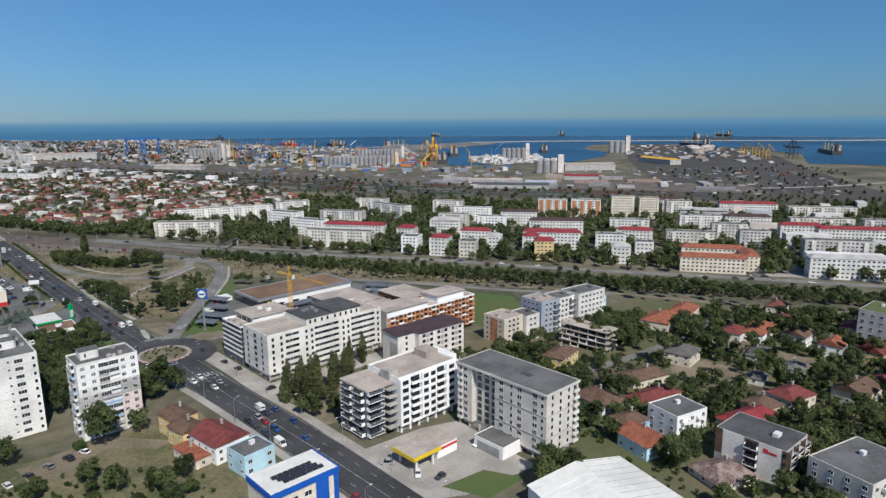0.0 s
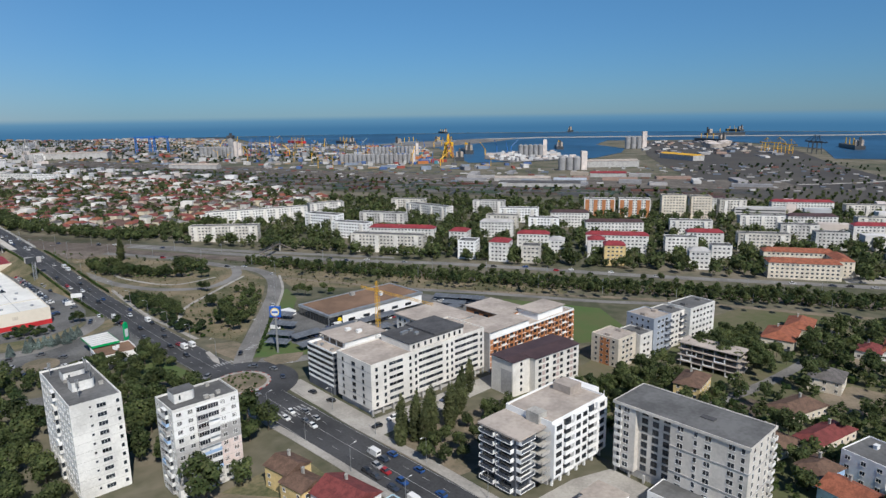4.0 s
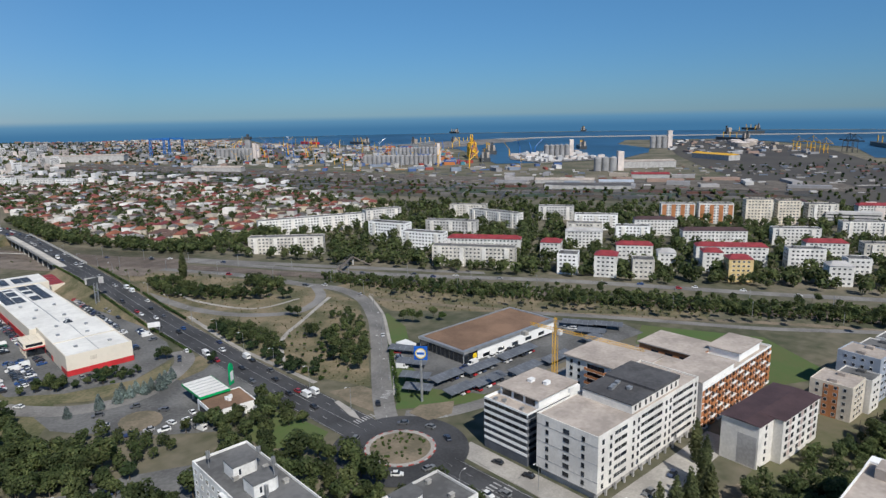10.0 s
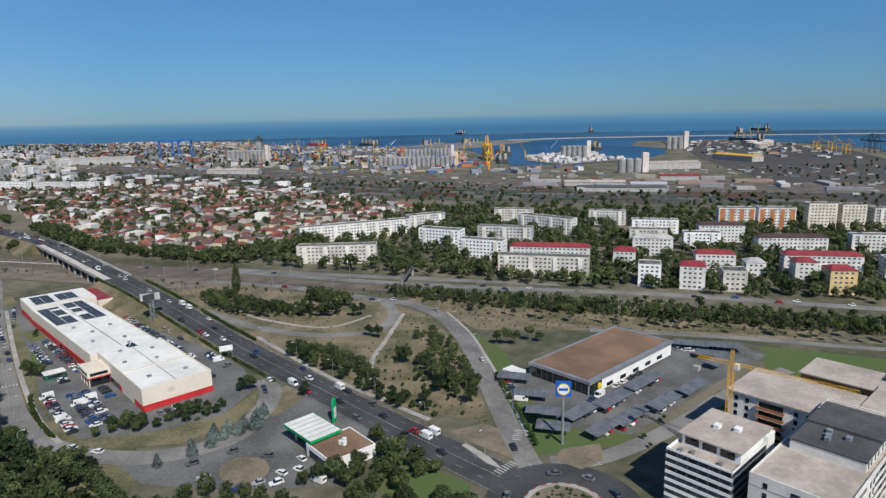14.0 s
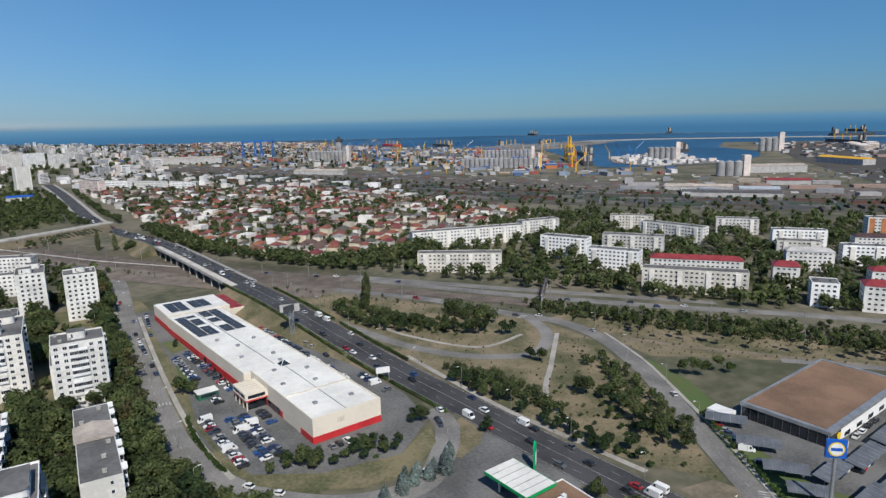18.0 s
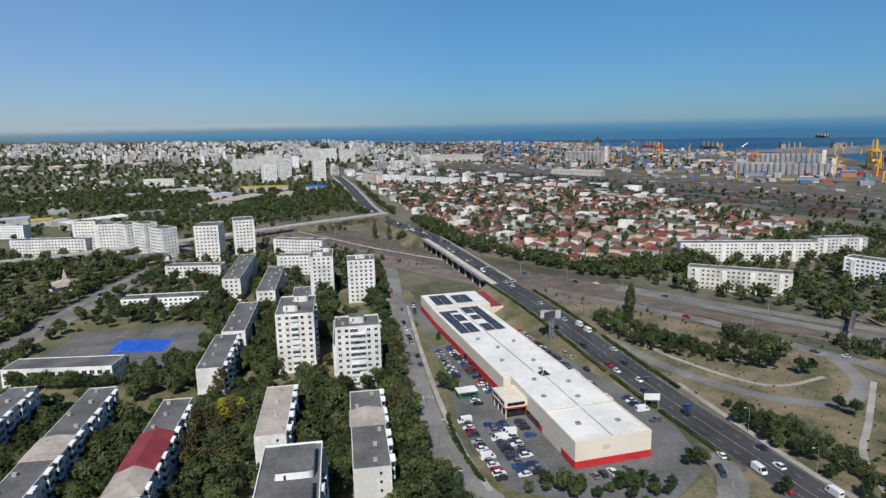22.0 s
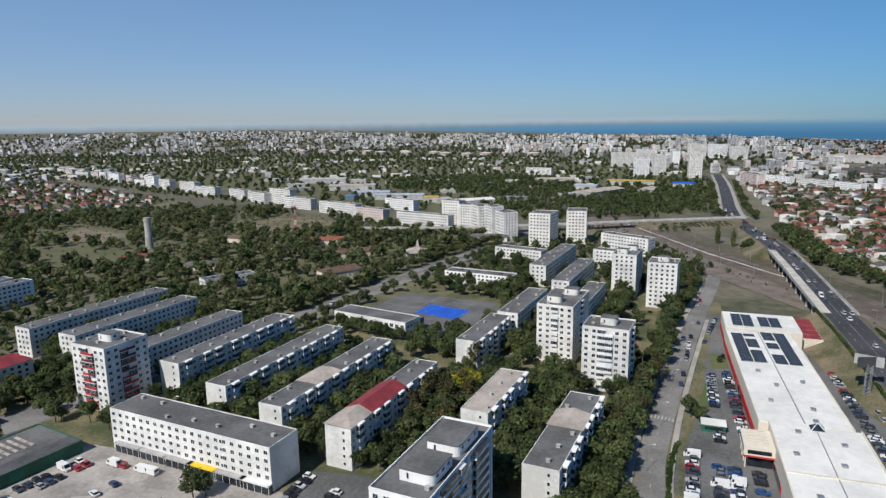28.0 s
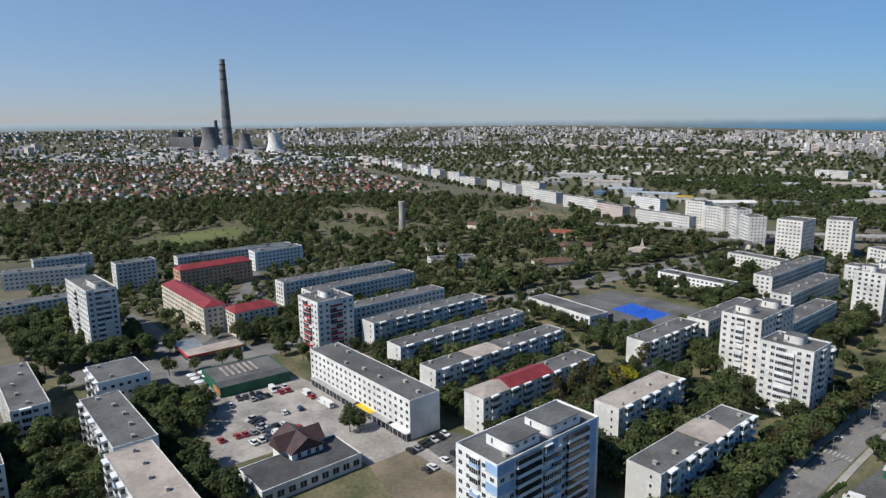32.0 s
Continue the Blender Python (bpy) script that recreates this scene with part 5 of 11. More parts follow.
for i in range(9):
    z = 1 + i * 2.75
    part("blue_panel", cached("bpan", lambda: Bits().box(3.6, 7.84, -20.62, -20.5, 0, 2.7).box(7.75, 7.84, -20.5, -14.6, 0, 2.7).mesh("blue_panel", BLUEWALL)), F5, pose(0, 0, z)) if i % 2 == 0 else None
    for y in (1.0, 17.8):
        part("blue_panel", cached(("bpan2", y), lambda: Bits().box(7.75, 7.82, -1.6, 1.6, 0, 2.7).mesh("blue_panel", BLUEWALL)), F5, pose(0, y, z))
    for y in (-9.5, 10.5):
        part("long_balcony", cached("lbal", lambda: Bits().box(7.75, 8.9, -4.6, 4.6, 0, 0.15, 0).box(8.82, 8.9, -4.6, 4.6, 0.15, 1.0, 0).box(7.9, 8.8, -4.5, 4.5, 1.0, 2.3, 1).mesh("long_balcony", [CLEAN, GLASS])), F5, pose(0, y, z), "long glazed white balcony")
for x, y, h in ((-3, -12, 6), (2, -6, 5), (-5, 13, 4.5), (3, 3, 3.5)):
    b = Bits().tube(0, 0, 0, h, 0.12, 0.08, 6)
    for a in (0, 2.1, 4.2):
        b.box(0.35 * math.cos(a) - 0.14, 0.35 * math.cos(a) + 0.14, 0.35 * math.sin(a) - 0.14, 0.35 * math.sin(a) + 0.14, h * 0.55, h * 0.95)
    part("antenna", b.mesh("antenna", STEEL), TA, pose(x, y, 29.6 + (3 if abs(x) < 3.2 and abs(y) < 9 else 0)))

# ---- new flats by the avenue ----
w1 = site("white_flats", "large white seven-storey flats with long dark windows", "apartment building", 151, 250, 0, 60, 22)
w1.matrix_basis = w1.matrix_basis @ Matrix.Diagonal((1, 1, 1.08, 1))
part("wall", Bits().box(-30, 30, -11, 11, 2.8, 18.7).mesh("wall", OFFWHITE), w1)
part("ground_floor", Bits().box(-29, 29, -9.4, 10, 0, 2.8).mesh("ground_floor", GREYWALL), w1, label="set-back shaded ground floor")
for x in spread(60, 13, 0.4):
    part("column", cached("col1", lambda: Bits().box(-0.3, 0.3, -10.9, -10.3, 0, 2.8).mesh("column", GREYWALL)), w1, pose(x, 0, 0))
parapet_roof(60, 22, 18.7, w1, PALEROOF, OFFWHITE, 0.6, 0.3)
ph = part("penthouse", Bits().box(-10, 19, -9.4, 8.5, 18.8, 21.4).mesh("penthouse", OFFWHITE), w1, label="set-back top storey")
part("felt_roof", Bits().box(-10.2, 3, -9.6, 8.7, 21.4, 21.75).box(3, 19.2, -9.6, 8.7, 21.4, 22.5).mesh("felt_roof", DARKROOF), w1, label="dark felt roof")
for x, z in ((-8, 0), (-5.5, 0), (-2, 0), (1, 0), (5, 0), (8, 0), (11, 0), (14, 0), (17, 0)):
    part("window", window_mesh(1.0, 1.5, 1, DARKSTEEL), w1, pose(x, -9.4, 19.4))
rooftop(w1, 21.7, [(-5, 1), (-3, 1.4), (0, 2), (-1, -3)], STEEL, 1.6, 1.2, 0.8)
rooftop(w1, 18.7, [(22, 3), (26, -2)], CONCRETE)
for s in range(6):
    z = 3.7 + s * 2.55
    for x in (-27.5, -23.5, -11.2, -8.4, 8.3, 11.0, 28.2):
        part("window", window_mesh(1.1, 1.35, 1, DARKSTEEL), w1, pose(x, -11, z))
    for x in (-18.2, -3.6, 2.4, 16.0, 22.8):
        part("loggia", cached("loggia1", lambda: Bits().box(-3.3, 3.3, -0.05, 0.05, 0.55, 1.65, 1).box(-3.35, 3.35, -0.14, 0.05, -0.1, 0.55, 0).box(-0.06, 0.06, -0.1, 0, 0.55, 1.65, 0).box(-1.5, -1.4, -0.1, 0, 0.55, 1.65, 0).mesh("loggia", [OFFWHITE, GLASS])), w1, pose(x, -11, z), "long dark recessed balcony")
    for y in (-7, 0, 6):
        part("window", window_mesh(1.1 if y else 2.2, 1.35, 1, DARKSTEEL), w1, pose(-30, -y, z, 0, 0, -90))
for z in (5.9, 11.0, 16.1):
    part("string_course", cached("sc1", lambda: Bits().box(-30.06, -29.9, -11, 11, 0, 0.25).mesh("string_course", GREYWALL)), w1, pose(0, 0, z))
rows_of_windows(w1, 60, 22, 2, 3.7, 6, 2.55)

SLATE = material("slate_grey_render", (0.20, 0.205, 0.215), 0.8, 0.1, 0.2, 1.5)
w2 = site("office_flats", "grey and white six-storey building with banded glass", "apartment building", 135.5, 275, 0, 27, 18.5)
part("wall", box_mesh(27, 18.5, 17.2, DARKWALL), w2)
parapet_roof(27, 18.5, 17.2, w2, PALEROOF, CLEAN, 1.1, 0.2)
part("penthouse", Bits().box(-7, 12.5, -8.5, 8, 17.3, 20.6).mesh("penthouse", CLEAN), w2, label="white set-back top storey")
part("roof_slab", Bits().box(-8, 13.3, -9.1, 8.8, 20.6, 21.0).mesh("roof_slab", PALEROOF), w2, label="pale overhanging roof slab")
for y in (-5, 0, 5):
    part("glazing", cached("gl2", lambda: Bits().box(-0.06, 0.06, -2.0, 2.0, 17.9, 20.2).mesh("glazing", GLASS)), w2, pose(-7.0, y, 0))
part("corner_tower", Bits().box(8.2, 13.6, -9.6, -8.6, 3, 20).mesh("corner_tower", CLEAN), w2, label="white corner slab")
for s in range(6):
    z = 3.6 + s * 2.35
    for k, L in ((3, 18.5), (0, 27)):
        m, _ = side(27, 18.5, k)
        part("band", Bits().box(-L / 2, L / 2, -0.18, 0.04, 0, 0.95).mesh("band", CLEAN if k == 3 else SLATE), w2, m @ pose(0, 0, z), "parapet band")
        part("ribbon_window", Bits().box(-L / 2 + 0.3, L / 2 - 0.3, -0.07, 0.04, 0, 1.3).mesh("ribbon_window", GLASS), w2, m @ pose(0, 0, z + 1.0), "dark glass ribbon")
        for x in spread(L, 7, 0.3):
            part("mullion", cached("mull2", lambda: Bits().box(-0.15, 0.15, -0.1, 0.02, 0, 1.3).mesh("mullion", DARKWALL)), w2, m @ pose(x, 0, z + 1.0))
rooftop(w2, 20.9, [(2, 2), (4, -3)], CLEAN, 2.2, 1.6, 1.0)
rooftop(w2, 17.2, [(-11, -5), (-10.5, 3), (-11.5, 6)], STEEL, 1.0, 1.0, 0.9)

w3 = site("corner_flats", "grey-white six-storey flats with brown balconies", "apartment building", 184, 274, 0, 24, 27)
part("wall", box_mesh(24, 27, 18.2, WHITE), w3)
part("roof_slab", Bits().box(-12.8, 12.8, -14.3, 14.3, 18.2, 18.7).mesh("roof_slab", PALEROOF), w3, label="pale overhanging roof slab")
for s in range(6):
    z = 2.0 + s * 2.7
    for y in (-11, -7.5, 7.5, 11):
        part("window", window_mesh(1.2, 1.5, 1, DARKSTEEL), w3, pose(-12, -y, z, 0, 0, -90))
    part("balcony", balcony_mesh(8.6, 1.3, 2.6, ORANGE, False, WHITE), w3, pose(-12, 0, z - 0.6, 0, 0, -90), "long brown balcony")
    part("window", window_mesh(7.5, 1.8, 5, DARKSTEEL), w3, pose(-12, 0, z - 0.1, 0, 0, -90))
rows_of_windows(w3, 24, 27, 2, 2.0, 6, 2.7)

ora = site("terracotta_flats", "terracotta six-storey flats with white balcony panels", "apartment building", 211.5, 243.5, 0, 60, 14.5)
part("wall", box_mesh(60, 14.5, 15.6, ORANGE), ora)
part("end_wall", Bits().box(-30.5, -30, -7.25, 7.25, 0, 18.6).mesh("end_wall", GREYWALL), ora, label="blank grey end wall")
parapet_roof(60, 14.5, 15.6, ora, PALEROOF, CLEAN, 0.9, 0.25)
part("upper_storey", Bits().box(-30, -3, -6.2, 7.2, 15.7, 18.6).box(5, 24, -4.8, 7.2, 15.7, 19.2).mesh("upper_storey", CLEAN), ora, label="white set-back top storey")
part("upper_roof", Bits().box(-30.5, -2.4, -7, 7.6, 18.6, 18.95).box(4.2, 24.8, -5.6, 7.8, 19.2, 19.55).mesh("upper_roof", PALEROOF), ora, label="pale flat upper roof")
wing = part("rear_wing", Bits().box(-6, 12, 7.25, 31, 0, 17.5).mesh("rear_wing", ORANGE), ora, label="terracotta rear wing")
part("rear_roof", Bits().box(-6.6, 12.6, 6.8, 31.6, 17.5, 17.95).mesh("rear_roof", PALEROOF), ora, label="pale flat rear roof")
link = part("link_wing", Bits().box(-30, -14, 7.25, 17, 0, 17.8).mesh("link_wing", CLEAN), ora, label="white link to the corner flats")
part("link_roof", Bits().box(-30.4, -13.6, 7.25, 17.4, 17.8, 18.2).mesh("link_roof", PALEROOF), ora)
rngo = random.Random(8)
for s in range(6):
    z = 0.9 + s * 2.55
    for i, x in enumerate(spread(60, 11, 3)):
        me = balcony_mesh(2.8, 0.7, 2.4, CLEAN if (i * 3 + s * 2) % 5 < 2 else ORANGE, False, ORANGE)
        part("balcony", me, ora, pose(x, -7.25, z), "white or terracotta balcony")
        part("window", window_mesh(2.0, 1.9, 2, DARKSTEEL), ora, pose(x, -7.25, z + 0.15))
        if i < 10:
            part("window", window_mesh(1.1, 1.4, 1, DARKSTEEL), ora, pose(x + 2.7, -7.25, z + 0.5))
    part("slab_edge", Bits().box(-30, 30, -7.4, -7.25, 0, 0.22).mesh("slab_edge", CLEAN), ora, pose(0, 0, z - 0.35))
    for y in (12, 18, 24):
        part("window", window_mesh(3.2, 1.6, 3, DARKSTEEL), ora, pose(-6, y, z + 0.6, 0, 0, -90))
    for y in (-3, 3):
        part("balcony", balcony_mesh(3.5, 1.2, 2.4, CLEAN if s % 2 else ORANGE, False, CLEAN), ora, pose(30, y, z, 0, 0, 90))

g1 = site("maroon_roof_flats", "grey-white five-storey flats with a maroon roof", "apartment building", 188.5, 216.5, -4, 38, 15)
g1.matrix_basis = g1.matrix_basis @ Matrix.Diagonal((0.95, 1, 0.92, 1))
part("wall", Bits().box(-19, 19, -4.5, 7.5, 0, 16.4).box(-9, 19, -7.5, -4.5, 0, 16.4).mesh("wall", OFFWHITE), g1)
part("roof", Bits().add([(-19.6, -5.1, 16.4), (-9.4, -5.1, 16.4), (-9.4, -8.1, 16.4), (19.6, -8.1, 16.4), (19.6, 8.1, 16.4), (-19.6, 8.1, 16.4), (-19.6, 0, 16.95), (19.6, 0, 16.95), (-9.4, 0, 16.95)],
                        [(0, 1, 8, 6), (1, 2, 8), (2, 3, 7, 8), (3, 4, 7), (4, 5, 6, 8, 7), (5, 0, 6)]).mesh("roof", MAROON), g1, label="low maroon metal roof")
part("grey_panel", Bits().box(-19.05, -19.0, -4, 2, 1, 12).mesh("grey_panel", GREYWALL), g1, label="grey painted panel")
for s in range(5):
    z = 2.2 + s * 2.9
    for x in (-6, -1.5, 3, 7.5, 12, 16.5):
        part("window", window_mesh(1.8, 1.5, 2, DARKSTEEL), g1, pose(x, -7.5, z))
    part("window", window_mesh(1.2, 1.4, 1, DARKSTEEL), g1, pose(-14, -4.5, z))
    for x in (-3.7, 5.2, 14.2):
        part("wall_panel", cached("wp1", lambda: Bits().box(-0.9, 0.9, -0.06, 0, -0.4, 1.6).mesh("wall_panel", material("pinkish_panel", (0.45, 0.36, 0.33), 0.8, 0.08, 0.3, 2.0))), g1, pose(x, -7.5, z), "pinkish painted panel")
rows_of_windows(g1, 38, 15, 1, 2.2, 5, 2.9)
rows_of_windows(g1, 38, 15, 2, 2.2, 5, 2.9)

wh = site("balcony_flats", "bright white six-storey flats with dark grey balcony corner", "apartment building", 140, 174, 0, 39, 18)
part("wall", Bits().box(-8, 19.5, -9, 9, 3, 20.4).mesh("wall", CLEAN), wh)
part("corner_wall", Bits().box(-19.5, -8, -5, 9, 0, 18.6).mesh("corner_wall", DARKWALL), wh, label="anthracite corner part")
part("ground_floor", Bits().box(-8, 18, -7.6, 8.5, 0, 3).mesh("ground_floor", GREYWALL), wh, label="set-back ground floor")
for x in spread(26, 7, 0.5):
    part("column", cached("colw", lambda: Bits().box(-0.35, 0.35, -8.9, -8.2, 0, 3).mesh("column", CLEAN)), wh, pose(5.5 + x, 0, 0))
part("roof_slab", Bits().box(-20.4, -7.8, -7.0, 9.4, 18.6, 19.2).mesh("roof_slab", PALEROOF), wh, label="pale concrete roof slab")
part("roof", Bits().box(-7.7, 19.2, -8.7, 8.7, 20.4, 20.5).mesh("roof", PALEROOF), wh)
part("parapet", Bits().box(-8, 19.5, -9, -8.7, 20.4, 21.1).box(-8, 19.5, 8.7, 9, 20.4, 21.1).box(-8, -7.7, -8.7, 8.7, 20.4, 21.1).box(19.2, 19.5, -8.7, 8.7, 20.4, 21.1).mesh("parapet", CLEAN), wh)
part("stair_head", Bits().box(-9, -5, -4.8, 0, 18.7, 22.4).mesh("stair_head", CONCRETE), wh)
part("stair_head", Bits().box(12, 18, -1, 6, 20.5, 23.2).mesh("stair_head", PALEROOF), wh)
for x0, x1 in ((-8, -3.4), (2.2, 9.2), (14.0, 19.5)):
    part("wall_bay", Bits().box(x0, x1, -10.0, -9, 3, 20.4).mesh("wall_bay", CLEAN), wh, label="projecting white wall bay")


def framed_balcony(w, d, front=None):
    """A balcony in a white U-shaped frame with a dark front, or a solid one."""
    t = 0.16
    return cached(("ubalc", w, d, front.name if front else ""), lambda: Bits().box(-w / 2, w / 2, -d, 0, -0.1, 0.1).box(-w / 2, -w / 2 + t, -d, 0, 0.1, 1.2).box(w / 2 - t, w / 2, -d, 0, 0.1, 1.2)
                  .box(-w / 2 + t, w / 2 - t, -d + 0.1, -d + 0.16, 0.1, 1.05, 1).mesh("balcony", [CLEAN, front or DARKWALL]))


for s in range(6):
    z = 3.6 + s * 2.85
    for x in (-5.7, 4.0, 7.4, 16.7):
        part("window", window_mesh(2.6 if x in (-5.7, 16.7) else 2.2, 1.5, 3, DARKSTEEL), wh, pose(x, -10, z + 0.4))
    for x in (-0.6, 11.6):
        part("balcony", framed_balcony(4.6, 1.5, CLEAN), wh, pose(x, -9, z - 0.3), "white balcony")
        part("window", window_mesh(4.2, 2.2, 4, DARKSTEEL), wh, pose(x, -9, z - 0.1))
    for k in range(2):
        part("balcony", framed_balcony(5.8, 1.5), wh, pose(-19.5, -1.4 + k * 6.8, z - 0.9 if s else 1.5, 0, 0, -90), "white-framed balcony")
        part("window", window_mesh(4.4, 2.0, 3, DARKSTEEL), wh, pose(-19.5, -1.4 + k * 6.8, z - 0.7 if s else 1.7, 0, 0, -90))
    part("balcony", framed_balcony(6.5, 1.8), wh, pose(-16, -5, z - 0.9 if s else 1.5), "white-framed balcony")
    part("stair_landing", cached("land", lambda: Bits().box(-1.9, 1.9, -3.9, 0, 0, 0.25).box(-1.9, 1.9, -3.9, -3.8, 0.25, 1.1).mesh("stair_landing", CONCRETE)), wh, pose(-10.3, -5, z - 0.6), "open concrete stair landing")
    part("window", window_mesh(4.6, 2.0, 3, DARKSTEEL), wh, pose(-16, -5, z - 0.7 if s else 1.7))
annex = part("rear_part", Bits().box(19.5, 27, -2, 10, 0, 19).mesh("rear_part", CLEAN), wh, label="white rear stair part")
for s in range(6):
    part("window", window_mesh(1.5, 1.4, 2, DARKSTEEL), wh, pose(21.5, -2, 3 + s * 2.7))
    part("stair_landing", cached("land2", lambda: Bits().box(-1.8, 1.8, -2.2, 0, 0, 0.2).box(-1.8, 1.8, -2.2, -2.1, 0.2, 1.1).box(-1.8, -1.7, -2.1, 0, 0.2, 1.1).box(1.7, 1.8, -2.1, 0, 0.2, 1.1).box(-1.8, -1.65, -2.2, -2.05, 1.1, 2.7).box(1.65, 1.8, -2.2, -2.05, 1.1, 2.7).mesh("stair_landing", CLEAN)), wh, pose(25, -2, 2.4 + s * 2.7), "open white stair landing")

gr = site("grey_roof_flats", "pale grey eight-storey flats with string courses", "apartment building", 161.5, 137.0, 0, 17, 40.5)
for q in ((-8.5, 8.5, -20.2, 2), (-6.5, 8.5, 2, 13), (-8.5, 8.5, 13, 20.2)):
    part("wall", Bits().box(*q, 2.6, 23.3).mesh("wall", STONE), gr)
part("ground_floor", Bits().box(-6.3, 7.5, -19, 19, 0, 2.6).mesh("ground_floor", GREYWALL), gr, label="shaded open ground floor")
for y in spread(40, 9, 0.5):
    part("column", cached("colg", lambda: Bits().box(-8.2, -7.6, -0.3, 0.3, 0, 2.6).mesh("column", GREYWALL)), gr, pose(0, y, 0))
part("roof", Bits().box(-8.7, 8.7, -20.4, 20.4, 23.3, 23.75).mesh("roof", BITUMEN), gr)
part("cornice", Bits().box(-8.95, 8.95, -20.65, -20.4, 23.1, 23.95).box(-8.95, -8.7, -20.4, 20.4, 23.1, 23.95).box(8.7, 8.95, -20.4, 20.4, 23.1, 23.95).box(-8.95, 8.95, 20.4, 20.65, 23.1, 23.95).mesh("cornice", STONE), gr)
part("roof_hatch", Bits().box(-1, 1, -7, -3, 23.75, 24.1).mesh("roof_hatch", DARKROOF), gr)
for s in range(8):
    z = 3.5 + s * 2.55
    for y in (-18.5, -15.5, -9, -5.5, 16, 18.5, -1):
        part("window", window_mesh(1.1 if y in (-18.5, -5.5, 18.5) else 1.9, 1.6, 1 if y in (-18.5, -5.5, 18.5) else 2, PVC), gr, pose(-8.5, y, z - 0.15, 0, 0, -90))
    for y in (4, 7.5, 11):
        part("window", window_mesh(2.0, 1.75, 2, DARKSTEEL), gr, pose(-6.5, y, z - 0.2, 0, 0, -90))
    for x in (-5.5, -1.2, 3.2):
        part("window", window_mesh(1.2, 1.6, 1, PVC), gr, pose(x, -20.2, z - 0.15))
    part("balcony", balcony_mesh(2.6, 1.1, 2.3, WHITE, False, WHITE), gr, pose(6.6, -20.2, z - 0.8))
    part("window", window_mesh(1.8, 1.8, 2, PVC), gr, pose(6.6, -20.2, z - 0.4))
    part("balcony", balcony_mesh(2.2, 0.6, 2.3, WHITE, False, WHITE), gr, pose(-8.5, 18.6, z - 0.8, 0, 0, -90))
for z in (2.55, 8.2, 15.9):
    part("string_course", Bits().box(-8.7, 8.7, -20.4, -20.2, 0, 0.3).box(-8.7, -8.5, -20.2, 2, 0, 0.3).mesh("string_course", GREYWALL), gr, pose(0, 0, z))
rows_of_windows(gr, 17, 40.5, 1, 3.5, 8, 2.55)

by = site("blue_yellow_office", "cream and blue office block with solar panels", "office building", 78, 143.5, 0, 20, 13)
part("wall", box_mesh(20, 13, 16.4, CREAM), by)
part("cladding", Bits().box(10.0, 10.12, -6.6, 6.6, 1, 16.6).box(3, 7, -6.62, -6.5, 1, 15.2).box(8.6, 10.12, -6.62, -6.5, 1, 15.2).mesh("cladding", DEEPBLUE), by, label="bright blue cladding")
part("fascia", Bits().box(-10.3, 10.3, -6.8, -6.5, 15.2, 16.9).box(-10.3, -10.0, -6.5, 6.8, 15.2, 16.9).box(10.12, 10.4, -6.5, 6.8, 15.2, 16.9).mesh("fascia", DEEPBLUE), by, label="bright blue fascia")
part("roof", Bits().box(-10, 10, -6.5, 6.5, 16.4, 16.8).mesh("roof", WHITEROOF), by)
for i in range(7):
    for j in range(3):
        part("solar_panel", cached("sol", lambda: Bits().add([(-0.8, -0.7, 0.15), (0.8, -0.7, 0.15), (0.8, 0.7, 0.5), (-0.8, 0.7, 0.5), (-0.8, -0.7, 0.1), (0.8, -0.7, 0.1), (0.8, 0.7, 0.45), (-0.8, 0.7, 0.45)], [(0, 1, 2, 3), (0, 4, 5, 1), (1, 5, 6, 2), (2, 6, 7, 3), (3, 7, 4, 0)]).mesh("solar_panel", SOLAR)), by, pose(-4 + i * 1.75 - j * 0.8, -3.4 + j * 1.7, 16.8))
for s in range(4):
    for x in (-7, -3.5, 0.6):
        part("window", window_mesh(2.2, 1.5, 2, PVC), by, pose(x, -6.5, 2 + s * 3.4))
    for y in (-4, 0, 4):
        part("window", window_mesh(1.6, 1.3, 2, PVC), by, pose(10.12, y, 2 + s * 3.4, 0, 0, 90))

# mid-distance slab flats: centre, turn, length, depth, height
def slab(cx, cy, ang, w, d, h, wall=None, roof=None, red=False, label="white slab of flats with rows of windows", group="slabs of flats beyond the railway", pitch=3.0):
    b = site("apartment_block", label, "apartment building", cx, cy, ang, w, d, group)
    wall = wall or (PANEL, FLATS_A, FLATS_B)[int(cx * 7 + cy * 3) % 3]
    part("wall", box_mesh(w, d, h, wall), b)
    st = max(2, round(h / 2.9))
    for k in (0, 1, 2, 3):
        if side(w, d, k)[1] > 9 or k % 2:
            rows_of_windows(b, w, d, k, 1.3, st, (h - 0.6) / st, pitch, 1.7 if k % 2 == 0 else 1.2, 1.3, inset=1.5)
    if red:
        e = 2.4
        bt = Bits().add([(-w / 2 - .4, -d / 2 - .4, h), (w / 2 + .4, -d / 2 - .4, h), (w / 2 + .4, d / 2 + .4, h), (-w / 2 - .4, d / 2 + .4, h), (-w / 2 + 3.5, 0, h + e), (w / 2 - 3.5, 0, h + e)], [(0, 1, 5, 4), (1, 2, 5), (2, 3, 4, 5), (3, 0, 4), (3, 2, 1, 0)])
        part("roof", bt.mesh("roof", REDROOF if red is True else red), b, label="pitched roof")
    else:
        parapet_roof(w, d, h, b, roof or BITUMEN, wall, 0.5, 0.3)
        for x in spread(w, 2, w * 0.2):
            part("roof_hatch", box_mesh(2.0, 2.6, 1.1, roof or BITUMEN), b, pose(x, 0, h + 0.1))
    return b


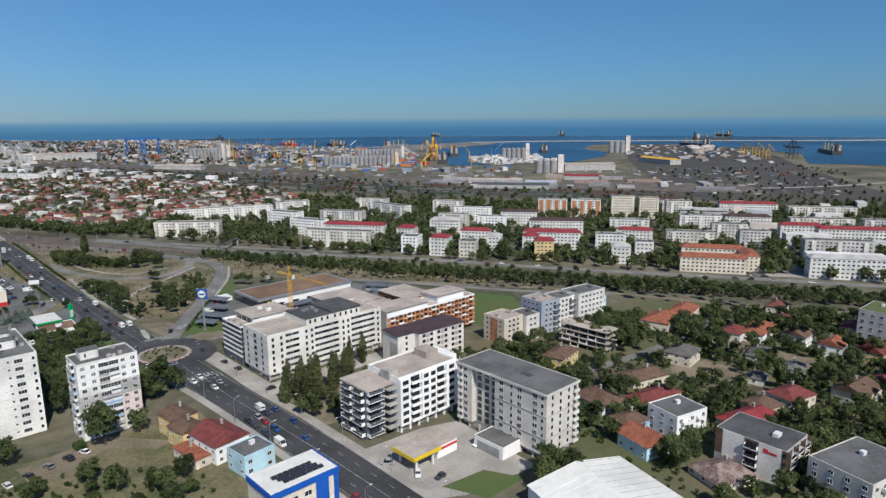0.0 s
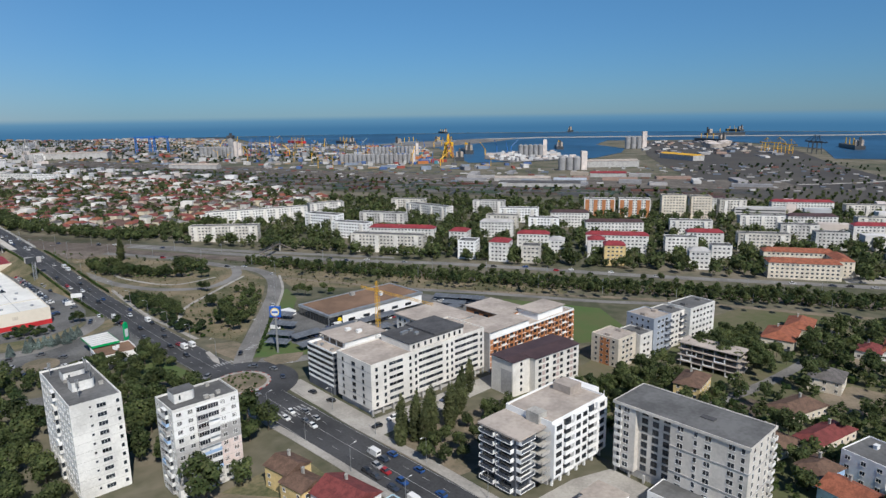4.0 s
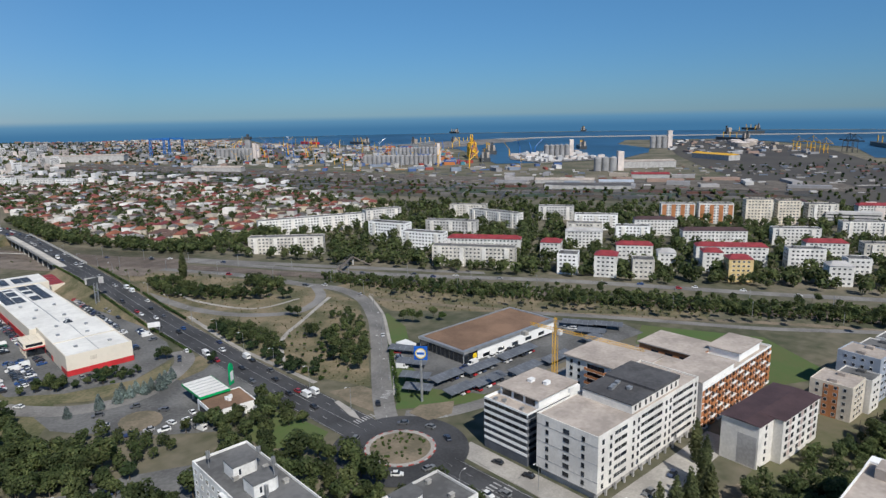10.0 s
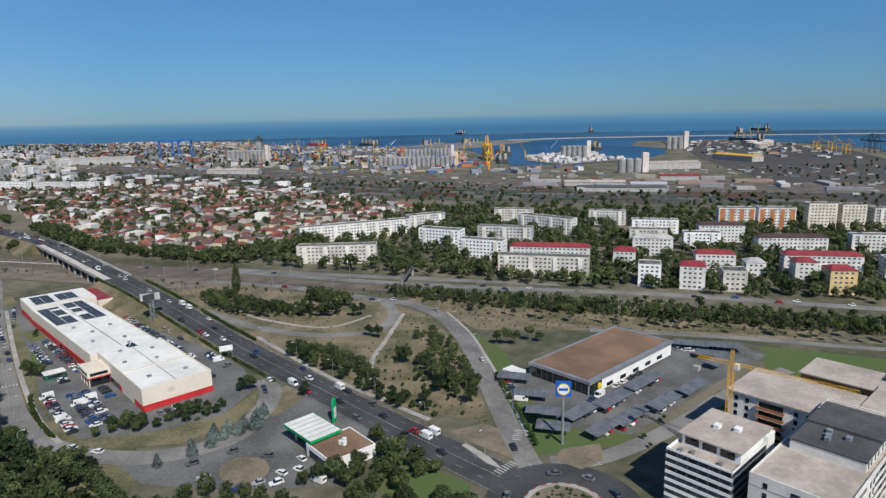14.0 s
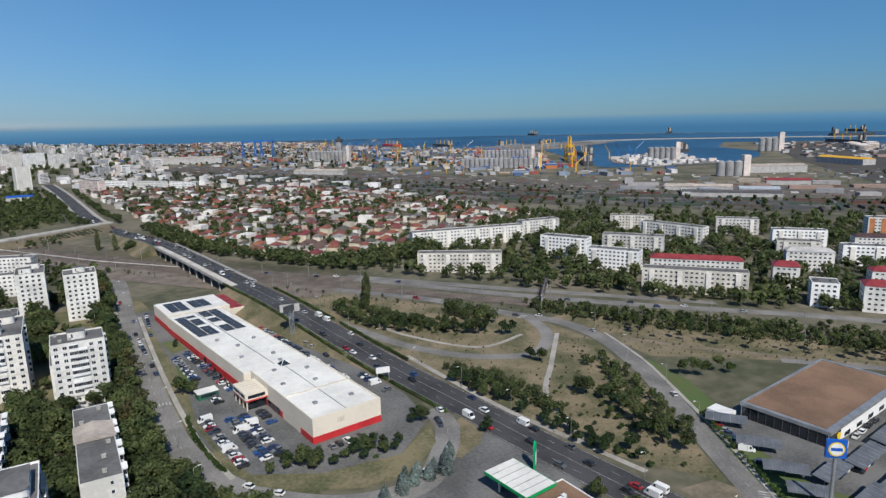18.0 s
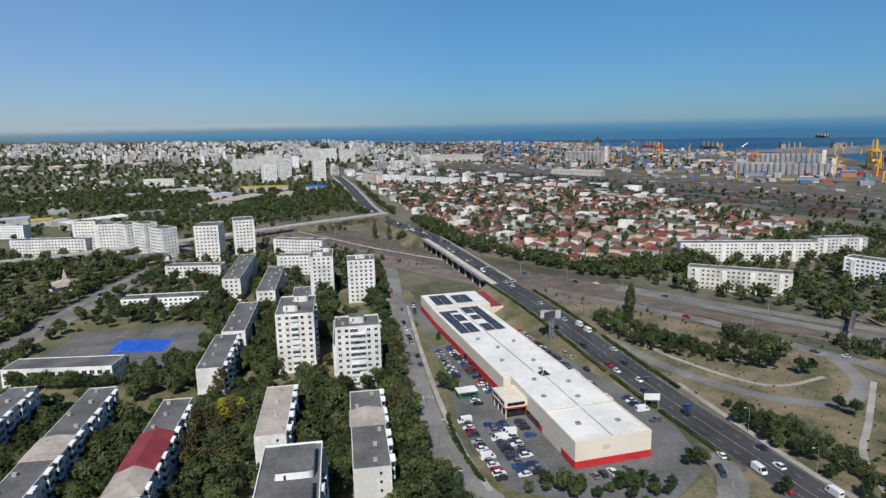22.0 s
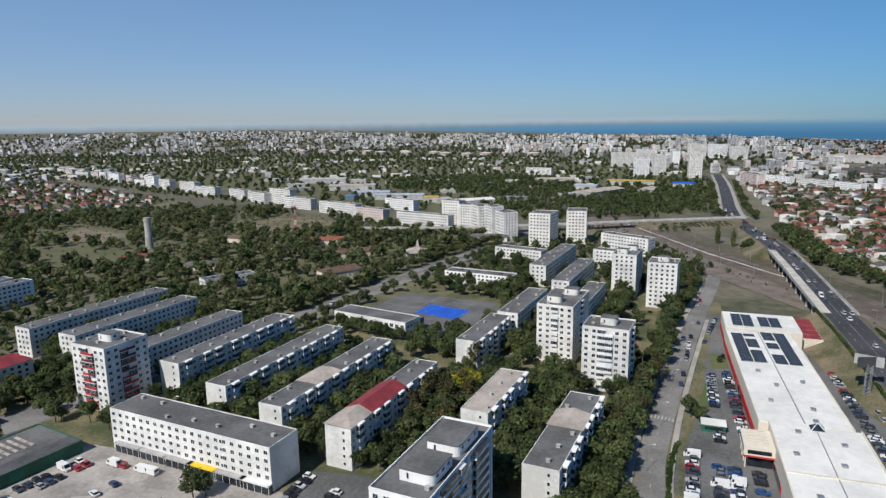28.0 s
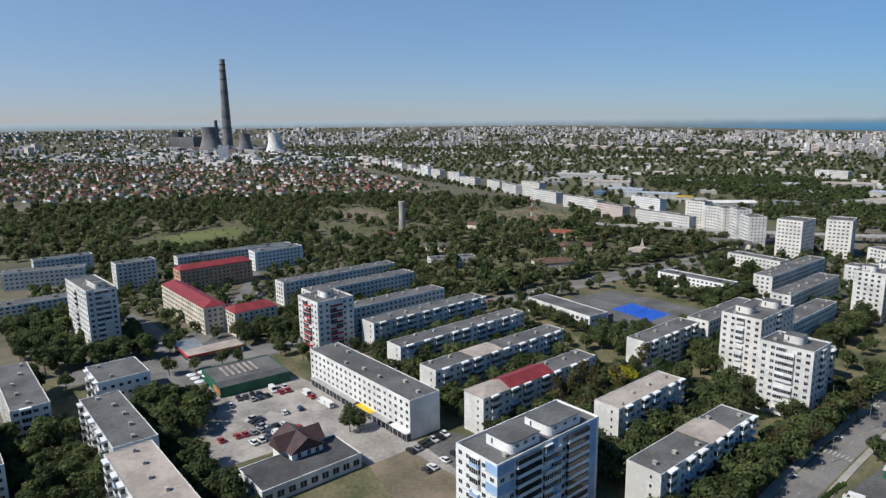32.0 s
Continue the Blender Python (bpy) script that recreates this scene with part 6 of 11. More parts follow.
for cx, cy, ang, w, d, h, look_ in [
    (236, 618, 139, 61, 11, 14.5, 0), (306, 693, 160, 104, 11, 14.5, 0), (385, 684, 165, 40, 11, 14.5, 0), (328, 598, 110, 38, 12, 17, "w"), (326, 549, 112, 38, 11, 14.5, "w"), (311, 476, 123, 62, 11, 14.5, 0),
    (382, 574, 120, 48, 11, 14.5, 0), (340, 493, 125, 58, 11, 14.5, "r"), (450, 582, 95, 60, 11, 14.5, 0), (362, 444, 120, 15, 15, 15, "r"), (340, 412, 120, 14, 14, 14, "w"), (351, 388, 118, 15, 15, 15, "r"),
    (362, 366, 125, 14, 13, 13, 0), (393, 366, 125, 12, 12, 13, "g"), (411, 341, 125, 13, 13, 14, "r"), (398, 316, 128, 15, 14, 15, "y"), (449, 475, 122, 30, 11, 14.5, 0), (496, 495, 125, 40, 11, 14.5, "w"),
    (463, 436, 125, 28, 11, 14.5, "w"), (487, 376, 130, 50, 11, 14.5, "m"), (507, 440, 128, 37, 11, 14.5, "m"), (401, 397, 125, 26, 11, 13, "r"), (435, 338, 125, 48, 11, 14.5, "r"),
    (581, 458, 126, 32, 13, 19, "o"), (601, 429, 126, 32, 13, 19.5, "o"), (622, 397, 126, 24, 14, 24, "c"), (638, 374, 126, 20, 14, 23, "c"), (656, 348, 126, 26, 14, 20, 0), (491, 126, 124, 50, 11, 14.5, "g"), (556, 152, 122, 48, 11, 14.5, 0), (621, 160, 124, 56, 11, 14.5, "r"),
    (492, 292, 124, 28, 11, 14.5, "r"), (459, 295, 126, 24, 11, 14.5, 0), (609, 295, 126, 39, 11, 14, 0), (518, 255, 124, 38, 11, 14, 0), (636, 259, 126, 42, 11, 14, "m"), (668, 200, 124, 55, 11, 14, 0), (559, 217, 124, 24, 11, 14, 0),
    (616, 200, 124, 34, 11, 14, "r"), (730, 304, 124, 60, 11, 14, "r"), (752, 230, 124, 66, 11, 14, 0), (428, 264, 124, 14, 12, 13, "g"), (456, 261, 124, 14, 12, 13, 0),
    (700, 150, 124, 50, 11, 14, 0), (590, 90, 124, 50, 11, 14, "r"), (640, 60, 124, 50, 11, 14, 0), (560, 60, 124, 44, 11, 14, 0), (700, 60, 124, 46, 11, 14, 0),
    (420, 455, 124, 30, 11, 14, "g"), (540, 330, 124, 36, 11, 14, 0), (580, 250, 124, 30, 11, 14, 0), (700, 400, 124, 40, 11, 14, "m"), (470, 640, 124, 40, 11, 14, 0), (520, 560, 124, 36, 11, 14, 0),
]:
    wall, roof, red, lab = {0: (None, None, False, "white slab of flats with rows of windows"), "w": (CLEAN, None, False, "bright white slab of flats"), "r": (PANEL, None, True, "white flats with a red pitched roof"), "g": (PANEL, GREYWALL, GREYWALL, "white flats with a grey pitched roof"),
                            "m": (PANEL, None, MAROON, "white flats with a maroon roof"), "y": (YELLOWWALL, None, True, "yellow flats with a red roof"), "o": (PANEL, None, False, "tall white slab with terracotta upright strips"), "c": (CREAM, None, False, "tall cream tower flats")}[look_]
    b = slab(cx, cy, ang, w, d, h, wall, roof, red, lab)
    if look_ == "o":
        for x in spread(w, 4, 3):
            for y in (-d / 2 - 0.1, d / 2 + 0.1):
                part("painted_strip", cached("pstrip", lambda: Bits().box(-2, 2, -0.1, 0.1, 0, 18.2).mesh("painted_strip", ORANGE)), b, pose(x, y, 0.5), "terracotta painted upright strip")
    if look_ in (0, "w") and w > 25:
        for x in spread(w, max(2, int(w / 13)), 6):
            for y in (-d / 2 - 0.5, d / 2 + 0.5):
                part("stair_bay", cached(("sbay", h), lambda: Bits().box(-1.5, 1.5, -0.5, 0.5, 0, h - 0.6).mesh("stair_bay", OFFWHITE)), b, pose(x, y, 0), "projecting pale bay")
slab(448, 200, 122, 44, 14, 11.0, CREAM, None, ORANGETILE, "cream school wing with an orange tiled roof", "orange-roofed school")
slab(478, 214, 122, 46, 12, 11.5, CREAM, None, ORANGETILE, "cream school wing with an orange tiled roof", "orange-roofed school")
slab(476, 186, 32, 26, 11, 11.2, CREAM, None, ORANGETILE, "short school wing with an orange tiled roof", "orange-roofed school")
rrow = random.Random(5)
far_row, at = [], 0.0
while at < 1000:
    w = rrow.choice((30, 38, 46, 54))
    far_row.append((-530 - at * 0.9 + rrow.uniform(-6, 6), 1078 + at * 0.42 + rrow.uniform(-12, 12), 156 + rrow.uniform(-6, 6), w, 12, rrow.choice((11.5, 14.5, 14.5, 14.5, 17.5, 21)), rrow.choice((0, 0, "w", "p", "c"))))
    at += w + rrow.choice((6, 10, 26))
for cx, cy, ang, w, d, h, look_ in [
    (-224, 957, 168, 22, 14, 27, "c"), (-203, 950, 168, 19, 16, 24, 0), (-182, 921, 130, 19, 15, 27, "c"), (-164, 904, 130, 18, 13, 29, 0), (-147, 887, 130, 20, 15, 26, 0), (-106, 862, 172, 20, 24, 30, "c"), (-79, 885, 5, 18, 24, 30, "c"), (-250, 935, 165, 69, 11, 14.5, 0), (-327, 964, 160, 46, 11, 14.5, "p"), (-391, 1004, 160, 68, 11, 14.5, 0),
    (-474, 1042, 160, 62, 11, 14.5, 0), (-112, 795, 165, 42, 12, 9, 0), (-121, 706, 172, 50, 12, 8, "w"), (-31, 846, 150, 46, 11, 14.5, 0), (-34, 776, 165, 34, 11, 14.5, 0),
    (-430, 545, 81, 92, 11, 11, 0), (-462, 418, 68, 50, 11, 12, 0), (-407, 458, 84, 26, 12, 19, 0), (-500, 440, 84, 40, 11, 12, 0),
    (-291, 652, 59, 36, 11, 7, 0), (-393, 560, 84, 40, 11, 14.5, "w"), (-390, 392, 84, 40, 12, 8, 0), (-265, 1672, 165, 60, 14, 14, 0), 
    (-330, 1060, 160, 50, 11, 14, "w"), (-54, 1640, 20, 26, 18, 38, "w"), (-22, 1700, 20, 24, 18, 40, 0), (46, 1640, 10, 24, 18, 42, "c"), (-110, 1960, 20, 60, 16, 34, "c"), (-60, 2060, 20, 50, 16, 38, "c"), (10, 2000, 100, 40, 16, 36, "w"), (70, 2280, 20, 46, 18, 44, "c"), (130, 2360, 20, 50, 18, 40, "w"), (180, 2280, 20, 46, 18, 38, 0),
    (130, 1467, 108, 62, 13, 22, "p"), (178, 1510, 125, 50, 12, 15, "w"), (218, 1446, 125, 60, 12, 15, 0), (256, 1390, 125, 44, 12, 15, "w"), (150, 1570, 110, 40, 12, 18, 0),
] + far_row:
    wall, lab = {0: (PANEL, "white slab of flats beside the boulevard"), "w": (CLEAN, "bright white long building"), "c": (OFFWHITE, "pale white tower flats"), "p": (PINKISH, "pink and white slab of flats")}[look_]
    slab(cx, cy, ang, w, d, h, wall, label=lab, group="slabs of flats beyond the estate")

for cx, cy, ang, w, d, h, wall, roof, lab in ((231.6, 207, -2, 13.6, 14, 13.2, BEIGE, PALEROOF, "beige five-storey flats with a brown end strip"), (243, 203, -4, 9.4, 12, 12.6, OFFWHITE, BITUMEN, "white five-storey flats beside beige ones"), (257.3, 204.5, -6, 13.4, 15, 17.2, SLATEBLUE, PALEROOF, "blue-grey flats with dark balconies"),
                                              (270, 202.5, -6, 12, 12, 16.6, OFFWHITE, BITUMEN, "white flats with dark balcony columns"), (286, 198, -6, 21, 13, 17.6, PANEL, BITUMEN, "pale grey flats with a dark flat roof")):
    b = slab(cx, cy, ang, w, d, h, wall, roof, False, lab, "new flats by the meadow")
    if wall is BEIGE:
        part("brown_strip", Bits().box(-6.86, -6.8, -2.5, 2.5, 0, 12.8).mesh("brown_strip", ORANGE), b, label="brown cladding strip")
    if wall in (SLATEBLUE, OFFWHITE) and h > 15:
        for s_ in range(5):
            part("balcony", balcony_mesh(4.0, 1.3, 2.6, DARKWALL, False, GREYWALL), b, pose(4, -d / 2, 1.6 + s_ * 3.1))
cf = site("unfinished_frame", "bare concrete frame of an unfinished building", "building shell", 253.7, 171.6, 3, 10, 26)
for s in range(4):
    z = 2.75 * s
    part("floor_slab", cached("fs", lambda: Bits().box(-5.4, 5.4, -13.2, 13.2, 0, 0.35).mesh("floor_slab", PALEROOF)), cf, pose(0, 0, z + 2.4))
    for x in (-4.6, 0, 4.6):
        for y in (-12, -7.2, -2.4, 2.4, 7.2, 12):
            part("column", cached("cc", lambda: Bits().box(-0.22, 0.22, -0.22, 0.22, 0, 2.4).mesh("column", CONCRETE)), cf, pose(x, y, z))
    part("back_wall", cached("bw", lambda: Bits().box(0.6, 0.8, -12, 12, 0, 2.38).mesh("back_wall", GREYWALL)), cf, pose(0, 0, z))
    for y in ((-9.6, 4.8), (0, 9.6), (-4.8, 7.2))[s % 3] if s < 3 else ():
        part("white_lining", cached("wl", lambda: Bits().box(-5.2, -4.9, -2.2, 2.2, 0.05, 0.5).box(-5.2, -4.9, -2.2, -1.9, 0.5, 2.38).box(-5.2, -4.9, 1.9, 2.2, 0.5, 2.38).mesh("white_lining", CLEAN)), cf, pose(0, y, z), "white framed bay of the shell")

# ---- supermarket ----
SHOPCREAM = material("smooth_cream_cladding", (0.66, 0.60, 0.50), 0.7, 0.04, 0.05, 0.6)
sm = site("supermarket", "long low supermarket with cream walls, red base and white roof", "supermarket", 47, 552, 0, 30, 194)
part("front_hall", Bits().box(-11, 16.7, -96, -38, 0, 8.9).mesh("front_hall", SHOPCREAM), sm)
part("front_roof", Bits().box(-10.6, 16.3, -95.6, -38.4, 8.9, 9.0).mesh("front_roof", WHITEROOF), sm)
part("front_parapet", Bits().box(-11, 16.7, -96, -95.6, 8.9, 9.5).box(-11, -10.6, -95.6, -38, 8.9, 9.5).box(16.3, 16.7, -95.6, -38, 8.9, 9.5).mesh("front_parapet", SHOPCREAM), sm)
for q in ((-11.1, 16.8, -96.15, -96), (-11.15, -11, -95.9, -86), (-11.15, -11, -70, -50), (16.7, 16.85, -95.9, -90)):
    part("red_base", Bits().box(*q, 0, 2.6).mesh("red_base", REDCLAD), sm, label="red cladding along the base")
part("emblem", Bits().box(-1.4, 1.4, -96.06, -96, 5.4, 7.2).mesh("emblem", BEIGE), sm, label="faded square emblem")
for x in (2.9,):
    part("roof_joint", Bits().box(x - 0.15, x + 0.15, -95, -39, 9.0, 9.12).mesh("roof_joint", STEEL), sm)
part("roof_step", Bits().box(-10.4, 16.2, -72, -71.4, 9.0, 9.25).mesh("roof_step", CREAM), sm)
mid = pose(-1.2, 14, 0, 0, 0, 1.8)
part("long_hall", Bits().box(-14.5, 14.5, -52, 52, 0, 8.6).mesh("long_hall", SHOPCREAM), sm, mid)
part("long_roof", Bits().box(-14.2, 14.2, -51.7, 51.7, 8.6, 8.8).mesh("long_roof", WHITEROOF), sm, mid)
part("long_parapet", Bits().box(-14.5, -14.2, -52, 52, 8.6, 9.2).box(14.2, 14.5, -52, 52, 8.6, 9.2).mesh("long_parapet", SHOPCREAM), sm, mid)
part("red_base", Bits().box(-14.7, -14.5, -50, 52, 0, 3.4).mesh("red_base", REDCLAD), sm, mid, label="red cladding along the base")
part("ridge_joint", Bits().box(-0.2, 0.2, -50, 51, 8.8, 8.95).mesh("ridge_joint", STEEL), sm, mid)
part("rear_hall", Bits().box(-17, 17, 67, 96, 0, 9.2).mesh("rear_hall", SHOPCREAM), sm)
part("rear_roof", Bits().box(-16.6, 16.6, 67.4, 95.6, 9.2, 9.35).mesh("rear_roof", WHITEROOF), sm)
part("red_base", Bits().box(-17.2, -17, 67, 96, 0, 3.4).mesh("red_base", REDCLAD), sm, label="red cladding along the base")
part("annex", Bits().box(17.5, 27, 72, 108, 0, 5).mesh("annex", CREAM), sm, label="low rear store")
for k in range(5):
    part("annex_roof", cached("annr", lambda: Bits().box(-4.4, 4.4, -2.8, 2.8, 0, 0.4).mesh("annex_roof", REDROOF)), sm, pose(22.2, 76 + 7 * k, 5), "red metal roof panel")
for i, x in enumerate((-10.2, -4.9, 3.2, 8.6)):
    for j in range(11):
        if (i, j) not in ((0, 10), (1, 4), (1, 8), (2, 3), (2, 4), (2, 7), (1, 10)):
            part("solar_module", cached("solr", lambda: Bits().box(-2.4, 2.4, -1.85, 1.85, 0.1, 0.3).box(-2.46, 2.46, -1.92, -1.85, 0.1, 0.32, 1).box(-0.03, 0.03, -1.85, 1.85, 0.3, 0.32, 1).box(-2.4, 2.4, -0.03, 0.03, 0.3, 0.315, 1).mesh("solar_module", [SOLAR, STEEL])), sm, mid @ pose(x, 9 + j * 3.9, 8.8), "dark solar panel array")
for x in (-11, -6, 1.5, 6.5):
    for j in range(5 if x < 0 else 4):
        part("solar_module", cached("solq", lambda: Bits().box(-2.3, 2.3, -1.95, 1.95, 0.1, 0.3).box(-2.36, 2.36, -2.02, -1.95, 0.1, 0.32, 1).box(-0.03, 0.03, -1.95, 1.95, 0.3, 0.32, 1).mesh("solar_module", [SOLAR, STEEL])), sm, pose(x, 73 + j * 4.1 + (1.5 if x > 0 else 0), 9.35), "dark solar panel array")
for x, y in ((-6, -60), (6, -64), (9, -50), (-4, -84), (10, -86), (-3, -44), (-8, -20), (5, -24), (-4, -4), (6, 2), (-9, 10), (4, -34)):
    part("roof_vent", cached("svent", lambda: Bits().box(-0.7, 0.7, -0.7, 0.7, 0, 0.6).box(-0.85, 0.85, -0.85, 0.85, 0.6, 0.72).mesh("roof_vent", STEEL)), sm, pose(x, y, 9.0))
part("skylight", Bits().add([(-2.2, -2.2, 0), (2.2, -2.2, 0), (2.2, 2.2, 0), (-2.2, 2.2, 0), (0, 0, 1.9)], [(0, 1, 4), (1, 2, 4), (2, 3, 4), (3, 0, 4)]).mesh("skylight", GLASS), sm, pose(3.5, -39, 9.0), "glass pyramid skylight")
part("skylight_frame", Bits().bar((-2.2, -2.2, 0), (0, 0, 1.95), 0.12).bar((2.2, -2.2, 0), (0, 0, 1.95), 0.12).bar((2.2, 2.2, 0), (0, 0, 1.95), 0.12).bar((-2.2, 2.2, 0), (0, 0, 1.95), 0.12).mesh("skylight_frame", PVC), sm, pose(3.5, -39, 9.0))
en = part("entrance", Bits().box(-20, -11, -56, -42, 4.0, 7.2).mesh("entrance", SHOPCREAM), sm, label="projecting entrance canopy block")
# the shade inside the upper opening is a dark strip laid on the wall
part("upper_opening", Bits().box(-20.06, -20.0, -55, -43, 5.2, 6.5).box(-19, -12, -56.06, -56.0, 5.2, 6.5).mesh("upper_opening", GLASS), en, label="dark glass strip standing in for a shaded upper opening")
part("balustrade", Bits().box(-20.14, -20.06, -55.4, -42.6, 4.6, 5.3).mesh("balustrade", PVC), en, label="white balustrade")
part("entrance_glass", Bits().box(-18.5, -11, -54.5, -43.5, 0, 4.0).mesh("entrance_glass", GLASS), en)
part("entrance_band", Bits().box(-20.1, -20, -56, -42, 4.1, 4.6).box(-20, -11, -56.1, -56, 4.1, 4.6).mesh("entrance_band", REDCLAD), en)
for k in range(4):
    part("entrance_column", cached("ecol", lambda: Bits().tube(0, 0, 0, 4.0, 0.25, n=8).mesh("entrance_column", CREAM)), en, pose(-19.4, -55.4 + k * 4.2, 0))
for k in range(6):
    part("roof_rib", cached("erib", lambda: Bits().box(-3, 3, -0.12, 0.12, 7.2, 7.4).mesh("roof_rib", BEIGE)), en, pose(-15.5, -54 + k * 2.2, 0))
for y in (-66, -62, -58, -36, -30, -24, -16, -8, 0, 8):
    part("shop_window", cached("swin", lambda: Bits().box(-0.12, 0, -1.8, 1.8, 0.4, 3.0).mesh("shop_window", GLASS)), sm, pose(-11.1 if y < -40 else -15.7 + (14 - y) * -0.031 - 1.2 + 1.15, y, 0))

# ---- food market with carports ----
fm = site("food_market", "low food market with a brown flat roof and glass front", "supermarket", 199.5, 355, 0, 65, 30)
part("wall", box_mesh(65, 30, 6.2, CLEAN), fm)
part("roof", Bits().box(-31.4, 31.6, -13.4, 14.4, 6.2, 6.5).mesh("roof", BROWNROOF), fm)
part("eave", Bits().box(-33, 33, -15.6, -13.4, 5.6, 6.8).box(-33, -31.4, -13.4, 15.4, 5.6, 6.8).box(31.6, 33, -13.4, 15.4, 5.6, 6.8).box(-31.4, 31.6, 14.4, 15.4, 5.6, 6.8).mesh("eave", STEEL), fm, label="grey metal eaves")
part("glass_front", Bits().box(-32.7, -32.5, -14.6, 14.6, 0.3, 5.4).box(-32.5, -24, -15.15, -15.0, 0.3, 5.4).mesh("glass_front", GLASS), fm)
for y in spread(29, 11, 0.2):
    part("mullion", cached("mullf", lambda: Bits().box(-0.2, 0, -0.08, 0.08, 0, 5.4).mesh("mullion", DARKSTEEL)), fm, pose(-32.7, y, 0))
for x in (-18, -8, 2, 12, 22):
    part("wall_panel", cached("wpan", lambda: Bits().box(-2.2, 2.2, -0.1, 0, 1.0, 2.6).mesh("wall_panel", GLASS)), fm, pose(x, -15, 0))
part("round_badge", Bits().tube(0, 0, 0, 0.25, 1.3, n=20).mesh("round_badge", YELLOWCLAD), fm, pose(-26, -15.3, 3.4, 90), "yellow round badge")
part("trolley_shed", Bits().box(-40, -34, 16, 24, 0, 3.4).mesh("trolley_shed", PVC), fm, label="small white side building")
cp_pole = cached("cpp", lambda: Bits().tube(0, 0, 0, 2.6, 0.12, n=6).mesh("post", STEEL))


def carport(x, y, ang, w, d, n):
    c = thing("carport", "steel carport roofed with grey solar panels", "carport", pose(x, y, 0.08, 0, 0, ang), "carports of the food market")
    part("canopy", cached(("cpc", w, d), lambda: Bits().add([(-w / 2, -d / 2, 2.5), (w / 2, -d / 2, 2.5), (w / 2, d / 2, 3.2), (-w / 2, d / 2, 3.2), (-w / 2, -d / 2, 2.62), (w / 2, -d / 2, 2.62), (w / 2, d / 2, 3.32), (-w / 2, d / 2, 3.32)],
                                                          [(4, 5, 6, 7), (3, 2, 1, 0), (0, 1, 5, 4), (1, 2, 6, 5), (2, 3, 7, 6), (3, 0, 4, 7)], 0).mesh("canopy", material("solar_canopy", (0.13, 0.14, 0.155), 0.35, 0.12, 0.3, 2.0))), c, label="sloping grey solar canopy")
    k = int(w / 2.4)
    seam = cached(("cps", w, d), lambda: Bits().bar((0, -d / 2, 2.64), (0, d / 2, 3.34), 0.05).mesh("seam", STEEL))
    for i in range(1, k):
        part("seam", seam, c, pose(-w / 2 + i * w / k, 0, 0))
    for i in range(n):
        part("post", cp_pole, c, pose(-w / 2 + (i + 0.5) * w / n, 0, 0))
    return c


for x, y, a, w in ((158, 372, -60, 14), (150, 356, -58, 14), (141, 343, -58, 13), (134, 333, -58, 12), (150, 333, 0, 16), (145, 320, 0, 14), (168, 330, 0, 20), (192, 330, 0, 24), (160, 318, 0, 18), (180, 315, 0, 18), (200, 313, 0, 18), (246, 335, -62, 16), (254, 322, -62, 16), (240, 322, -62, 14), (232, 316, 0, 12)):
    carport(x, y, a, w, 5.6, 3)
sg = thing("market_sign", "tall steel pole with a blue square shop sign", "sign", pose(130, 326, 0))
part("pole", Bits().tube(0, 0, 0, 18, 0.55, 0.45, 10).mesh("pole", STEEL), sg)
part("sign_box", Bits().box(-2.6, 2.6, -0.5, 0.5, 17.6, 22.8).mesh("sign_box", DEEPBLUE), sg, pose(0, 0, 0, 0, 0, -48))
for s in (0, 180):
    m = pose(0, 0, 20.2, 0, 0, -48 + s) @ pose(0, -0.5, 0, 90)
    part("emblem", Bits().tube(0, 0, 0, 0.06, 2.1, n=24).mesh("emblem", YELLOWCLAD), sg, m, "yellow round emblem")
    part("emblem_ring", Bits().tube(0, 0, 0.06, 0.1, 1.75, n=24).mesh("emblem_ring", PVC), sg, m, "white disc in the emblem")
    part("emblem_bar", Bits().box(-1.5, 1.5, -0.45, 0.45, 0.1, 0.14).mesh("emblem_bar", DEEPBLUE), sg, m, "blue bar across the emblem")

# tower crane on the building site
cr = thing("tower_crane", "yellow lattice tower crane between the flats", "crane", pose(157, 282, 0))


def lattice(a, b, half, n, r, mat, name):
    a, b = Vector(a), Vector(b)
    d = (b - a).normalized()
    u = Vector((1, 0, 0)) if abs(d.x) < 0.5 else Vector((0, 0, 1))
    u = (u - d * u.dot(d)).normalized()
    w = d.cross(u)
    B = Bits()
    cs = [u * half + w * half, u * half - w * half, u * -half - w * half, u * -half + w * half]
    for c in cs:
        B.bar(a + c, b + c, r)
    for i in range(n):
        p, q = a + (b - a) * (i / n), a + (b - a) * ((i + 1) / n)
        for j in range(4):
            B.bar(p + cs[j], q + cs[(j + 1) % 4], r * 0.6, 3)
    return B.mesh(name, mat)


part("mast", lattice((0, 0, 0), (0, 0, 33), 0.7, 22, 0.1, CRANE_YELLOW, "mast"), cr)
part("jib", lattice((0, 0, 33.6), tuple(Vector((0, 0, 33.6)) + Vector((0.09, -0.996, 0)) * 34), 0.4, 20, 0.05, CRANE_YELLOW, "jib"), cr)
part("counter_jib", lattice((0, 0, 33.6), (-1, 10.5, 33.6), 0.4, 8, 0.06, CRANE_YELLOW, "counter_jib"), cr)
part("apex", lattice((0, 0, 33), (0, 0, 38), 0.4, 4, 0.07, CRANE_YELLOW, "apex"), cr)
part("counterweight", Bits().box(-9.4, -7.4, 6.2, 8.2, 31.8, 33.2).mesh("counterweight", CONCRETE), cr)
part("cab", Bits().box(0.5, 1.9, -1.8, -0.5, 31.5, 33.3).mesh("cab", PVC), cr)

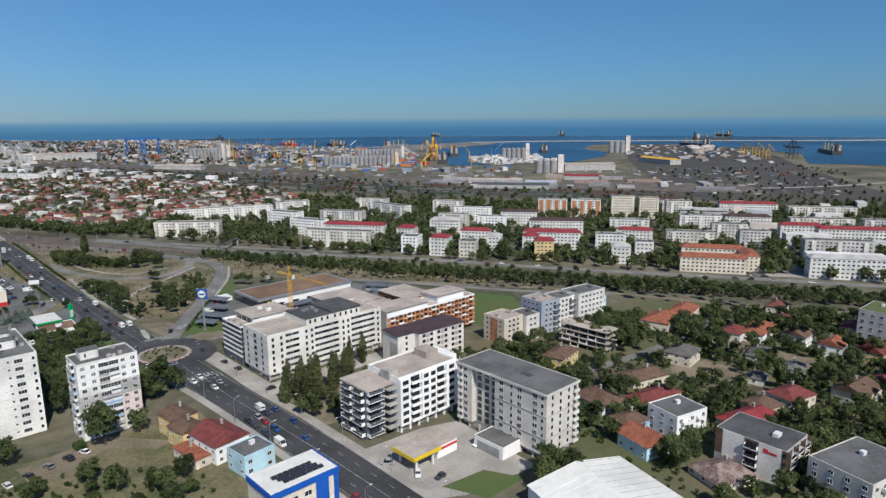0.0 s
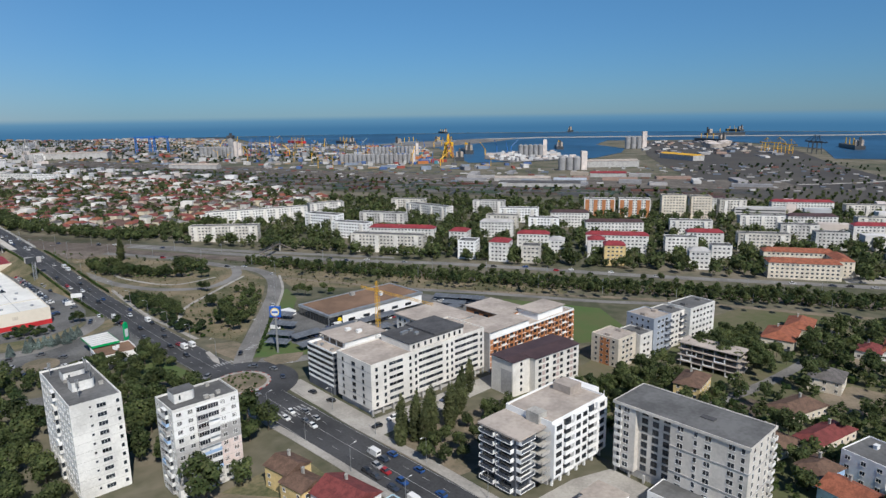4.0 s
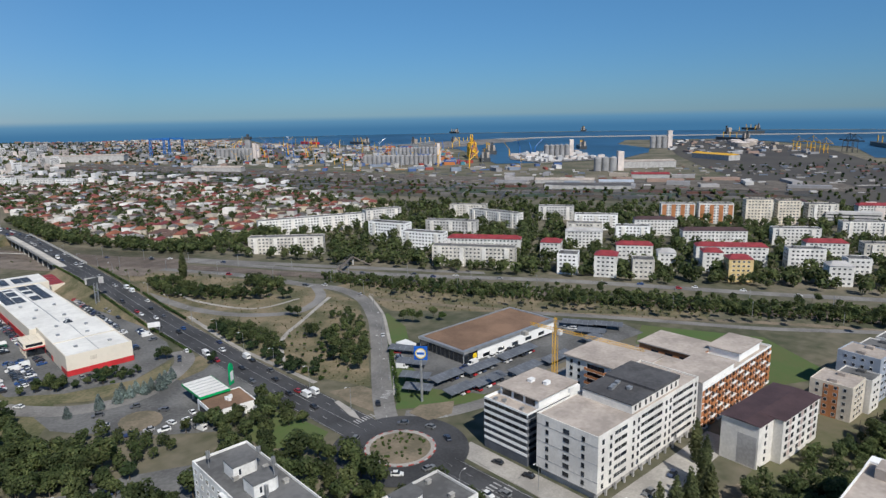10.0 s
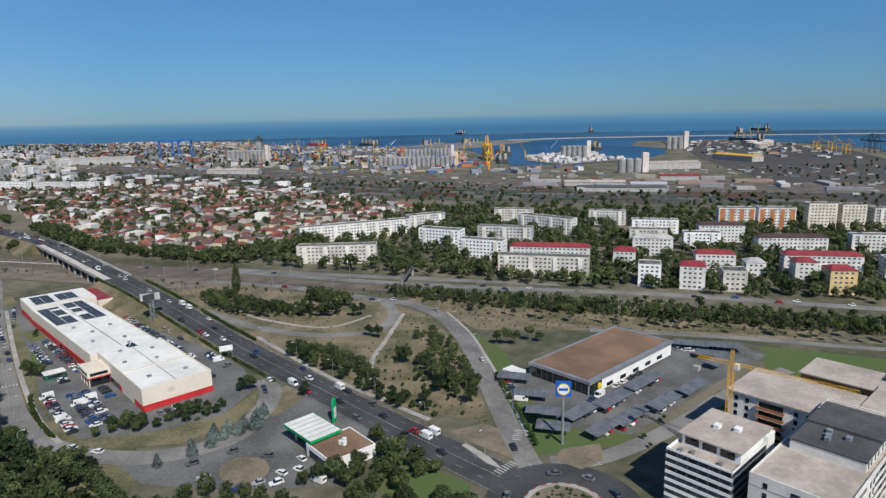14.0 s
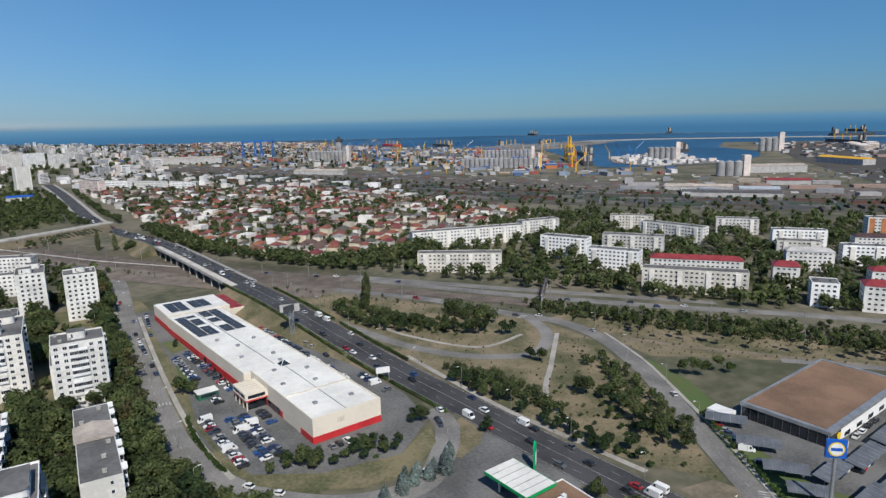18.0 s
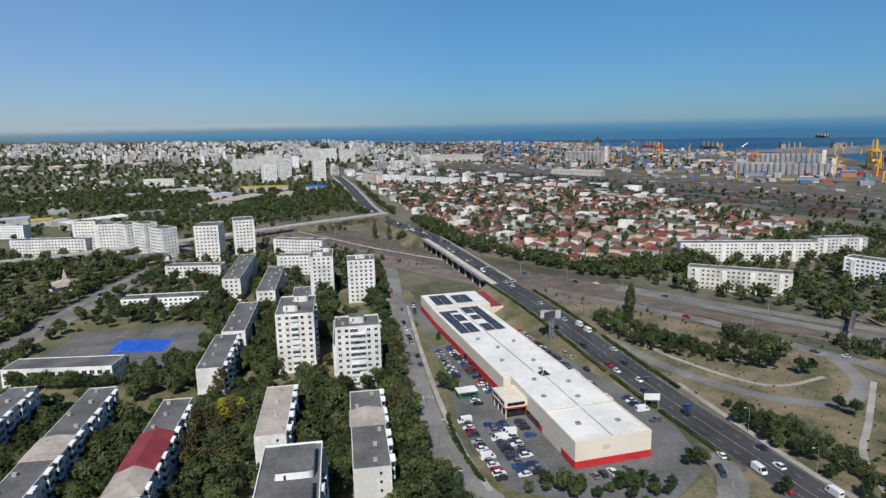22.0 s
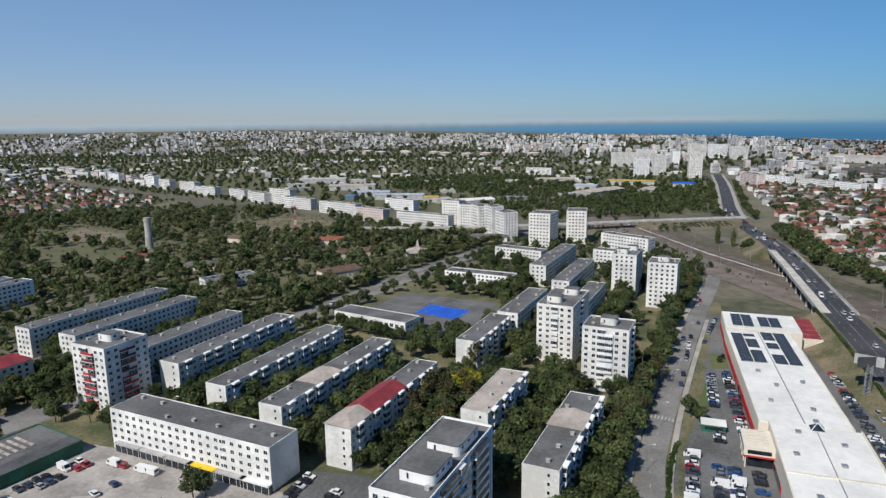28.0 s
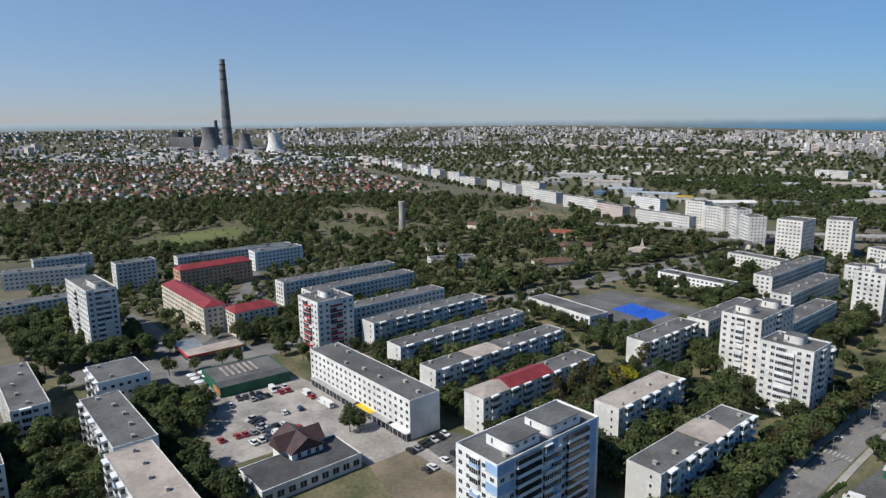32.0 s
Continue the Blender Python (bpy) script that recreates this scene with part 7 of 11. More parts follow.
# filling stations
fs = site("filling_station", "filling station with a white canopy and green edge", "filling station", 70, 388.5, 0, 12, 18)
part("canopy", Bits().box(-6, 6, -9, 9, 5.2, 6.0).mesh("canopy", WHITEROOF), fs)
part("green_edge", Bits().box(-6.1, 6.1, -9.1, -9, 5.1, 6.1).box(-6.1, -6, -9, 9, 5.1, 6.1).box(6, 6.1, -9, 9, 5.1, 6.1).mesh("green_edge", material("bright_green_fascia", (0.0, 0.30, 0.09), 0.4, 0.05, 0.3, 2.0)), fs)
for k in range(1, 6):
    part("roof_seam", cached("rseam", lambda: Bits().box(-5.9, 5.9, -0.08, 0.08, 6.0, 6.1).mesh("roof_seam", STEEL)), fs, pose(0, -9 + 3 * k, 0))
for x in (-3.5, 3.5):
    for y in (-5, 5):
        part("column", cached("fcol", lambda: Bits().box(-0.25, 0.25, -0.25, 0.25, 0, 5.2).mesh("column", PVC)), fs, pose(x, y, 0))
        part("fuel_pump", cached("pump", lambda: Bits().box(-0.4, 0.4, -0.9, 0.9, 0, 0.2).box(-0.3, 0.3, -0.6, 0.6, 0.2, 1.8).mesh("fuel_pump", GREENCLAD)), fs, pose(x + 1.0, y, 0.08))
shop = site("station_shop", "flat-roofed filling station shop with a brown roof", "shop", 72, 374, -3, 17, 16)
part("wall", box_mesh(17, 16, 4.2, CLEAN), shop)
parapet_roof(17, 16, 4.2, shop, BROWNROOF, CLEAN, 0.4, 0.3)
part("glass_front", Bits().box(-7, 4, 8.0, 8.08, 0.3, 3.2).box(-8.58, -8.5, -6, 6, 0.3, 3.0).mesh("glass_front", GLASS), shop)
rooftop(shop, 4.2, [(0, 0), (1.8, 0.6), (0.5, -1.5)], PVC, 1.2, 1.0, 1.2)
ps = thing("station_sign", "tall rounded green filling station sign", "sign", pose(84, 396, 0, 0, 0, 35))
part("sign_panel", Bits().box(-1.5, 1.5, -0.3, 0.3, 0.3, 8.0).add([(x, y, z) for y in (-0.3, 0.3) for x, z in ((-1.5, 8.0), (1.5, 8.0), (1.1, 9.2), (0, 9.7), (-1.1, 9.2))], [(0, 1, 2, 3, 4), (9, 8, 7, 6, 5), (1, 6, 7, 2), (2, 7, 8, 3), (3, 8, 9, 4), (4, 9, 5, 0)]).mesh("sign_panel", CACHE.get("x") or material("sign_green", (0.0, 0.34, 0.12), 0.4, 0.05, 0.3, 2.0)), ps)
part("price_panel", Bits().box(-1.1, 1.1, -0.36, -0.3, 2.0, 6.0).mesh("price_panel", PVC), ps, label="pale price panel")
ys = site("yellow_fuel_station", "fuel station with a yellow-edged flat canopy", "filling station", 124, 146, 0, 13, 11)
part("canopy", Bits().box(-6, 5.5, -5.2, 5.2, 4.6, 5.6).mesh("canopy", PALEROOF), ys)
part("yellow_edge", Bits().box(-6.2, 5.6, -5.4, -5.2, 4.5, 5.8).box(-6.2, -6, -5.2, 5.3, 4.5, 5.8).mesh("yellow_edge", YELLOWCLAD), ys, label="bright yellow canopy edge")
for x, y in ((-4, -4), (3, -4), (-4, 4), (3, 4)):
    part("column", cached("ycol", lambda: Bits().box(-0.3, 0.3, -0.3, 0.3, 0, 4.6).mesh("column", PVC)), ys, pose(x, y, 0))
part("kiosk", Bits().box(6, 15, -3, 7, 0, 4.4).mesh("kiosk", CLEAN), ys, label="white kiosk")
part("kiosk_band", Bits().box(5.9, 15.1, -3.12, -3.0, 2.8, 3.6).mesh("kiosk_band", REDCLAD), ys)
part("kiosk_roof", Bits().box(5.8, 15.2, -3.2, 7.2, 4.4, 4.7).mesh("kiosk_roof", PALEROOF), ys)
gs = site("wash_hall", "low white hall with a grey flat roof", "garage", 149, 134, 0, 9, 13)
part("wall", box_mesh(9, 13, 4.2, CLEAN), gs)
parapet_roof(9, 13, 4.2, gs, BITUMEN, CLEAN, 0.3, 0.25)
part("gate", Bits().box(-4.58, -4.5, -5, 5, 0.2, 3.2).mesh("gate", STEEL), gs)
hl = site("white_hall", "large hall with a ribbed white metal roof", "hall", 142, 82, -16, 34, 40)
part("wall", box_mesh(34, 40, 6.5, CLEAN), hl)
part("roof", Bits().add([(-17.4, -20.4, 6.5), (0, -20.4, 9.4), (17.4, -20.4, 6.5), (-17.4, 20.4, 6.5), (0, 20.4, 9.4), (17.4, 20.4, 6.5)], [(0, 1, 4, 3), (1, 2, 5, 4), (0, 2, 1), (3, 4, 5), (0, 3, 5, 2)]).mesh("roof", WHITEROOF), hl)
for k in range(14):
    part("roof_rib", cached("hrib", lambda: Bits().bar((-17.4, 0, 6.55), (0, 0, 9.45), 0.06).bar((0, 0, 9.45), (17.4, 0, 6.55), 0.06).mesh("roof_rib", STEEL)), hl, pose(0, -19.5 + 3 * k, 0))


# ---- houses ----
def hip(w, d, h, e, over=0.5, gable=False, ridge_x=True):
    """A pitched roof over w x d, standing e above the eaves h."""
    a, b = w / 2 + over, d / 2 + over
    if not ridge_x:
        v = [(-a, -b, h), (a, -b, h), (a, b, h), (-a, b, h), (0, -b if gable else -b + a * 0.8, h + e), (0, b if gable else b - a * 0.8, h + e)]
        f = [(0, 1, 4), (1, 2, 5, 4), (2, 3, 5), (3, 0, 4, 5), (3, 2, 1, 0)]
    else:
        v = [(-a, -b, h), (a, -b, h), (a, b, h), (-a, b, h), (-a if gable else -a + b * 0.8, 0, h + e), (a if gable else a - b * 0.8, 0, h + e)]
        f = [(0, 1, 5, 4), (1, 2, 5), (2, 3, 4, 5), (3, 0, 4), (3, 2, 1, 0)]
    return v, f


HROOF, HWALL = {}, {}


def house(cx, cy, ang, w, d, h, e, roof=None, wall=None, gable=False, near=True, label="", group="houses of the quarter", name="house"):
    b = site(name, label or "small rendered house with a tiled pitched roof", "house", cx, cy, ang, w, d, group)
    part("wall", box_mesh(w, d, h, wall or HOUSEWALL), b)
    key = ("hip", w, d, h, e, gable, (roof or TILES).name)
    part("roof", cached(key, lambda: mesh_of("roof", *hip(w, d, h, e, 0.5, gable, w >= d), roof or TILES)), b)
    if gable:
        q = [(-w / 2, -d / 2, h), (w / 2, -d / 2, h), (w / 2, d / 2, h), (-w / 2, d / 2, h)]
        t = [(-w / 2, 0, h + e - 0.3), (w / 2, 0, h + e - 0.3)] if w >= d else [(0, -d / 2, h + e - 0.3), (0, d / 2, h + e - 0.3)]
        part("gable", cached(("gab", w, d, h, e, (wall or HOUSEWALL).name), lambda: mesh_of("gable", q + t, [(3, 0, 4), (1, 2, 5)] if w >= d else [(0, 1, 4), (2, 3, 5)], wall or HOUSEWALL)), b)
    if near:
        st = max(1, int(h / 2.6))
        for k, n in ((0, max(1, int(w / 3.2))), (3, max(1, int(d / 3.6))), (1, 1)):
            windows(b, w, d, k, 1.0, st, 2.7, spread(side(w, d, k)[1], n, 1.8), 1.2, 1.3, 2)
        part("chimney", cached("chim", lambda: Bits().box(-0.35, 0.35, -0.35, 0.35, 0, 2.2).box(-0.45, 0.45, -0.45, 0.45, 2.2, 2.4).mesh("chimney", CONCRETE)), b, pose(w * 0.2, d * 0.15, h + e * 0.4))
    return b


def flat_house(cx, cy, ang, w, d, h, wall, roof, label, st=None, name="house", balc=False, group="houses of the quarter"):
    b = site(name, label, "house", cx, cy, ang, w, d, group)
    part("wall", box_mesh(w, d, h, wall), b)
    parapet_roof(w, d, h, b, roof, wall, 0.4, 0.25)
    st = st or max(1, int(h / 2.9))
    for k in (0, 3):
        L = side(w, d, k)[1]
        windows(b, w, d, k, 1.1, st, (h - 0.5) / st, spread(L, max(2, int(L / 4)), 2), 1.5, 1.4, 2)
    rows_of_windows(b, w, d, 1, 1.1, st, (h - 0.5) / st)
    if balc:
        balconies(b, w, d, 0, 0.8, st, (h - 0.5) / st, spread(w, 2, w * 0.25), 3.5, 1.3, 2.5, CLEAN, False)
        balconies(b, w, d, 1, 0.8, st, (h - 0.5) / st, spread(d, 2, d * 0.25), 3.5, 1.3, 2.5, CLEAN, False)
    rooftop(b, h, [(w * 0.1, d * 0.1)], PVC, 1.6, 1.2, 1.2)
    return b


GREYTILE = material("grey_roof_tiles", (0.13, 0.12, 0.115), 0.8, 0.15, 0.5, 2.0)
BROWNTILE = material("brown_roof_tiles", (0.14, 0.085, 0.06), 0.8, 0.15, 0.5, 2.0)
REDTILE = material("dark_red_roof_tiles", (0.19, 0.048, 0.044), 0.7, 0.15, 0.5, 2.0)
for a in [(226, 167, 10, 16, 10, 5.5, 2.2, BROWNTILE, YELLOWWALL, False, "yellow house with a brown tiled roof"), (268, 131, 8, 14, 12, 5.5, 2.4, GREYTILE, CREAM, False, "cream house with a dark grey roof"), (234, 131, -16, 20, 11, 3.6, 2.2, BROWNTILE, CREAM, False, "low house with a wide brown roof"),
          (203, 130, -14, 13, 17, 3.4, 2.6, BROWNTILE, None, False, ""), (219, 117, -12, 22, 9, 3.6, 1.8, REDTILE, None, False, ""), (184, 100, -14, 11, 13, 5.0, 2.6, ORANGETILE, CYANWALL, True, "cyan house with an orange tiled roof"), (193, 111, -14, 11, 9, 4.6, 1.8, BROWNTILE, BLUEWALL, False, "pale blue house with a brown roof"),
          (185.5, 74, -22, 15, 13, 2.6, 3.0, material("weathered_patchy_tiles", (0.24, 0.185, 0.165), 0.9, 0.25, 0.4, 1.6, tint=(0.10, 0.06, 0.055)), CREAM, False, "old low house with a mottled weathered roof"), (252, 79, -14, 14, 11, 6.2, 2.6, REDTILE, CREAM, False, "two-storey cream house with a dark red roof"), (226, 84, -16, 22, 9, 4.0, 2.0, REDROOF, CREAM, False, "long house with a red metal roof"),
          (238, 84, -14, 11, 10, 5, 2.4, BROWNTILE, None, False, ""), (278, 64, -8, 15, 12, 5, 3.0, BROWNTILE, CREAM, True, "white gabled house with a brown roof"), (325, 86, 5, 11, 10, 6, 2.6, ORANGETILE, CLEAN, True, "white house with an orange roof"), (332, 72, 0, 13, 12, 5.2, 3.4, REDTILE, YELLOWWALL, True, "yellow gabled house with a red roof"),
          (331, 103, 0, 13, 11, 5.5, 2.6, BROWNTILE, CLEAN, True, "white house with a brown gable"), (327, 120, 6, 22, 10, 4.6, 2.4, ORANGETILE, CLEAN, False, "white house with a wide orange roof"), (366, 88, 0, 14, 10, 4.6, 2.2, REDROOF, CREAM, False, "cream house with a red roof"), (308, 163, 10, 20, 14, 4.8, 3.0, ORANGETILE, CREAM, False, "cream house with an orange hipped roof"),
          (331, 162, 12, 20, 12, 4.8, 2.8, ORANGETILE, CREAM, False, "cream house with an orange hipped roof"), (317, 128, 4, 13, 10, 4.2, 2.2, REDTILE, None, False, ""), (76.4, 221.5, 10, 9.4, 10, 7.2, 1.9, BROWNTILE, YELLOWWALL, True, "yellow house with a brown gabled roof"), (75.4, 211.6, 10, 8.6, 9.6, 6.2, 1.6, BROWNTILE, YELLOWWALL, True, "lower yellow wing with a brown gabled roof"), (81, 197.6, 8, 12.5, 15.5, 6.4, 3.0, REDTILE, CLEAN, True, "white gabled house with a dark red roof"),
          (71.6, 198.5, 8, 5, 14, 3.4, 0.5, ORANGETILE, CREAM, False, "narrow terrace wing with an orange roof"), (298, 109, 8, 16, 7, 2.8, 1.2, GREYTILE, GREYWALL, False, "low grey shed with tiled roof"), (268, 98, 8, 8, 7, 3.0, 2.0, GREYTILE, None, False, ""), (290, 90, 8, 10, 8, 3.0, 1.8, None, None, False, ""), (300, 60, 5, 10, 8, 3.2, 2, None, None, False, ""), (355, 118, 5, 12, 9, 3.8, 2.2, None, None, False, ""), (380, 130, 5, 12, 9, 3.8, 2.2, None, None, False, "")]:
    cx, cy, ang, w, d, h, e, roof, wall, gable, lab = a
    house(cx, cy, ang, w, d, h, e, roof, wall, gable, True, lab, "village houses")
flat_house(204, 99, -14, 15, 13, 9.5, CLEAN, BITUMEN, "white three-storey house with a grey flat roof", 3, balc=True, group="village houses")
# the guest house: white panels, brown strips and recessed balconies
GH = site("guest_house", "white and brown four-storey guest house with a dark flat roof", "guest house", 200.9, 69.4, -2.5, 16, 21.5, "village houses")
part("wall", box_mesh(16, 21.5, 12.0, GREYWALL), GH)
parapet_roof(16, 21.5, 12.0, GH, DARKROOF, GREYWALL, 0.25, 0.2)
part("brown_panel", Bits().box(-8.08, -8.0, -2.6, 1.4, 0.5, 12.0).box(-8.08, -8.0, 8.6, 10.75, 4, 12.2).box(-8.08, -8.0, -10.75, -9.6, 2.6, 12.2).mesh("brown_panel", BROWNTILE), GH, label="brown cladding panel")
part("white_panel", Bits().box(-8.1, -8.0, 2.0, 8.4, 0.3, 12.2).box(-8.1, -8.0, -9.4, -2.8, 0.3, 12.2).mesh("white_panel", OFFWHITE), GH, label="white rendered wall panel")
part("sign", Bits().box(-8.2, -8.1, -8.2, -4.2, 9.5, 10.2).box(-8.2, -8.1, -5.6, -4.2, 10.2, 10.8).mesh("sign", REDCLAD), GH, label="red wall sign")
part("roof_unit", Bits().box(-1.4, 1.4, -5.6, -3.8, 12.1, 13.3).mesh("roof_unit", PVC), GH, label="white roof unit")
for s in range(4):
    z = 0.8 + s * 2.85
    part("balcony", framed_balcony(4.0, 1.1, GLASS), GH, pose(-8.0, -0.6, z, 0, 0, -90), "balcony with a glass front")
    part("window", window_mesh(3.2, 2.0, 3, DARKSTEEL), GH, pose(-8.08, -0.6, z + 0.2, 0, 0, -90))
    part("window", window_mesh(1.2, 1.4, 1, DARKSTEEL), GH, pose(-8.08, -10.2, z + 0.7, 0, 0, -90))
    for x in (-5.2, 0, 5.2):
        part("balcony", framed_balcony(4.2, 1.3, GLASS), GH, pose(x, -10.75, z), "balcony with a glass front")
        part("window", window_mesh(2.8, 2.0, 2, DARKSTEEL), GH, pose(x, -10.75, z + 0.2))
for x in (-7.8, -2.6, 2.6, 7.8):
    part("pillar", cached("ghpil", lambda: Bits().box(-0.2, 0.2, -12.1, -10.75, 0, 12.0).mesh("pillar", BROWNTILE)), GH, pose(x, 0, 0), "brown pillar between balconies")
flat_house(204, 42, -15, 24, 18, 12, STONE, BITUMEN, "beige brick guest house with roof terrace", 4, "guest_house", True)
flat_house(84, 181, 6, 11, 10, 7, CYANWALL, BITUMEN, "pale cyan two-storey house with a grey flat roof", 2, group="village houses")
flat_house(362, 75, -3, 22, 16, 17, GREYWALL, GRASS, "grey flats with a green roof", 5, "apartment_block", True)
flat_house(308, 205, 8, 10, 10, 8, CYANWALL, BITUMEN, "cyan two-storey house with a flat roof", 2, group="village houses")

# the western market
gm = site("green_market_hall", "low market hall with dark green walls and grey roof", "market hall", -202.5, 425.5, SKEW - 4, 26, 30)
part("wall", box_mesh(26, 30, 4.1, GREENCLAD), gm)
parapet_roof(26, 30, 4.1, gm, BITUMEN, GREENCLAD, 0.4, 0.3)
part("lower_roof", Bits().box(6, 13.2, -15.2, 15.2, 4.2, 4.4).mesh("lower_roof", DARKROOF), gm)
for i in range(3):
    for j in range(6):
        part("roof_light", cached("rl", lambda: Bits().box(-1.8, 1.8, -0.5, 0.5, 0, 0.3).mesh("roof_light", PALEROOF)), gm, pose(-8 + i * 4, -8 + j * 2.6, 4.2))
part("orange_fascia", Bits().box(4, 13.1, -15.15, -15, 1.0, 3.4).mesh("orange_fascia", ORANGE), gm)
rm = site("low_restaurant", "low grey-roofed hall with a maroon gabled house", "restaurant", *W(-159.5, 383), SKEW, 17, 34)
part("wall", box_mesh(17, 34, 4.6, WHITE), rm)
parapet_roof(17, 34, 4.6, rm, DARKROOF, WHITE, 0.4, 0.3)
for y in spread(32, 9, 1):
    part("window", window_mesh(2.4, 2.2, 2, PVC), rm, pose(8.5, y, 1.2, 0, 0, 90))
for x in spread(16, 4, 1.8):
    part("window", window_mesh(2.2, 2.0, 2, PVC), rm, pose(x, -17, 1.2))
gb = part("gable_house", Bits().box(-16, -2, -2, 9, 0, 7).mesh("gable_house", CLEAN), rm, label="white gabled upper house")
v, f = hip(14, 11, 7, 4, 0.7, True, True)
part("gable_roof", mesh_of("gable_roof", [(x - 9, y + 3.5, z) for x, y, z in v], f, MAROON), rm, label="steep maroon roof")
v, f = hip(7, 15, 7, 4, 0.7, True, False)
part("gable_roof", mesh_of("gable_roof", [(x - 9, y + 3.5, z + 0.02) for x, y, z in v], f, MAROON), rm, label="steep maroon roof")
for y in (0.5, 4, 7):
    part("window", window_mesh(1.3, 1.8, 2, PVC), rm, pose(-2, y, 4.8, 0, 0, 90))
ks = site("shop_row", "low L-shaped corner shop row with red and orange fascia", "shop", -250, 432, SKEW - 2, 24, 26)
part("wall", Bits().box(-12, 12, -13, -3, 0, 3.5).box(4, 12, -3, 13, 0, 3.5).mesh("wall", CLEAN), ks)
part("roof", Bits().box(-12.4, 2, -13.4, -2.6, 3.5, 3.9).mesh("roof", STEEL), ks, label="grey-green metal roof")
part("roof", Bits().box(2, 12.4, -13.4, 13.4, 3.5, 3.85).mesh("roof", PALEROOF), ks, label="pale flat roof")
part("fascia", Bits().box(12.4, 12.6, -4, 13.4, 2.7, 3.8).mesh("fascia", ORANGE), ks, label="orange fascia")
part("fascia", Bits().box(12.4, 12.6, -13.4, -4, 2.7, 3.8).box(-12.4, 12.4, -13.6, -13.4, 2.7, 3.8).mesh("fascia", REDCLAD), ks, label="red fascia")
part("glass_front", Bits().box(12.0, 12.1, -12, 12, 0.4, 2.6).box(-11, 11, -13.1, -13, 0.4, 2.6).mesh("glass_front", GLASS), ks)
sc = site("school", "white two-storey school with flat grey roofs", "school", -148, 593.5, -12, 48, 14)
part("wall", box_mesh(48, 14, 8.2, WHITE), sc)
parapet_roof(48, 14, 8.2, sc, BITUMEN, WHITE, 0.4, 0.3)
windows(sc, 48, 14, 0, 1.3, 2, 3.7, spread(48, 14, 2), 2.2, 1.9, 2)
rows_of_windows(sc, 48, 14, 1, 1.3, 2, 3.7)
rows_of_windows(sc, 48, 14, 2, 1.3, 2, 3.7)
hs = house(-222, 690, 55, 30, 16, 7.5, 2.6, BROWNTILE, CREAM, False, True, "cream house with a brown hipped roof")
part("rear_wing", Bits().box(11, 23, 7.0, 12.5, 0, 6.5).mesh("rear_wing", BITUMEN), sc, label="low grey-roofed rear wing")
ch = site("chapel", "small white chapel with a pointed tent roof", "chapel", -199, 784, 30, 22, 18)
part("wall", box_mesh(18, 14, 4, CLEAN), ch)
part("roof", Bits().add([(-11, -9, 4), (11, -9, 4), (11, 9, 4), (-11, 9, 4), (-1.5, -1.5, 7.5), (1.5, -1.5, 7.5), (1.5, 1.5, 7.5), (-1.5, 1.5, 7.5), (0, 0, 15)], [(0, 1, 5, 4), (1, 2, 6, 5), (2, 3, 7, 6), (3, 0, 4, 7), (4, 5, 8), (5, 6, 8), (6, 7, 8), (7, 4, 8)]).mesh("roof", PALEROOF), ch)
for x, y, a, w, d, roof in ((-299, 818, 28, 46, 16, ORANGETILE), (-248, 774, 45, 44, 14, BROWNTILE), (-320, 770, 10, 30, 12, MAROON), (-345, 690, 20, 26, 12, GREYTILE), (-160, 870, 10, 36, 14, GREYTILE), (-400, 800, 5, 30, 12, BROWNTILE), (-420, 700, 25, 24, 10, REDTILE), (-240, 560, 0, 14, 8, GREYTILE)):
    house(x, y, a, w, d, 4.5, 2.2, roof, CREAM, False, False, "long low house among trees")
wt = thing("water_tower", "slim grey concrete water tower", "tower", pose(-453, 749, 0))
part("shaft", Bits().tube(0, 0, 0, 25, 3.4, 3.0, 16).mesh("shaft", CONCRETE), wt)
part("head", Bits().tube(0, 0, 25, 29, 3.3, 3.3, 16).mesh("head", CONCRETE), wt)
mt = thing("lattice_mast", "red and white lattice radio mast", "mast", pose(-361, 853, 0))
for k in range(6):
    part("section", lattice((0, 0, k * 5), (0, 0, k * 5 + 5), 1.3 - 0.17 * k, 4, 0.12, REDCLAD if k % 2 else PVC, "section"), mt)


# ---- far quarter of houses, near ones single ----
rng = random.Random(11)
QUARTER = [(176, 732), (240, 722), (300, 742), (400, 760), (470, 780), (470, 1050), (360, 1270), (190, 1520), (122, 1500), (120, 1000), (132, 815)]
SIZES = [(10, 8, 4.8, 2.5), (13, 9, 3.4, 2.8), (8, 7, 5.8, 2.2), (11, 9, 5.8, 2.7), (15, 9, 3.4, 2.7), (9, 9, 7.6, 2.1)]
grid = {}
spots = [p for p in scatter(QUARTER, 640, 13.6, rng, grid) if not block_at(p, 6)]
spots.sort(key=lambda p: p[1])
for i, (x, y) in enumerate(spots[:90]):
    w, d, h, e = SIZES[i % 6]
    house(x, y, rng.choice((-52, 38)) + rng.uniform(-7, 7), w, d, h, e, near=False, gable=False)


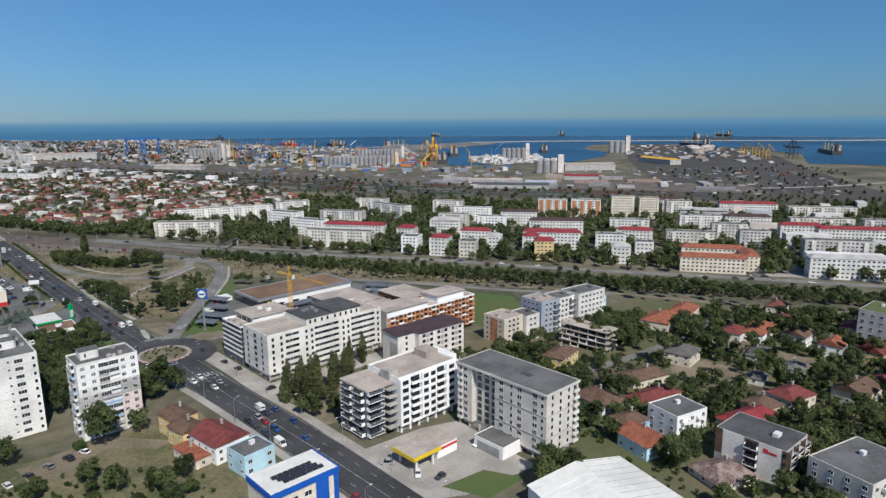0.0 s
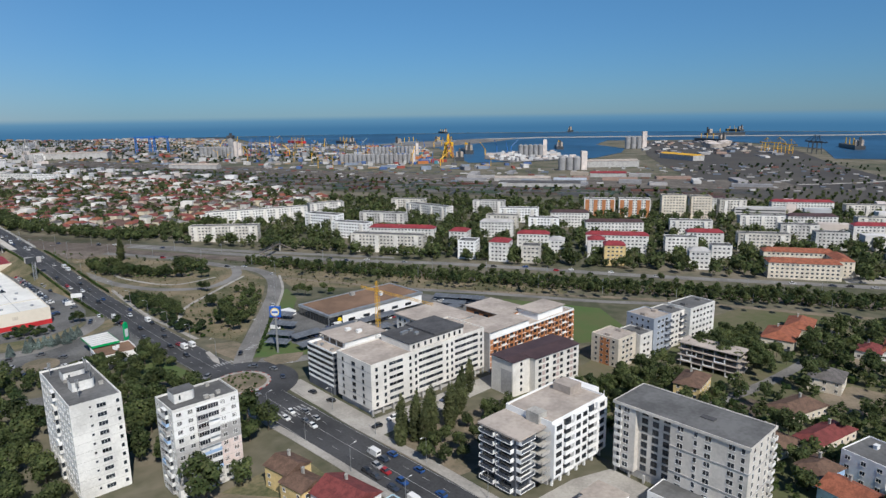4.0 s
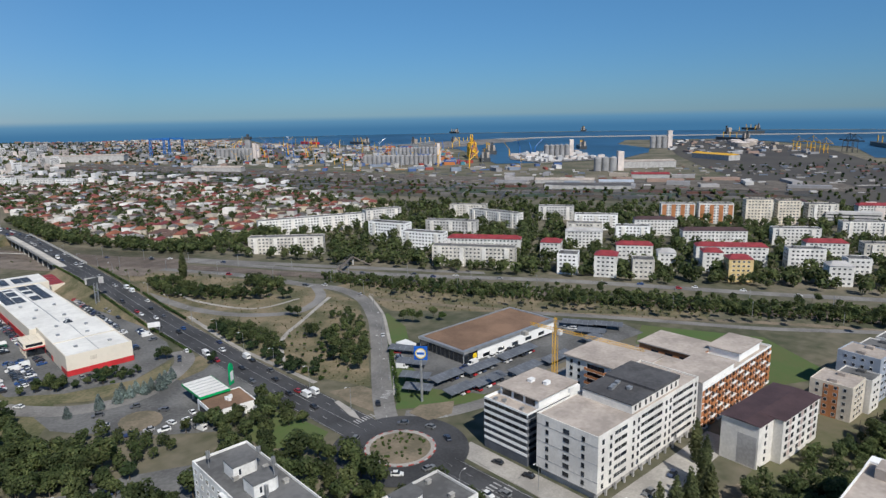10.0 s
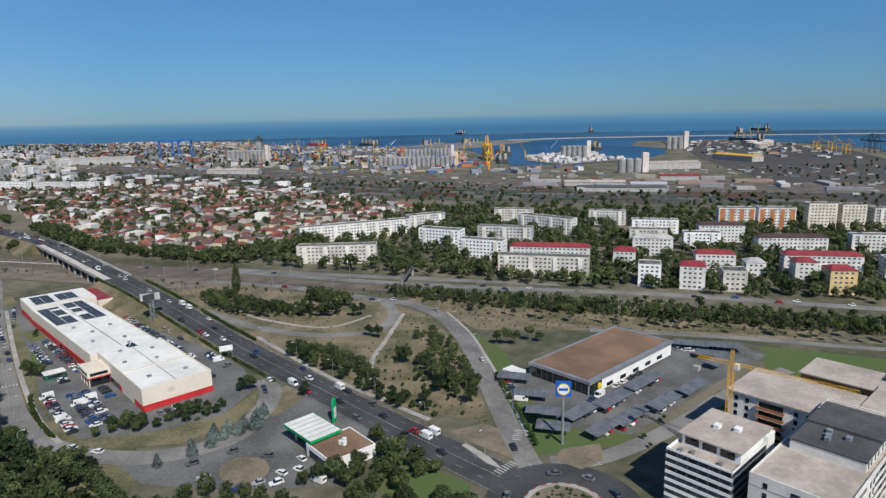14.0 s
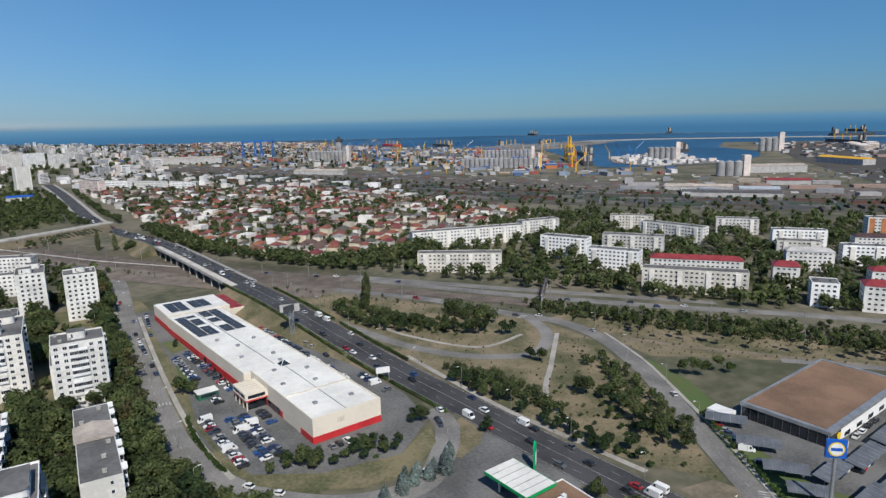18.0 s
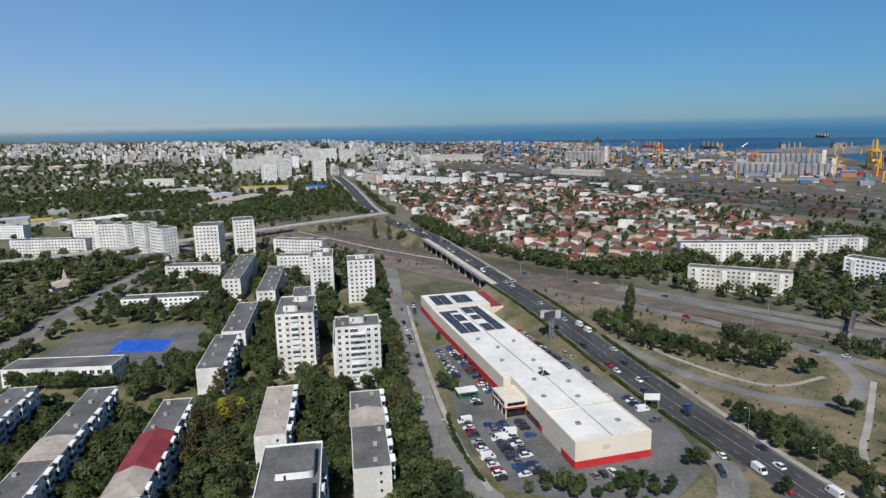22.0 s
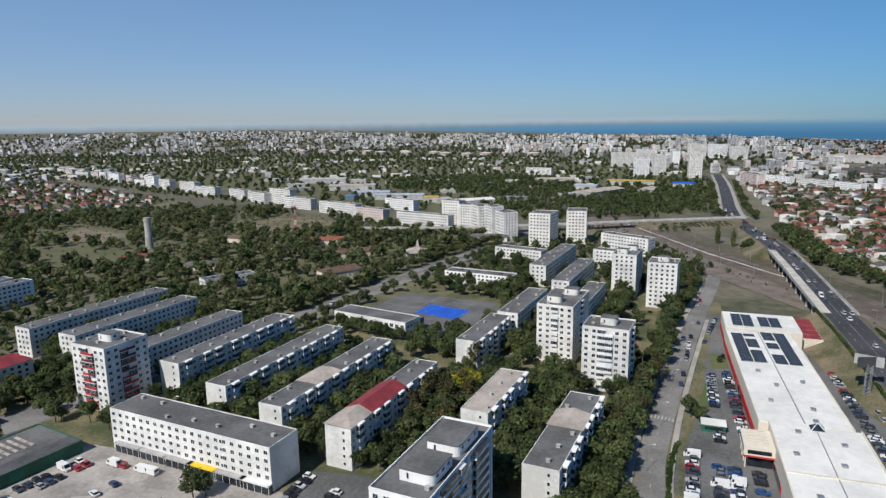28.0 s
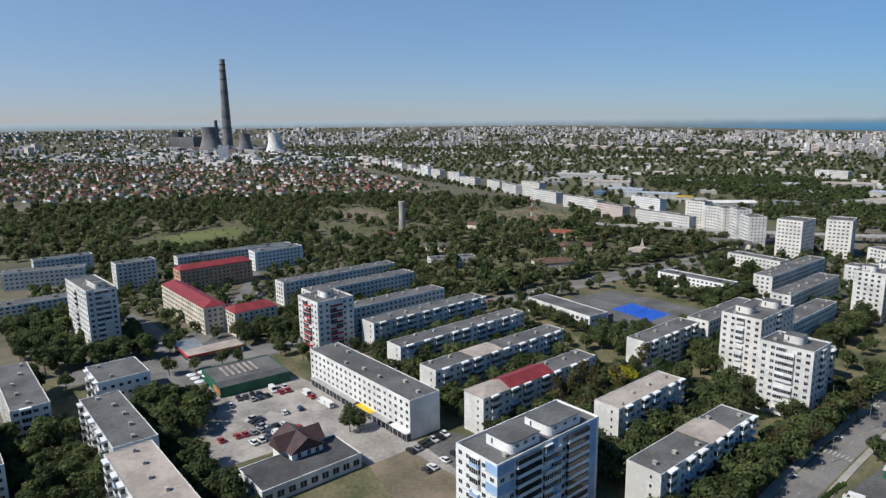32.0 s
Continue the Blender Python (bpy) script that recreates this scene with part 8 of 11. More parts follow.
def far_houses(name, label, spots, rng, turn=0.0, white=0.0, wall=None):
    """Many small houses in one mesh: walls and pitched roofs."""
    b = Bits()
    for x, y in spots:
        w, d, h, e = SIZES[rng.randrange(6)]
        k = rng.uniform(0.8, 1.3)
        w, d = w * k, d * k
        a = radians(turn + rng.choice((0, 90)) + rng.uniform(-8, 8))
        c, s = math.cos(a), math.sin(a)
        bb = Bits().box(-w / 2, w / 2, -d / 2, d / 2, 0, h)
        b.add([(x + p * c - q * s, y + p * s + q * c, z) for p, q, z in bb.v], bb.f, 0)
        if rng.random() < white:
            b.add([(x + p * c - q * s, y + p * s + q * c, z) for p, q, z in ((-w / 2, -d / 2, h + .1), (w / 2, -d / 2, h + .1), (w / 2, d / 2, h + .1), (-w / 2, d / 2, h + .1))], [(0, 1, 2, 3)], 2)
        else:
            v, f = hip(w, d, h, e)
            b.add([(x + p * c - q * s, y + p * s + q * c, z) for p, q, z in v], f[:4], 1)
    return tagged(new(name, b.mesh(name, [wall or HOUSEFAR, TILES_FAR, PALEROOF])), label, "houses", kind="stuff")


far_houses("quarter_houses", "close-set small houses with red tiled roofs", spots[90:], rng, 38, white=0.22)
WEST_RED = [(-1100, 500), (-1250, 530), (-2300, 780), (-1700, 1060), (-1250, 1290), (-700, 1060), (-720, 900), (-860, 740), (-950, 640)]
far_houses("western_houses", "wide quarter of small red-roofed houses", [p for p in scatter(WEST_RED, 600, 22, rng) if not block_at(p, 8)], rng, 20)


def blocks(name, label, poly, n, gap, rng, size=(12, 40), height=(9, 30), turn=0, z=0.0, mat=None, depth=(9, 14), clump=0.0):
    """Many plain far blocks in one mesh."""
    b = Bits()
    for x, y in scatter(poly, n, gap, rng):
        if block_at((x, y), 8) or (clump and noise.noise(Vector((x, y, 0)) / clump) < -0.04):
            continue
        up = far_rise(x, y)
        w, d, h = rng.uniform(*size), rng.uniform(*depth), rng.choice((height[0], height[0], (height[0] + height[1]) / 2, rng.uniform(*height)))
        a = radians(turn + rng.choice((0, 90, 0)) + rng.uniform(-10, 10))
        c, s = math.cos(a), math.sin(a)
        bb = Bits().box(-w / 2, w / 2, -d / 2, d / 2, z, z + h)
        if h > 12:
            st = int(h / 3)
            for k in range(st):
                for sy in (-1, 1):
                    bb.add([(-w / 2 + 1, sy * (d / 2 + 0.06), z + k * 3 + 1.2), (w / 2 - 1, sy * (d / 2 + 0.06), z + k * 3 + 1.2), (w / 2 - 1, sy * (d / 2 + 0.06), z + k * 3 + 2.3), (-w / 2 + 1, sy * (d / 2 + 0.06), z + k * 3 + 2.3)], [(0, 1, 2, 3)], 1)
        b.add([(x + p * c - q * s, y + p * s + q * c, zz + up) for p, q, zz in bb.v], bb.f, 0)
        b.i[-len(bb.i):] = bb.i
    return tagged(new(name, b.mesh(name, [mat or CITYWALL, GLASS_FAR])), label, "buildings", kind="stuff")


HARBOURWALL = palette("harbour_render", [(0.442, 0.442, 0.442), (0.338, 0.325, 0.325), (0.260, 0.260, 0.273), (0.546, 0.533, 0.520), (0.390, 0.338, 0.286), (0.221, 0.260, 0.325), (0.312, 0.221, 0.182)], 0.85, island=True, vary=0.12, scale=0.08)
OCHREROOF = material("faded_ochre_roof", (0.42, 0.29, 0.07), 0.8, 0.15, 0.1, 1.0)
blocks("city_centre", "dense pale city blocks towards the horizon", [(-300, 2300), (90, 1750), (330, 1850), (560, 2500), (700, 3300), (600, 4300), (-900, 4500), (-1000, 3300)], 1700, 23, rng, (8, 24), (8, 32), 10, depth=(7, 12), clump=240)
blocks("city_west", "dense pale city blocks on the western horizon", [(-1000, 3300), (-900, 4500), (-2600, 3900), (-3600, 2600), (-3000, 2100), (-2000, 2300)], 1500, 31, rng, (9, 28), (8, 28), 30, depth=(7, 12), clump=260)
blocks("city_outskirts", "scattered sheds and blocks before the city", [(-250, 1300), (20, 1450), (0, 2200), (-500, 2300), (-2000, 2200), (-2900, 2000), (-2000, 1500), (-1100, 1420), (-600, 1250)], 520, 27, rng, (8, 30), (4, 8), 20, depth=(7, 14), clump=180)
blocks("west_blocks", "far pale blocks of the western town", [(-2100, 1000), (-1700, 1200), (-1500, 1500), (-2900, 2000), (-4300, 1700), (-4400, 500), (-2600, 800)], 460, 40, rng, (10, 40), (5, 16), 20, depth=(8, 18), clump=260)
blocks("horizon_blocks", "pale far town on the rising horizon", [(500, 4400), (-900, 4560), (-2600, 4050), (-3900, 2900), (-4450, 1700), (-4650, 500), (-4100, 500), (-3600, 1900), (-2900, 2700), (-1800, 3300), (-300, 3500)], 1300, 28, rng, (9, 30), (7, 26), 15, depth=(8, 14), clump=280)
blocks("east_blocks", "pale flats beyond the railway", [(640, 330), (780, 330), (860, 200), (820, 0), (640, -20), (520, 20), (470, 110), (600, 250)], 34, 52, rng, (22, 50), (12, 15), 124, depth=(10, 12))
blocks("avenue_blocks", "pale flats along the avenue", [(100, 1500), (190, 1530), (330, 1330), (460, 1100), (560, 1000), (480, 1400), (260, 2000), (130, 1950)], 90, 30, rng, (10, 24), (5, 12), 40, depth=(8, 13))
blocks("harbour_sheds", "pale harbour warehouses and sheds", [(330, 2400), (560, 1650), (700, 1300), (960, 900), (1060, 960), (940, 1130), (1070, 1320), (1380, 1640), (1400, 2050), (1280, 2780), (1450, 3300), (1200, 4000), (700, 4400)], 430, 34, rng, (10, 44), (4, 10), 60, mat=HARBOURWALL, depth=(8, 18))
blocks("yard_sheds", "long grey railway sheds", [(700, 800), (820, 640), (960, 430), (1050, 500), (960, 800), (860, 960)], 20, 42, rng, (24, 60), (5, 7), 124, mat=HARBOURWALL, depth=(9, 15))
blocks("oil_port_sheds", "small sheds of the oil port", [(1560, 580), (1900, 760), (2180, 1000), (2300, 1200), (2150, 1380), (1800, 1150), (1500, 900)], 80, 46, rng, (10, 30), (3, 8), 60, mat=HARBOURWALL, depth=(8, 14))
blocks("quay_containers", "coloured stacks of shipping containers", [(900, 1240), (1000, 1160), (1090, 1310), (1380, 1660), (1400, 1950), (1250, 1800)], 260, 17, rng, (12, 36), (4, 9), 50, mat=palette("containers", [(0.30, 0.05, 0.04), (0.04, 0.10, 0.30), (0.35, 0.33, 0.30), (0.45, 0.16, 0.05), (0.05, 0.20, 0.26), (0.5, 0.5, 0.48)], 0.6, island=True), depth=(5, 12))


# ---- harbour ----
SILO = material("pale_silo_concrete", (0.29, 0.29, 0.295), 0.85, 0.12, 0.05, 0.4)


def silo_row(x, y, ang, n, m, r, h, label):
    b = thing("grain_silos", label, "silo", pose(x, y, 0.5, 0, 0, ang), "grain silos of the harbour")
    for i in range(n):
        for j in range(m):
            part("silo", cached(("silo", r, h), lambda: Bits().tube(0, 0, 0, h, r, n=14).tube(0, 0, h, h + r * 0.45, r, r * 0.15, 14).mesh("silo", SILO)), b, pose((i - (n - 1) / 2) * r * 2.1, (j - (m - 1) / 2) * r * 2.1, 0))
    part("headhouse", box_mesh(r * 1.6, r * 1.6, h * 1.5, CITYWALL), b, pose((n / 2 + 0.4) * r * 2.1, 0, 0))
    return b


silo_row(755, 1770, -50, 6, 2, 5, 30, "row of pale concrete grain silos with a tower")
silo_row(1025, 835, -40, 3, 1, 7, 24, "three bright steel silos")
silo_row(1300, 1157, -45, 5, 2, 6, 28, "grey concrete silos on the pier")
silo_row(1744, 1124, -45, 3, 1, 8, 34, "tall pale silos at the oil port")
silo_row(900, 1290, -45, 16, 2, 5, 20, "long row of grey grain silos")
silo_row(800, 1900, -45, 9, 2, 6, 24, "grey concrete grain silos in rows")
silo_row(1120, 1500, -45, 12, 2, 5, 22, "grey grain silos by the basin")


ht = thing("harbour_tower", "tall dark grey harbour tower with a stepped head", "tower", pose(828, 1880, 0.5, 0, 0, -45))
part("shaft", Bits().box(-7, 7, -7, 7, 0, 52).mesh("shaft", SILO), ht)
part("head", Bits().box(-9, 9, -9, 9, 52, 58).box(-3, 3, -3, 3, 58, 65).mesh("head", DARKSTEEL), ht)


def gantry(x, y, ang, k, mat, label):
    """A quay crane: four legs, girder, boom and tie."""
    b = thing("quay_crane", label, "crane", pose(x, y, 1.0, 0, 0, ang), "harbour cranes")
    for dx in (-10 * k, 10 * k):
        for dy in (-9 * k, 9 * k):
            part("leg", Bits().bar((dx, dy, 0), (dx, dy * 0.8, 34 * k), 1.3 * k).mesh("leg", mat), b)
        for half, z in ((9, 14), (8, 34)):
            part("portal_beam", Bits().bar((dx, -half * k, z * k), (dx, half * k, z * k), 1.1 * k).mesh("portal_beam", mat), b)
    part("girder", Bits().bar((-40 * k, 0, 35 * k), (34 * k, 0, 35 * k), 1.8 * k).mesh("girder", mat), b)
    part("apex", Bits().bar((-10 * k, 0, 35 * k), (-6 * k, 0, 56 * k), 1.2 * k).bar((10 * k, 0, 35 * k), (-6 * k, 0, 56 * k), 1.0 * k).mesh("apex", mat), b)
    part("tie", Bits().bar((-6 * k, 0, 56 * k), (-40 * k, 0, 36 * k), 0.6 * k).bar((-6 * k, 0, 56 * k), (34 * k, 0, 36 * k), 0.6 * k).mesh("tie", mat), b)
    return b


for x, y, a, k, mat in ((1152, 1308, 40, 1.0, CRANE_YELLOW), (1174, 1330, 40, 1.05, CRANE_YELLOW), (1190, 1352, 40, 1.0, CRANE_YELLOW), (1132, 1283, 40, 0.8, ORANGE), (1771, 722, 60, 0.7, CRANE_YELLOW), (1730, 680, 60, 0.65, CRANE_YELLOW), (1815, 770, 60, 0.65, CRANE_YELLOW), (1770, 630, 60, 0.8, DARKSTEEL), (1820, 655, 60, 0.8, DARKSTEEL)):
    gantry(x, y, a, k, mat, "yellow steel quay crane in the harbour" if mat is CRANE_YELLOW else "dark steel quay crane in the harbour")
for x, y in ((710, 2238), (762, 2268)):
    b = thing("shipyard_gantry", "big blue shipyard gantry crane", "crane", pose(x, y, 0.5, 0, 0, -45), "shipyard gantries")
    for dx in (-30, 30):
        for dy in (-7, 7):
            part("leg", Bits().bar((dx, dy, 0), (dx, dy * 0.5, 50), 1.7).mesh("leg", CRANE_BLUE), b)
    part("girder", Bits().box(-34, 34, -3, 3, 48, 53).mesh("girder", CRANE_BLUE), b)
for i in range(26):
    x, y = rng.choice([(1180, 1220), (1330, 1300), (980, 1130), (1500, 1760), (1400, 1690), (1250, 2300), (1200, 2600), (1350, 2050), (900, 1800), (1000, 2200)])
    x, y, a, h = x + rng.uniform(-70, 70), y + rng.uniform(-70, 70), rng.uniform(0, 6.28), rng.uniform(22, 34)
    b = thing("jib_crane", "slender harbour jib crane on a quay", "crane", pose(x, y, 0.8), "harbour jib cranes")
    part("tower", Bits().bar((0, 0, 0), (0, 0, h * 0.6), 1.6).mesh("tower", CRANE_YELLOW if i % 3 else CRANE_BLUE), b)
    part("boom", Bits().bar((0, 0, h * 0.55), (math.cos(a) * h * 0.7, math.sin(a) * h * 0.7, h * 1.15), 0.9).mesh("boom", CRANE_YELLOW if i % 3 else CRANE_BLUE), b)


def ship(x, y, ang, L, mat, label):
    b = thing("cargo_ship", label, "ship", pose(x, y, 0.6, 0, 0, ang), "ships in the harbour")
    w, h = L * 0.14, L * 0.06
    pts = [(-L / 2, -w / 2), (L * 0.36, -w / 2), (L / 2, 0), (L * 0.36, w / 2), (-L / 2, w / 2)]
    part("hull", mesh_of("hull", [(px, py, z) for z in (0, h) for px, py in pts], [(i, (i + 1) % 5, 5 + (i + 1) % 5, 5 + i) for i in range(5)] + [(5, 6, 7, 8, 9)], mat), b)
    part("bridge_house", Bits().box(-L * 0.45, -L * 0.38, -w * 0.4, w * 0.4, h, h + L * 0.085).mesh("bridge_house", PALEROOF), b)
    part("funnel", Bits().box(-L * 0.48, -L * 0.46, -w * 0.12, w * 0.12, h, h + L * 0.13).mesh("funnel", DARKSTEEL), b)
    for k in range(3):
        part("derrick", Bits().bar((L * (0.25 - 0.2 * k), 0, h), (L * (0.25 - 0.2 * k), 0, h + L * 0.1), L * 0.008).mesh("derrick", CRANE_YELLOW), b)


for x, y, a, L, mat in ((1120, 1235, 45, 150, DARKSTEEL), (1330, 1420, 50, 170, DARKSTEEL), (1650, 1330, 40, 150, DARKSTEEL), (1560, 1960, 20, 170, STEEL), (1480, 2260, 80, 160, DARKSTEEL), (1700, 1900, 15, 150, STEEL), (2300, 1150, 60, 180, DARKSTEEL), (2080, 640, 30, 180, DARKSTEEL), (1400, 2500, 85, 150, REDCLAD), (2900, 1350, -30, 200, DARKSTEEL), (3800, 1700, 60, 180, DARKSTEEL), (3500, 2600, 30, 170, DARKSTEEL), (2800, 3100, 70, 150, DARKSTEEL)):
    ship(x, y, a, L, mat, "red-hulled cargo ship at the quay" if mat is REDCLAD else "dark-hulled cargo ship on the water")
for x, y, a, w, d, h, lab, roof in ((1150, 822, -43, 105, 40, 12, "large pale grey harbour warehouse", PALEROOF), (1415, 804, 65, 119, 30, 12, "long black and yellow ore conveyor hall", CRANE_YELLOW), (470, 2150, -30, 220, 50, 16, "long pale shipyard hall", PALEROOF), (560, 1480, -50, 110, 22, 9, "pale grey harbour shed", PALEROOF), (760, 690, -56, 120, 15, 7, "long dark open shed", DARKROOF), (800, 760, -56, 90, 15, 7, "long pale rail shed", PALEROOF), (823, 683, -56, 50, 18, 7, "blue-roofed railway goods store", SLATEBLUE), (957, 704, -56, 60, 16, 7, "low store with a bright red roof", REDROOF)):
    b = site("warehouse", lab, "warehouse", x, y, a, w, d, "harbour warehouses")
    part("wall", box_mesh(w, d, h, GREYWALL), b)
    part("roof", mesh_of("roof", *hip(w, d, h, 3, 0.5, True), roof), b)
for x, y in [(-1477 + i * 75 + rng.uniform(-20, 20), 2616 - i * 18 + rng.uniform(-60, 60)) for i in range(15)] + [(1900 + i * 50, 1000 + rng.uniform(-60, 60)) for i in range(5)]:
    b = thing("storage_tank", "wide pale oil storage tank", "tank", pose(x, y, 0.4), "oil tanks")
    part("shell", cached("tank", lambda: Bits().tube(0, 0, 0, 13, 21, n=28).mesh("shell", PALEROOF)), b)
    part("cap", cached("tankcap", lambda: Bits().tube(0, 0, 13, 15.5, 20.6, 2, n=28).mesh("cap", CITYWALL)), b)

# power station
st = thing("power_station_chimney", "very tall grey concrete chimney with banded top", "chimney", pose(-2987, 1901, 0))
SOOTY = material("sooty_concrete", (0.20, 0.20, 0.205), 0.9, 0.15, 0.02, 0.2)
part("shaft", Bits().tube(0, 0, 0, 300, 25, 17, 24).mesh("shaft", SOOTY), st)
part("top_band", Bits().tube(0, 0, 300, 428, 17, 13, 24).mesh("top_band", SOOTY), st)
for z in (95, 150, 270, 330, 370, 400):
    part("ring", Bits().tube(0, 0, z, z + 5, 25.5 - z * 0.026, n=24).mesh("ring", DARKSTEEL), st)
for x, y, r, h, mat in ((-2654, 1646, 55, 104, SOOTY), (-2508, 1727, 36, 76, SOOTY), (-2284, 1732, 38, 80, WHITE)):
    b = thing("cooling_tower", "white concrete cooling tower shell" if mat is WHITE else "grey concrete cooling tower", "cooling tower", pose(x, y, 0), "cooling towers")
    B, n = Bits(), 28
    prof = [(0, 1.0), (0.25, 0.82), (0.5, 0.68), (0.72, 0.62), (0.88, 0.63), (1.0, 0.66)]
    v = [(r * k * math.cos(2 * math.pi * i / n), r * k * math.sin(2 * math.pi * i / n), h * z) for z, k in prof for i in range(n)]
    B.add(v, [(j * n + i, j * n + (i + 1) % n, (j + 1) * n + (i + 1) % n, (j + 1) * n + i) for j in range(5) for i in range(n)])
    part("shell", B.mesh("shell", mat), b)
    part("basin", Bits().tube(0, 0, 0, 4, r * 1.05, n=28).mesh("basin", CONCRETE), b)
sx = thing("small_chimney", "short dark chimney beside the cooling tower", "chimney", pose(-2900, 1800, 0))
part("shaft", Bits().tube(0, 0, 0, 135, 9, 7, 16).mesh("shaft", DARKSTEEL), sx)
bh = site("boiler_house", "dark steel boiler house of the power station", "industrial building", -2880, 1640, 30, 120, 70)
part("wall", box_mesh(120, 70, 60, SOOTY), bh)
part("tower", Bits().box(-50, -20, -30, 10, 60, 85).mesh("tower", DARKSTEEL), bh)
slab(-1873, 1294, 150, 75, 30, 48, CLEAN, label="white high-rise block before the power station", group="slabs of flats beyond the estate")
for x, y, h in ((-3300, 1100, 26), (-3000, 1000, 22)):
    silo_row(x, y, 20, 3, 1, 16, h, "pale grain silos on the horizon")

BAND = [(-2500, 830), (-1700, 1075), (-1250, 1305), (-1120, 1440), (-1480, 1560), (-2000, 1500), (-2600, 1500), (-3000, 1300)]
blocks("station_quarter", "pale flats and houses before the power station", BAND, 260, 34, rng, (10, 40), (6, 17), 20, depth=(9, 13))
blocks("station_works", "grey works and stores round the power station", [(-2700, 1500), (-2150, 1600), (-2200, 1850), (-2700, 1900), (-3100, 1800), (-3100, 1550)], 90, 36, rng, (14, 50), (6, 22), 30, mat=HARBOURWALL, depth=(10, 24))

blocks("harbour_clutter", "busy harbour clutter of stores, stacks and vehicles", [(330, 2400), (560, 1650), (700, 1300), (960, 900), (1130, 1000), (960, 1130), (1080, 1320), (1380, 1640), (1400, 2050), (1280, 2780), (1450, 3300), (1200, 4000), (700, 4400)], 1500, 15, rng, (5, 26), (2, 8), 55, mat=palette("clutter", [(0.30, 0.08, 0.06), (0.07, 0.12, 0.26), (0.42, 0.41, 0.40), (0.25, 0.24, 0.23), (0.10, 0.10, 0.11), (0.50, 0.49, 0.47), (0.32, 0.20, 0.10)], 0.7, island=True), depth=(4, 12))
blocks("pier_clutter", "stacks and stores on the pier", [(1120, 1060), (1160, 1180), (1280, 1280), (1470, 1320), (1500, 1250), (1370, 1120), (1300, 1010)], 90, 14, rng, (6, 22), (3, 10), 45, z=1.6, depth=(5, 12))
blocks("yard_wagons", "long lines of railway wagons", [(300, 1950), (480, 1480), (640, 960), (780, 650), (880, 440), (840, 420), (720, 560), (580, 800), (440, 1080)], 330, 13, rng, (14, 70), (3, 4), 122, mat=palette("wagons", [(0.10, 0.045, 0.035), (0.07, 0.075, 0.08), (0.15, 0.145, 0.14), (0.085, 0.07, 0.06), (0.05, 0.075, 0.055)], 0.7, island=True), depth=(3, 3.2))
blocks("yard_clutter", "scattered vehicles, stores and stacks of the yards", [(300, 1950), (480, 1480), (640, 960), (780, 650), (900, 420), (1020, 260), (1430, 500), (1300, 760), (1000, 880), (900, 960), (700, 1300), (420, 2100)], 420, 17, rng, (3, 14), (1.5, 3.5), 124, mat=palette("yard_mix", [(0.34, 0.33, 0.32), (0.10, 0.10, 0.105), (0.20, 0.19, 0.18), (0.16, 0.07, 0.055), (0.45, 0.44, 0.43), (0.14, 0.17, 0.22), (0.16, 0.14, 0.11)], 0.7, island=True), depth=(2.5, 7))
yt = Bits()
for k in range(16):
    o = k * 11
    q = [(300 + o * 0.95, 1960 + o * 0.2), (480 + o * 0.8, 1480 + o * 0.35), (640 + o * 0.7, 960 + o * 0.5), (800 + o * 0.55, 640 + o * 0.55), (960 + o * 0.6, 380 + o * 0.5)]
    for a, b in zip(q, q[1:]):
        yt.bar((*a, 0.55), (*b, 0.55), 0.8, 4)
tagged(new("harbour_tracks", yt.mesh("harbour_tracks", material("dull_rail", (0.11, 0.10, 0.092), 0.8, 0.15, 0.05, 0.5))), "long parallel railway tracks of the harbour yard", "railway", kind="stuff")
blocks("quarter_blocks", "taller white houses in the quarter", QUARTER, 34, 44, rng, (9, 18), (8, 12), 38, mat=OFFWHITE, depth=(9, 13))
blocks("blue_sheds", "industrial halls with blue and pale roofs", [(-150, 1120), (-60, 1300), (-300, 1480), (-800, 1450), (-700, 1240), (-400, 1140)], 20, 62, rng, (20, 46), (5, 8), 25, mat=palette("shed_roofs", [(0.10, 0.17, 0.26), (0.40, 0.40, 0.39), (0.26, 0.26, 0.26), (0.48, 0.48, 0.47), (0.33, 0.31, 0.29), (0.42, 0.41, 0.38)], 0.6, island=True), depth=(14, 28))
for x, y, a, w, d, h, roof, lab in ((-62, 1456, -10, 82, 20, 8, OCHREROOF, "long hall with a yellow roof"), (24, 1425, -10, 34, 18, 8, DEEPBLUE, "hall with a bright blue roof"), (-100, 1290, 62, 90, 34, 8, PALEROOF, "industrial hall with a pale grey roof"), (-128, 1372, -20, 40, 20, 7, SLATEBLUE, "hall with a blue-grey roof"), (-258, 1122, 40, 70, 26, 8, OFFWHITE, "long pale market hall with a white roof"),
                                    (-380, 1172, 14, 74, 20, 7, SLATEBLUE, "shed with a weathered blue roof"), (-322, 1150, 14, 22, 14, 7, OCHREROOF, "small hall with a yellow roof"), (-440, 1200, 14, 60, 22, 7, SLATEBLUE, "shed with a pale blue roof"), (-520, 1290, 20, 80, 30, 8, PALEROOF, "wide industrial hall with a pale roof"), (-640, 1400, 20, 90, 30, 8, GREYWALL, "long industrial hall with a grey roof"), (-200, 1480, 20, 70, 28, 8, PALEROOF, "warehouse hall with a pale roof"), (-30, 1330, 80, 50, 22, 7, PALEROOF, "pale hall with a flat roof")):
    b = site("industrial_hall", lab, "industrial building", x, y, a, w, d, "industrial halls")
    part("wall", box_mesh(w, d, h, GREYWALL), b)
    part("roof", mesh_of("roof", *hip(w, d, h, 2.2, 0.4, True), roof), b)
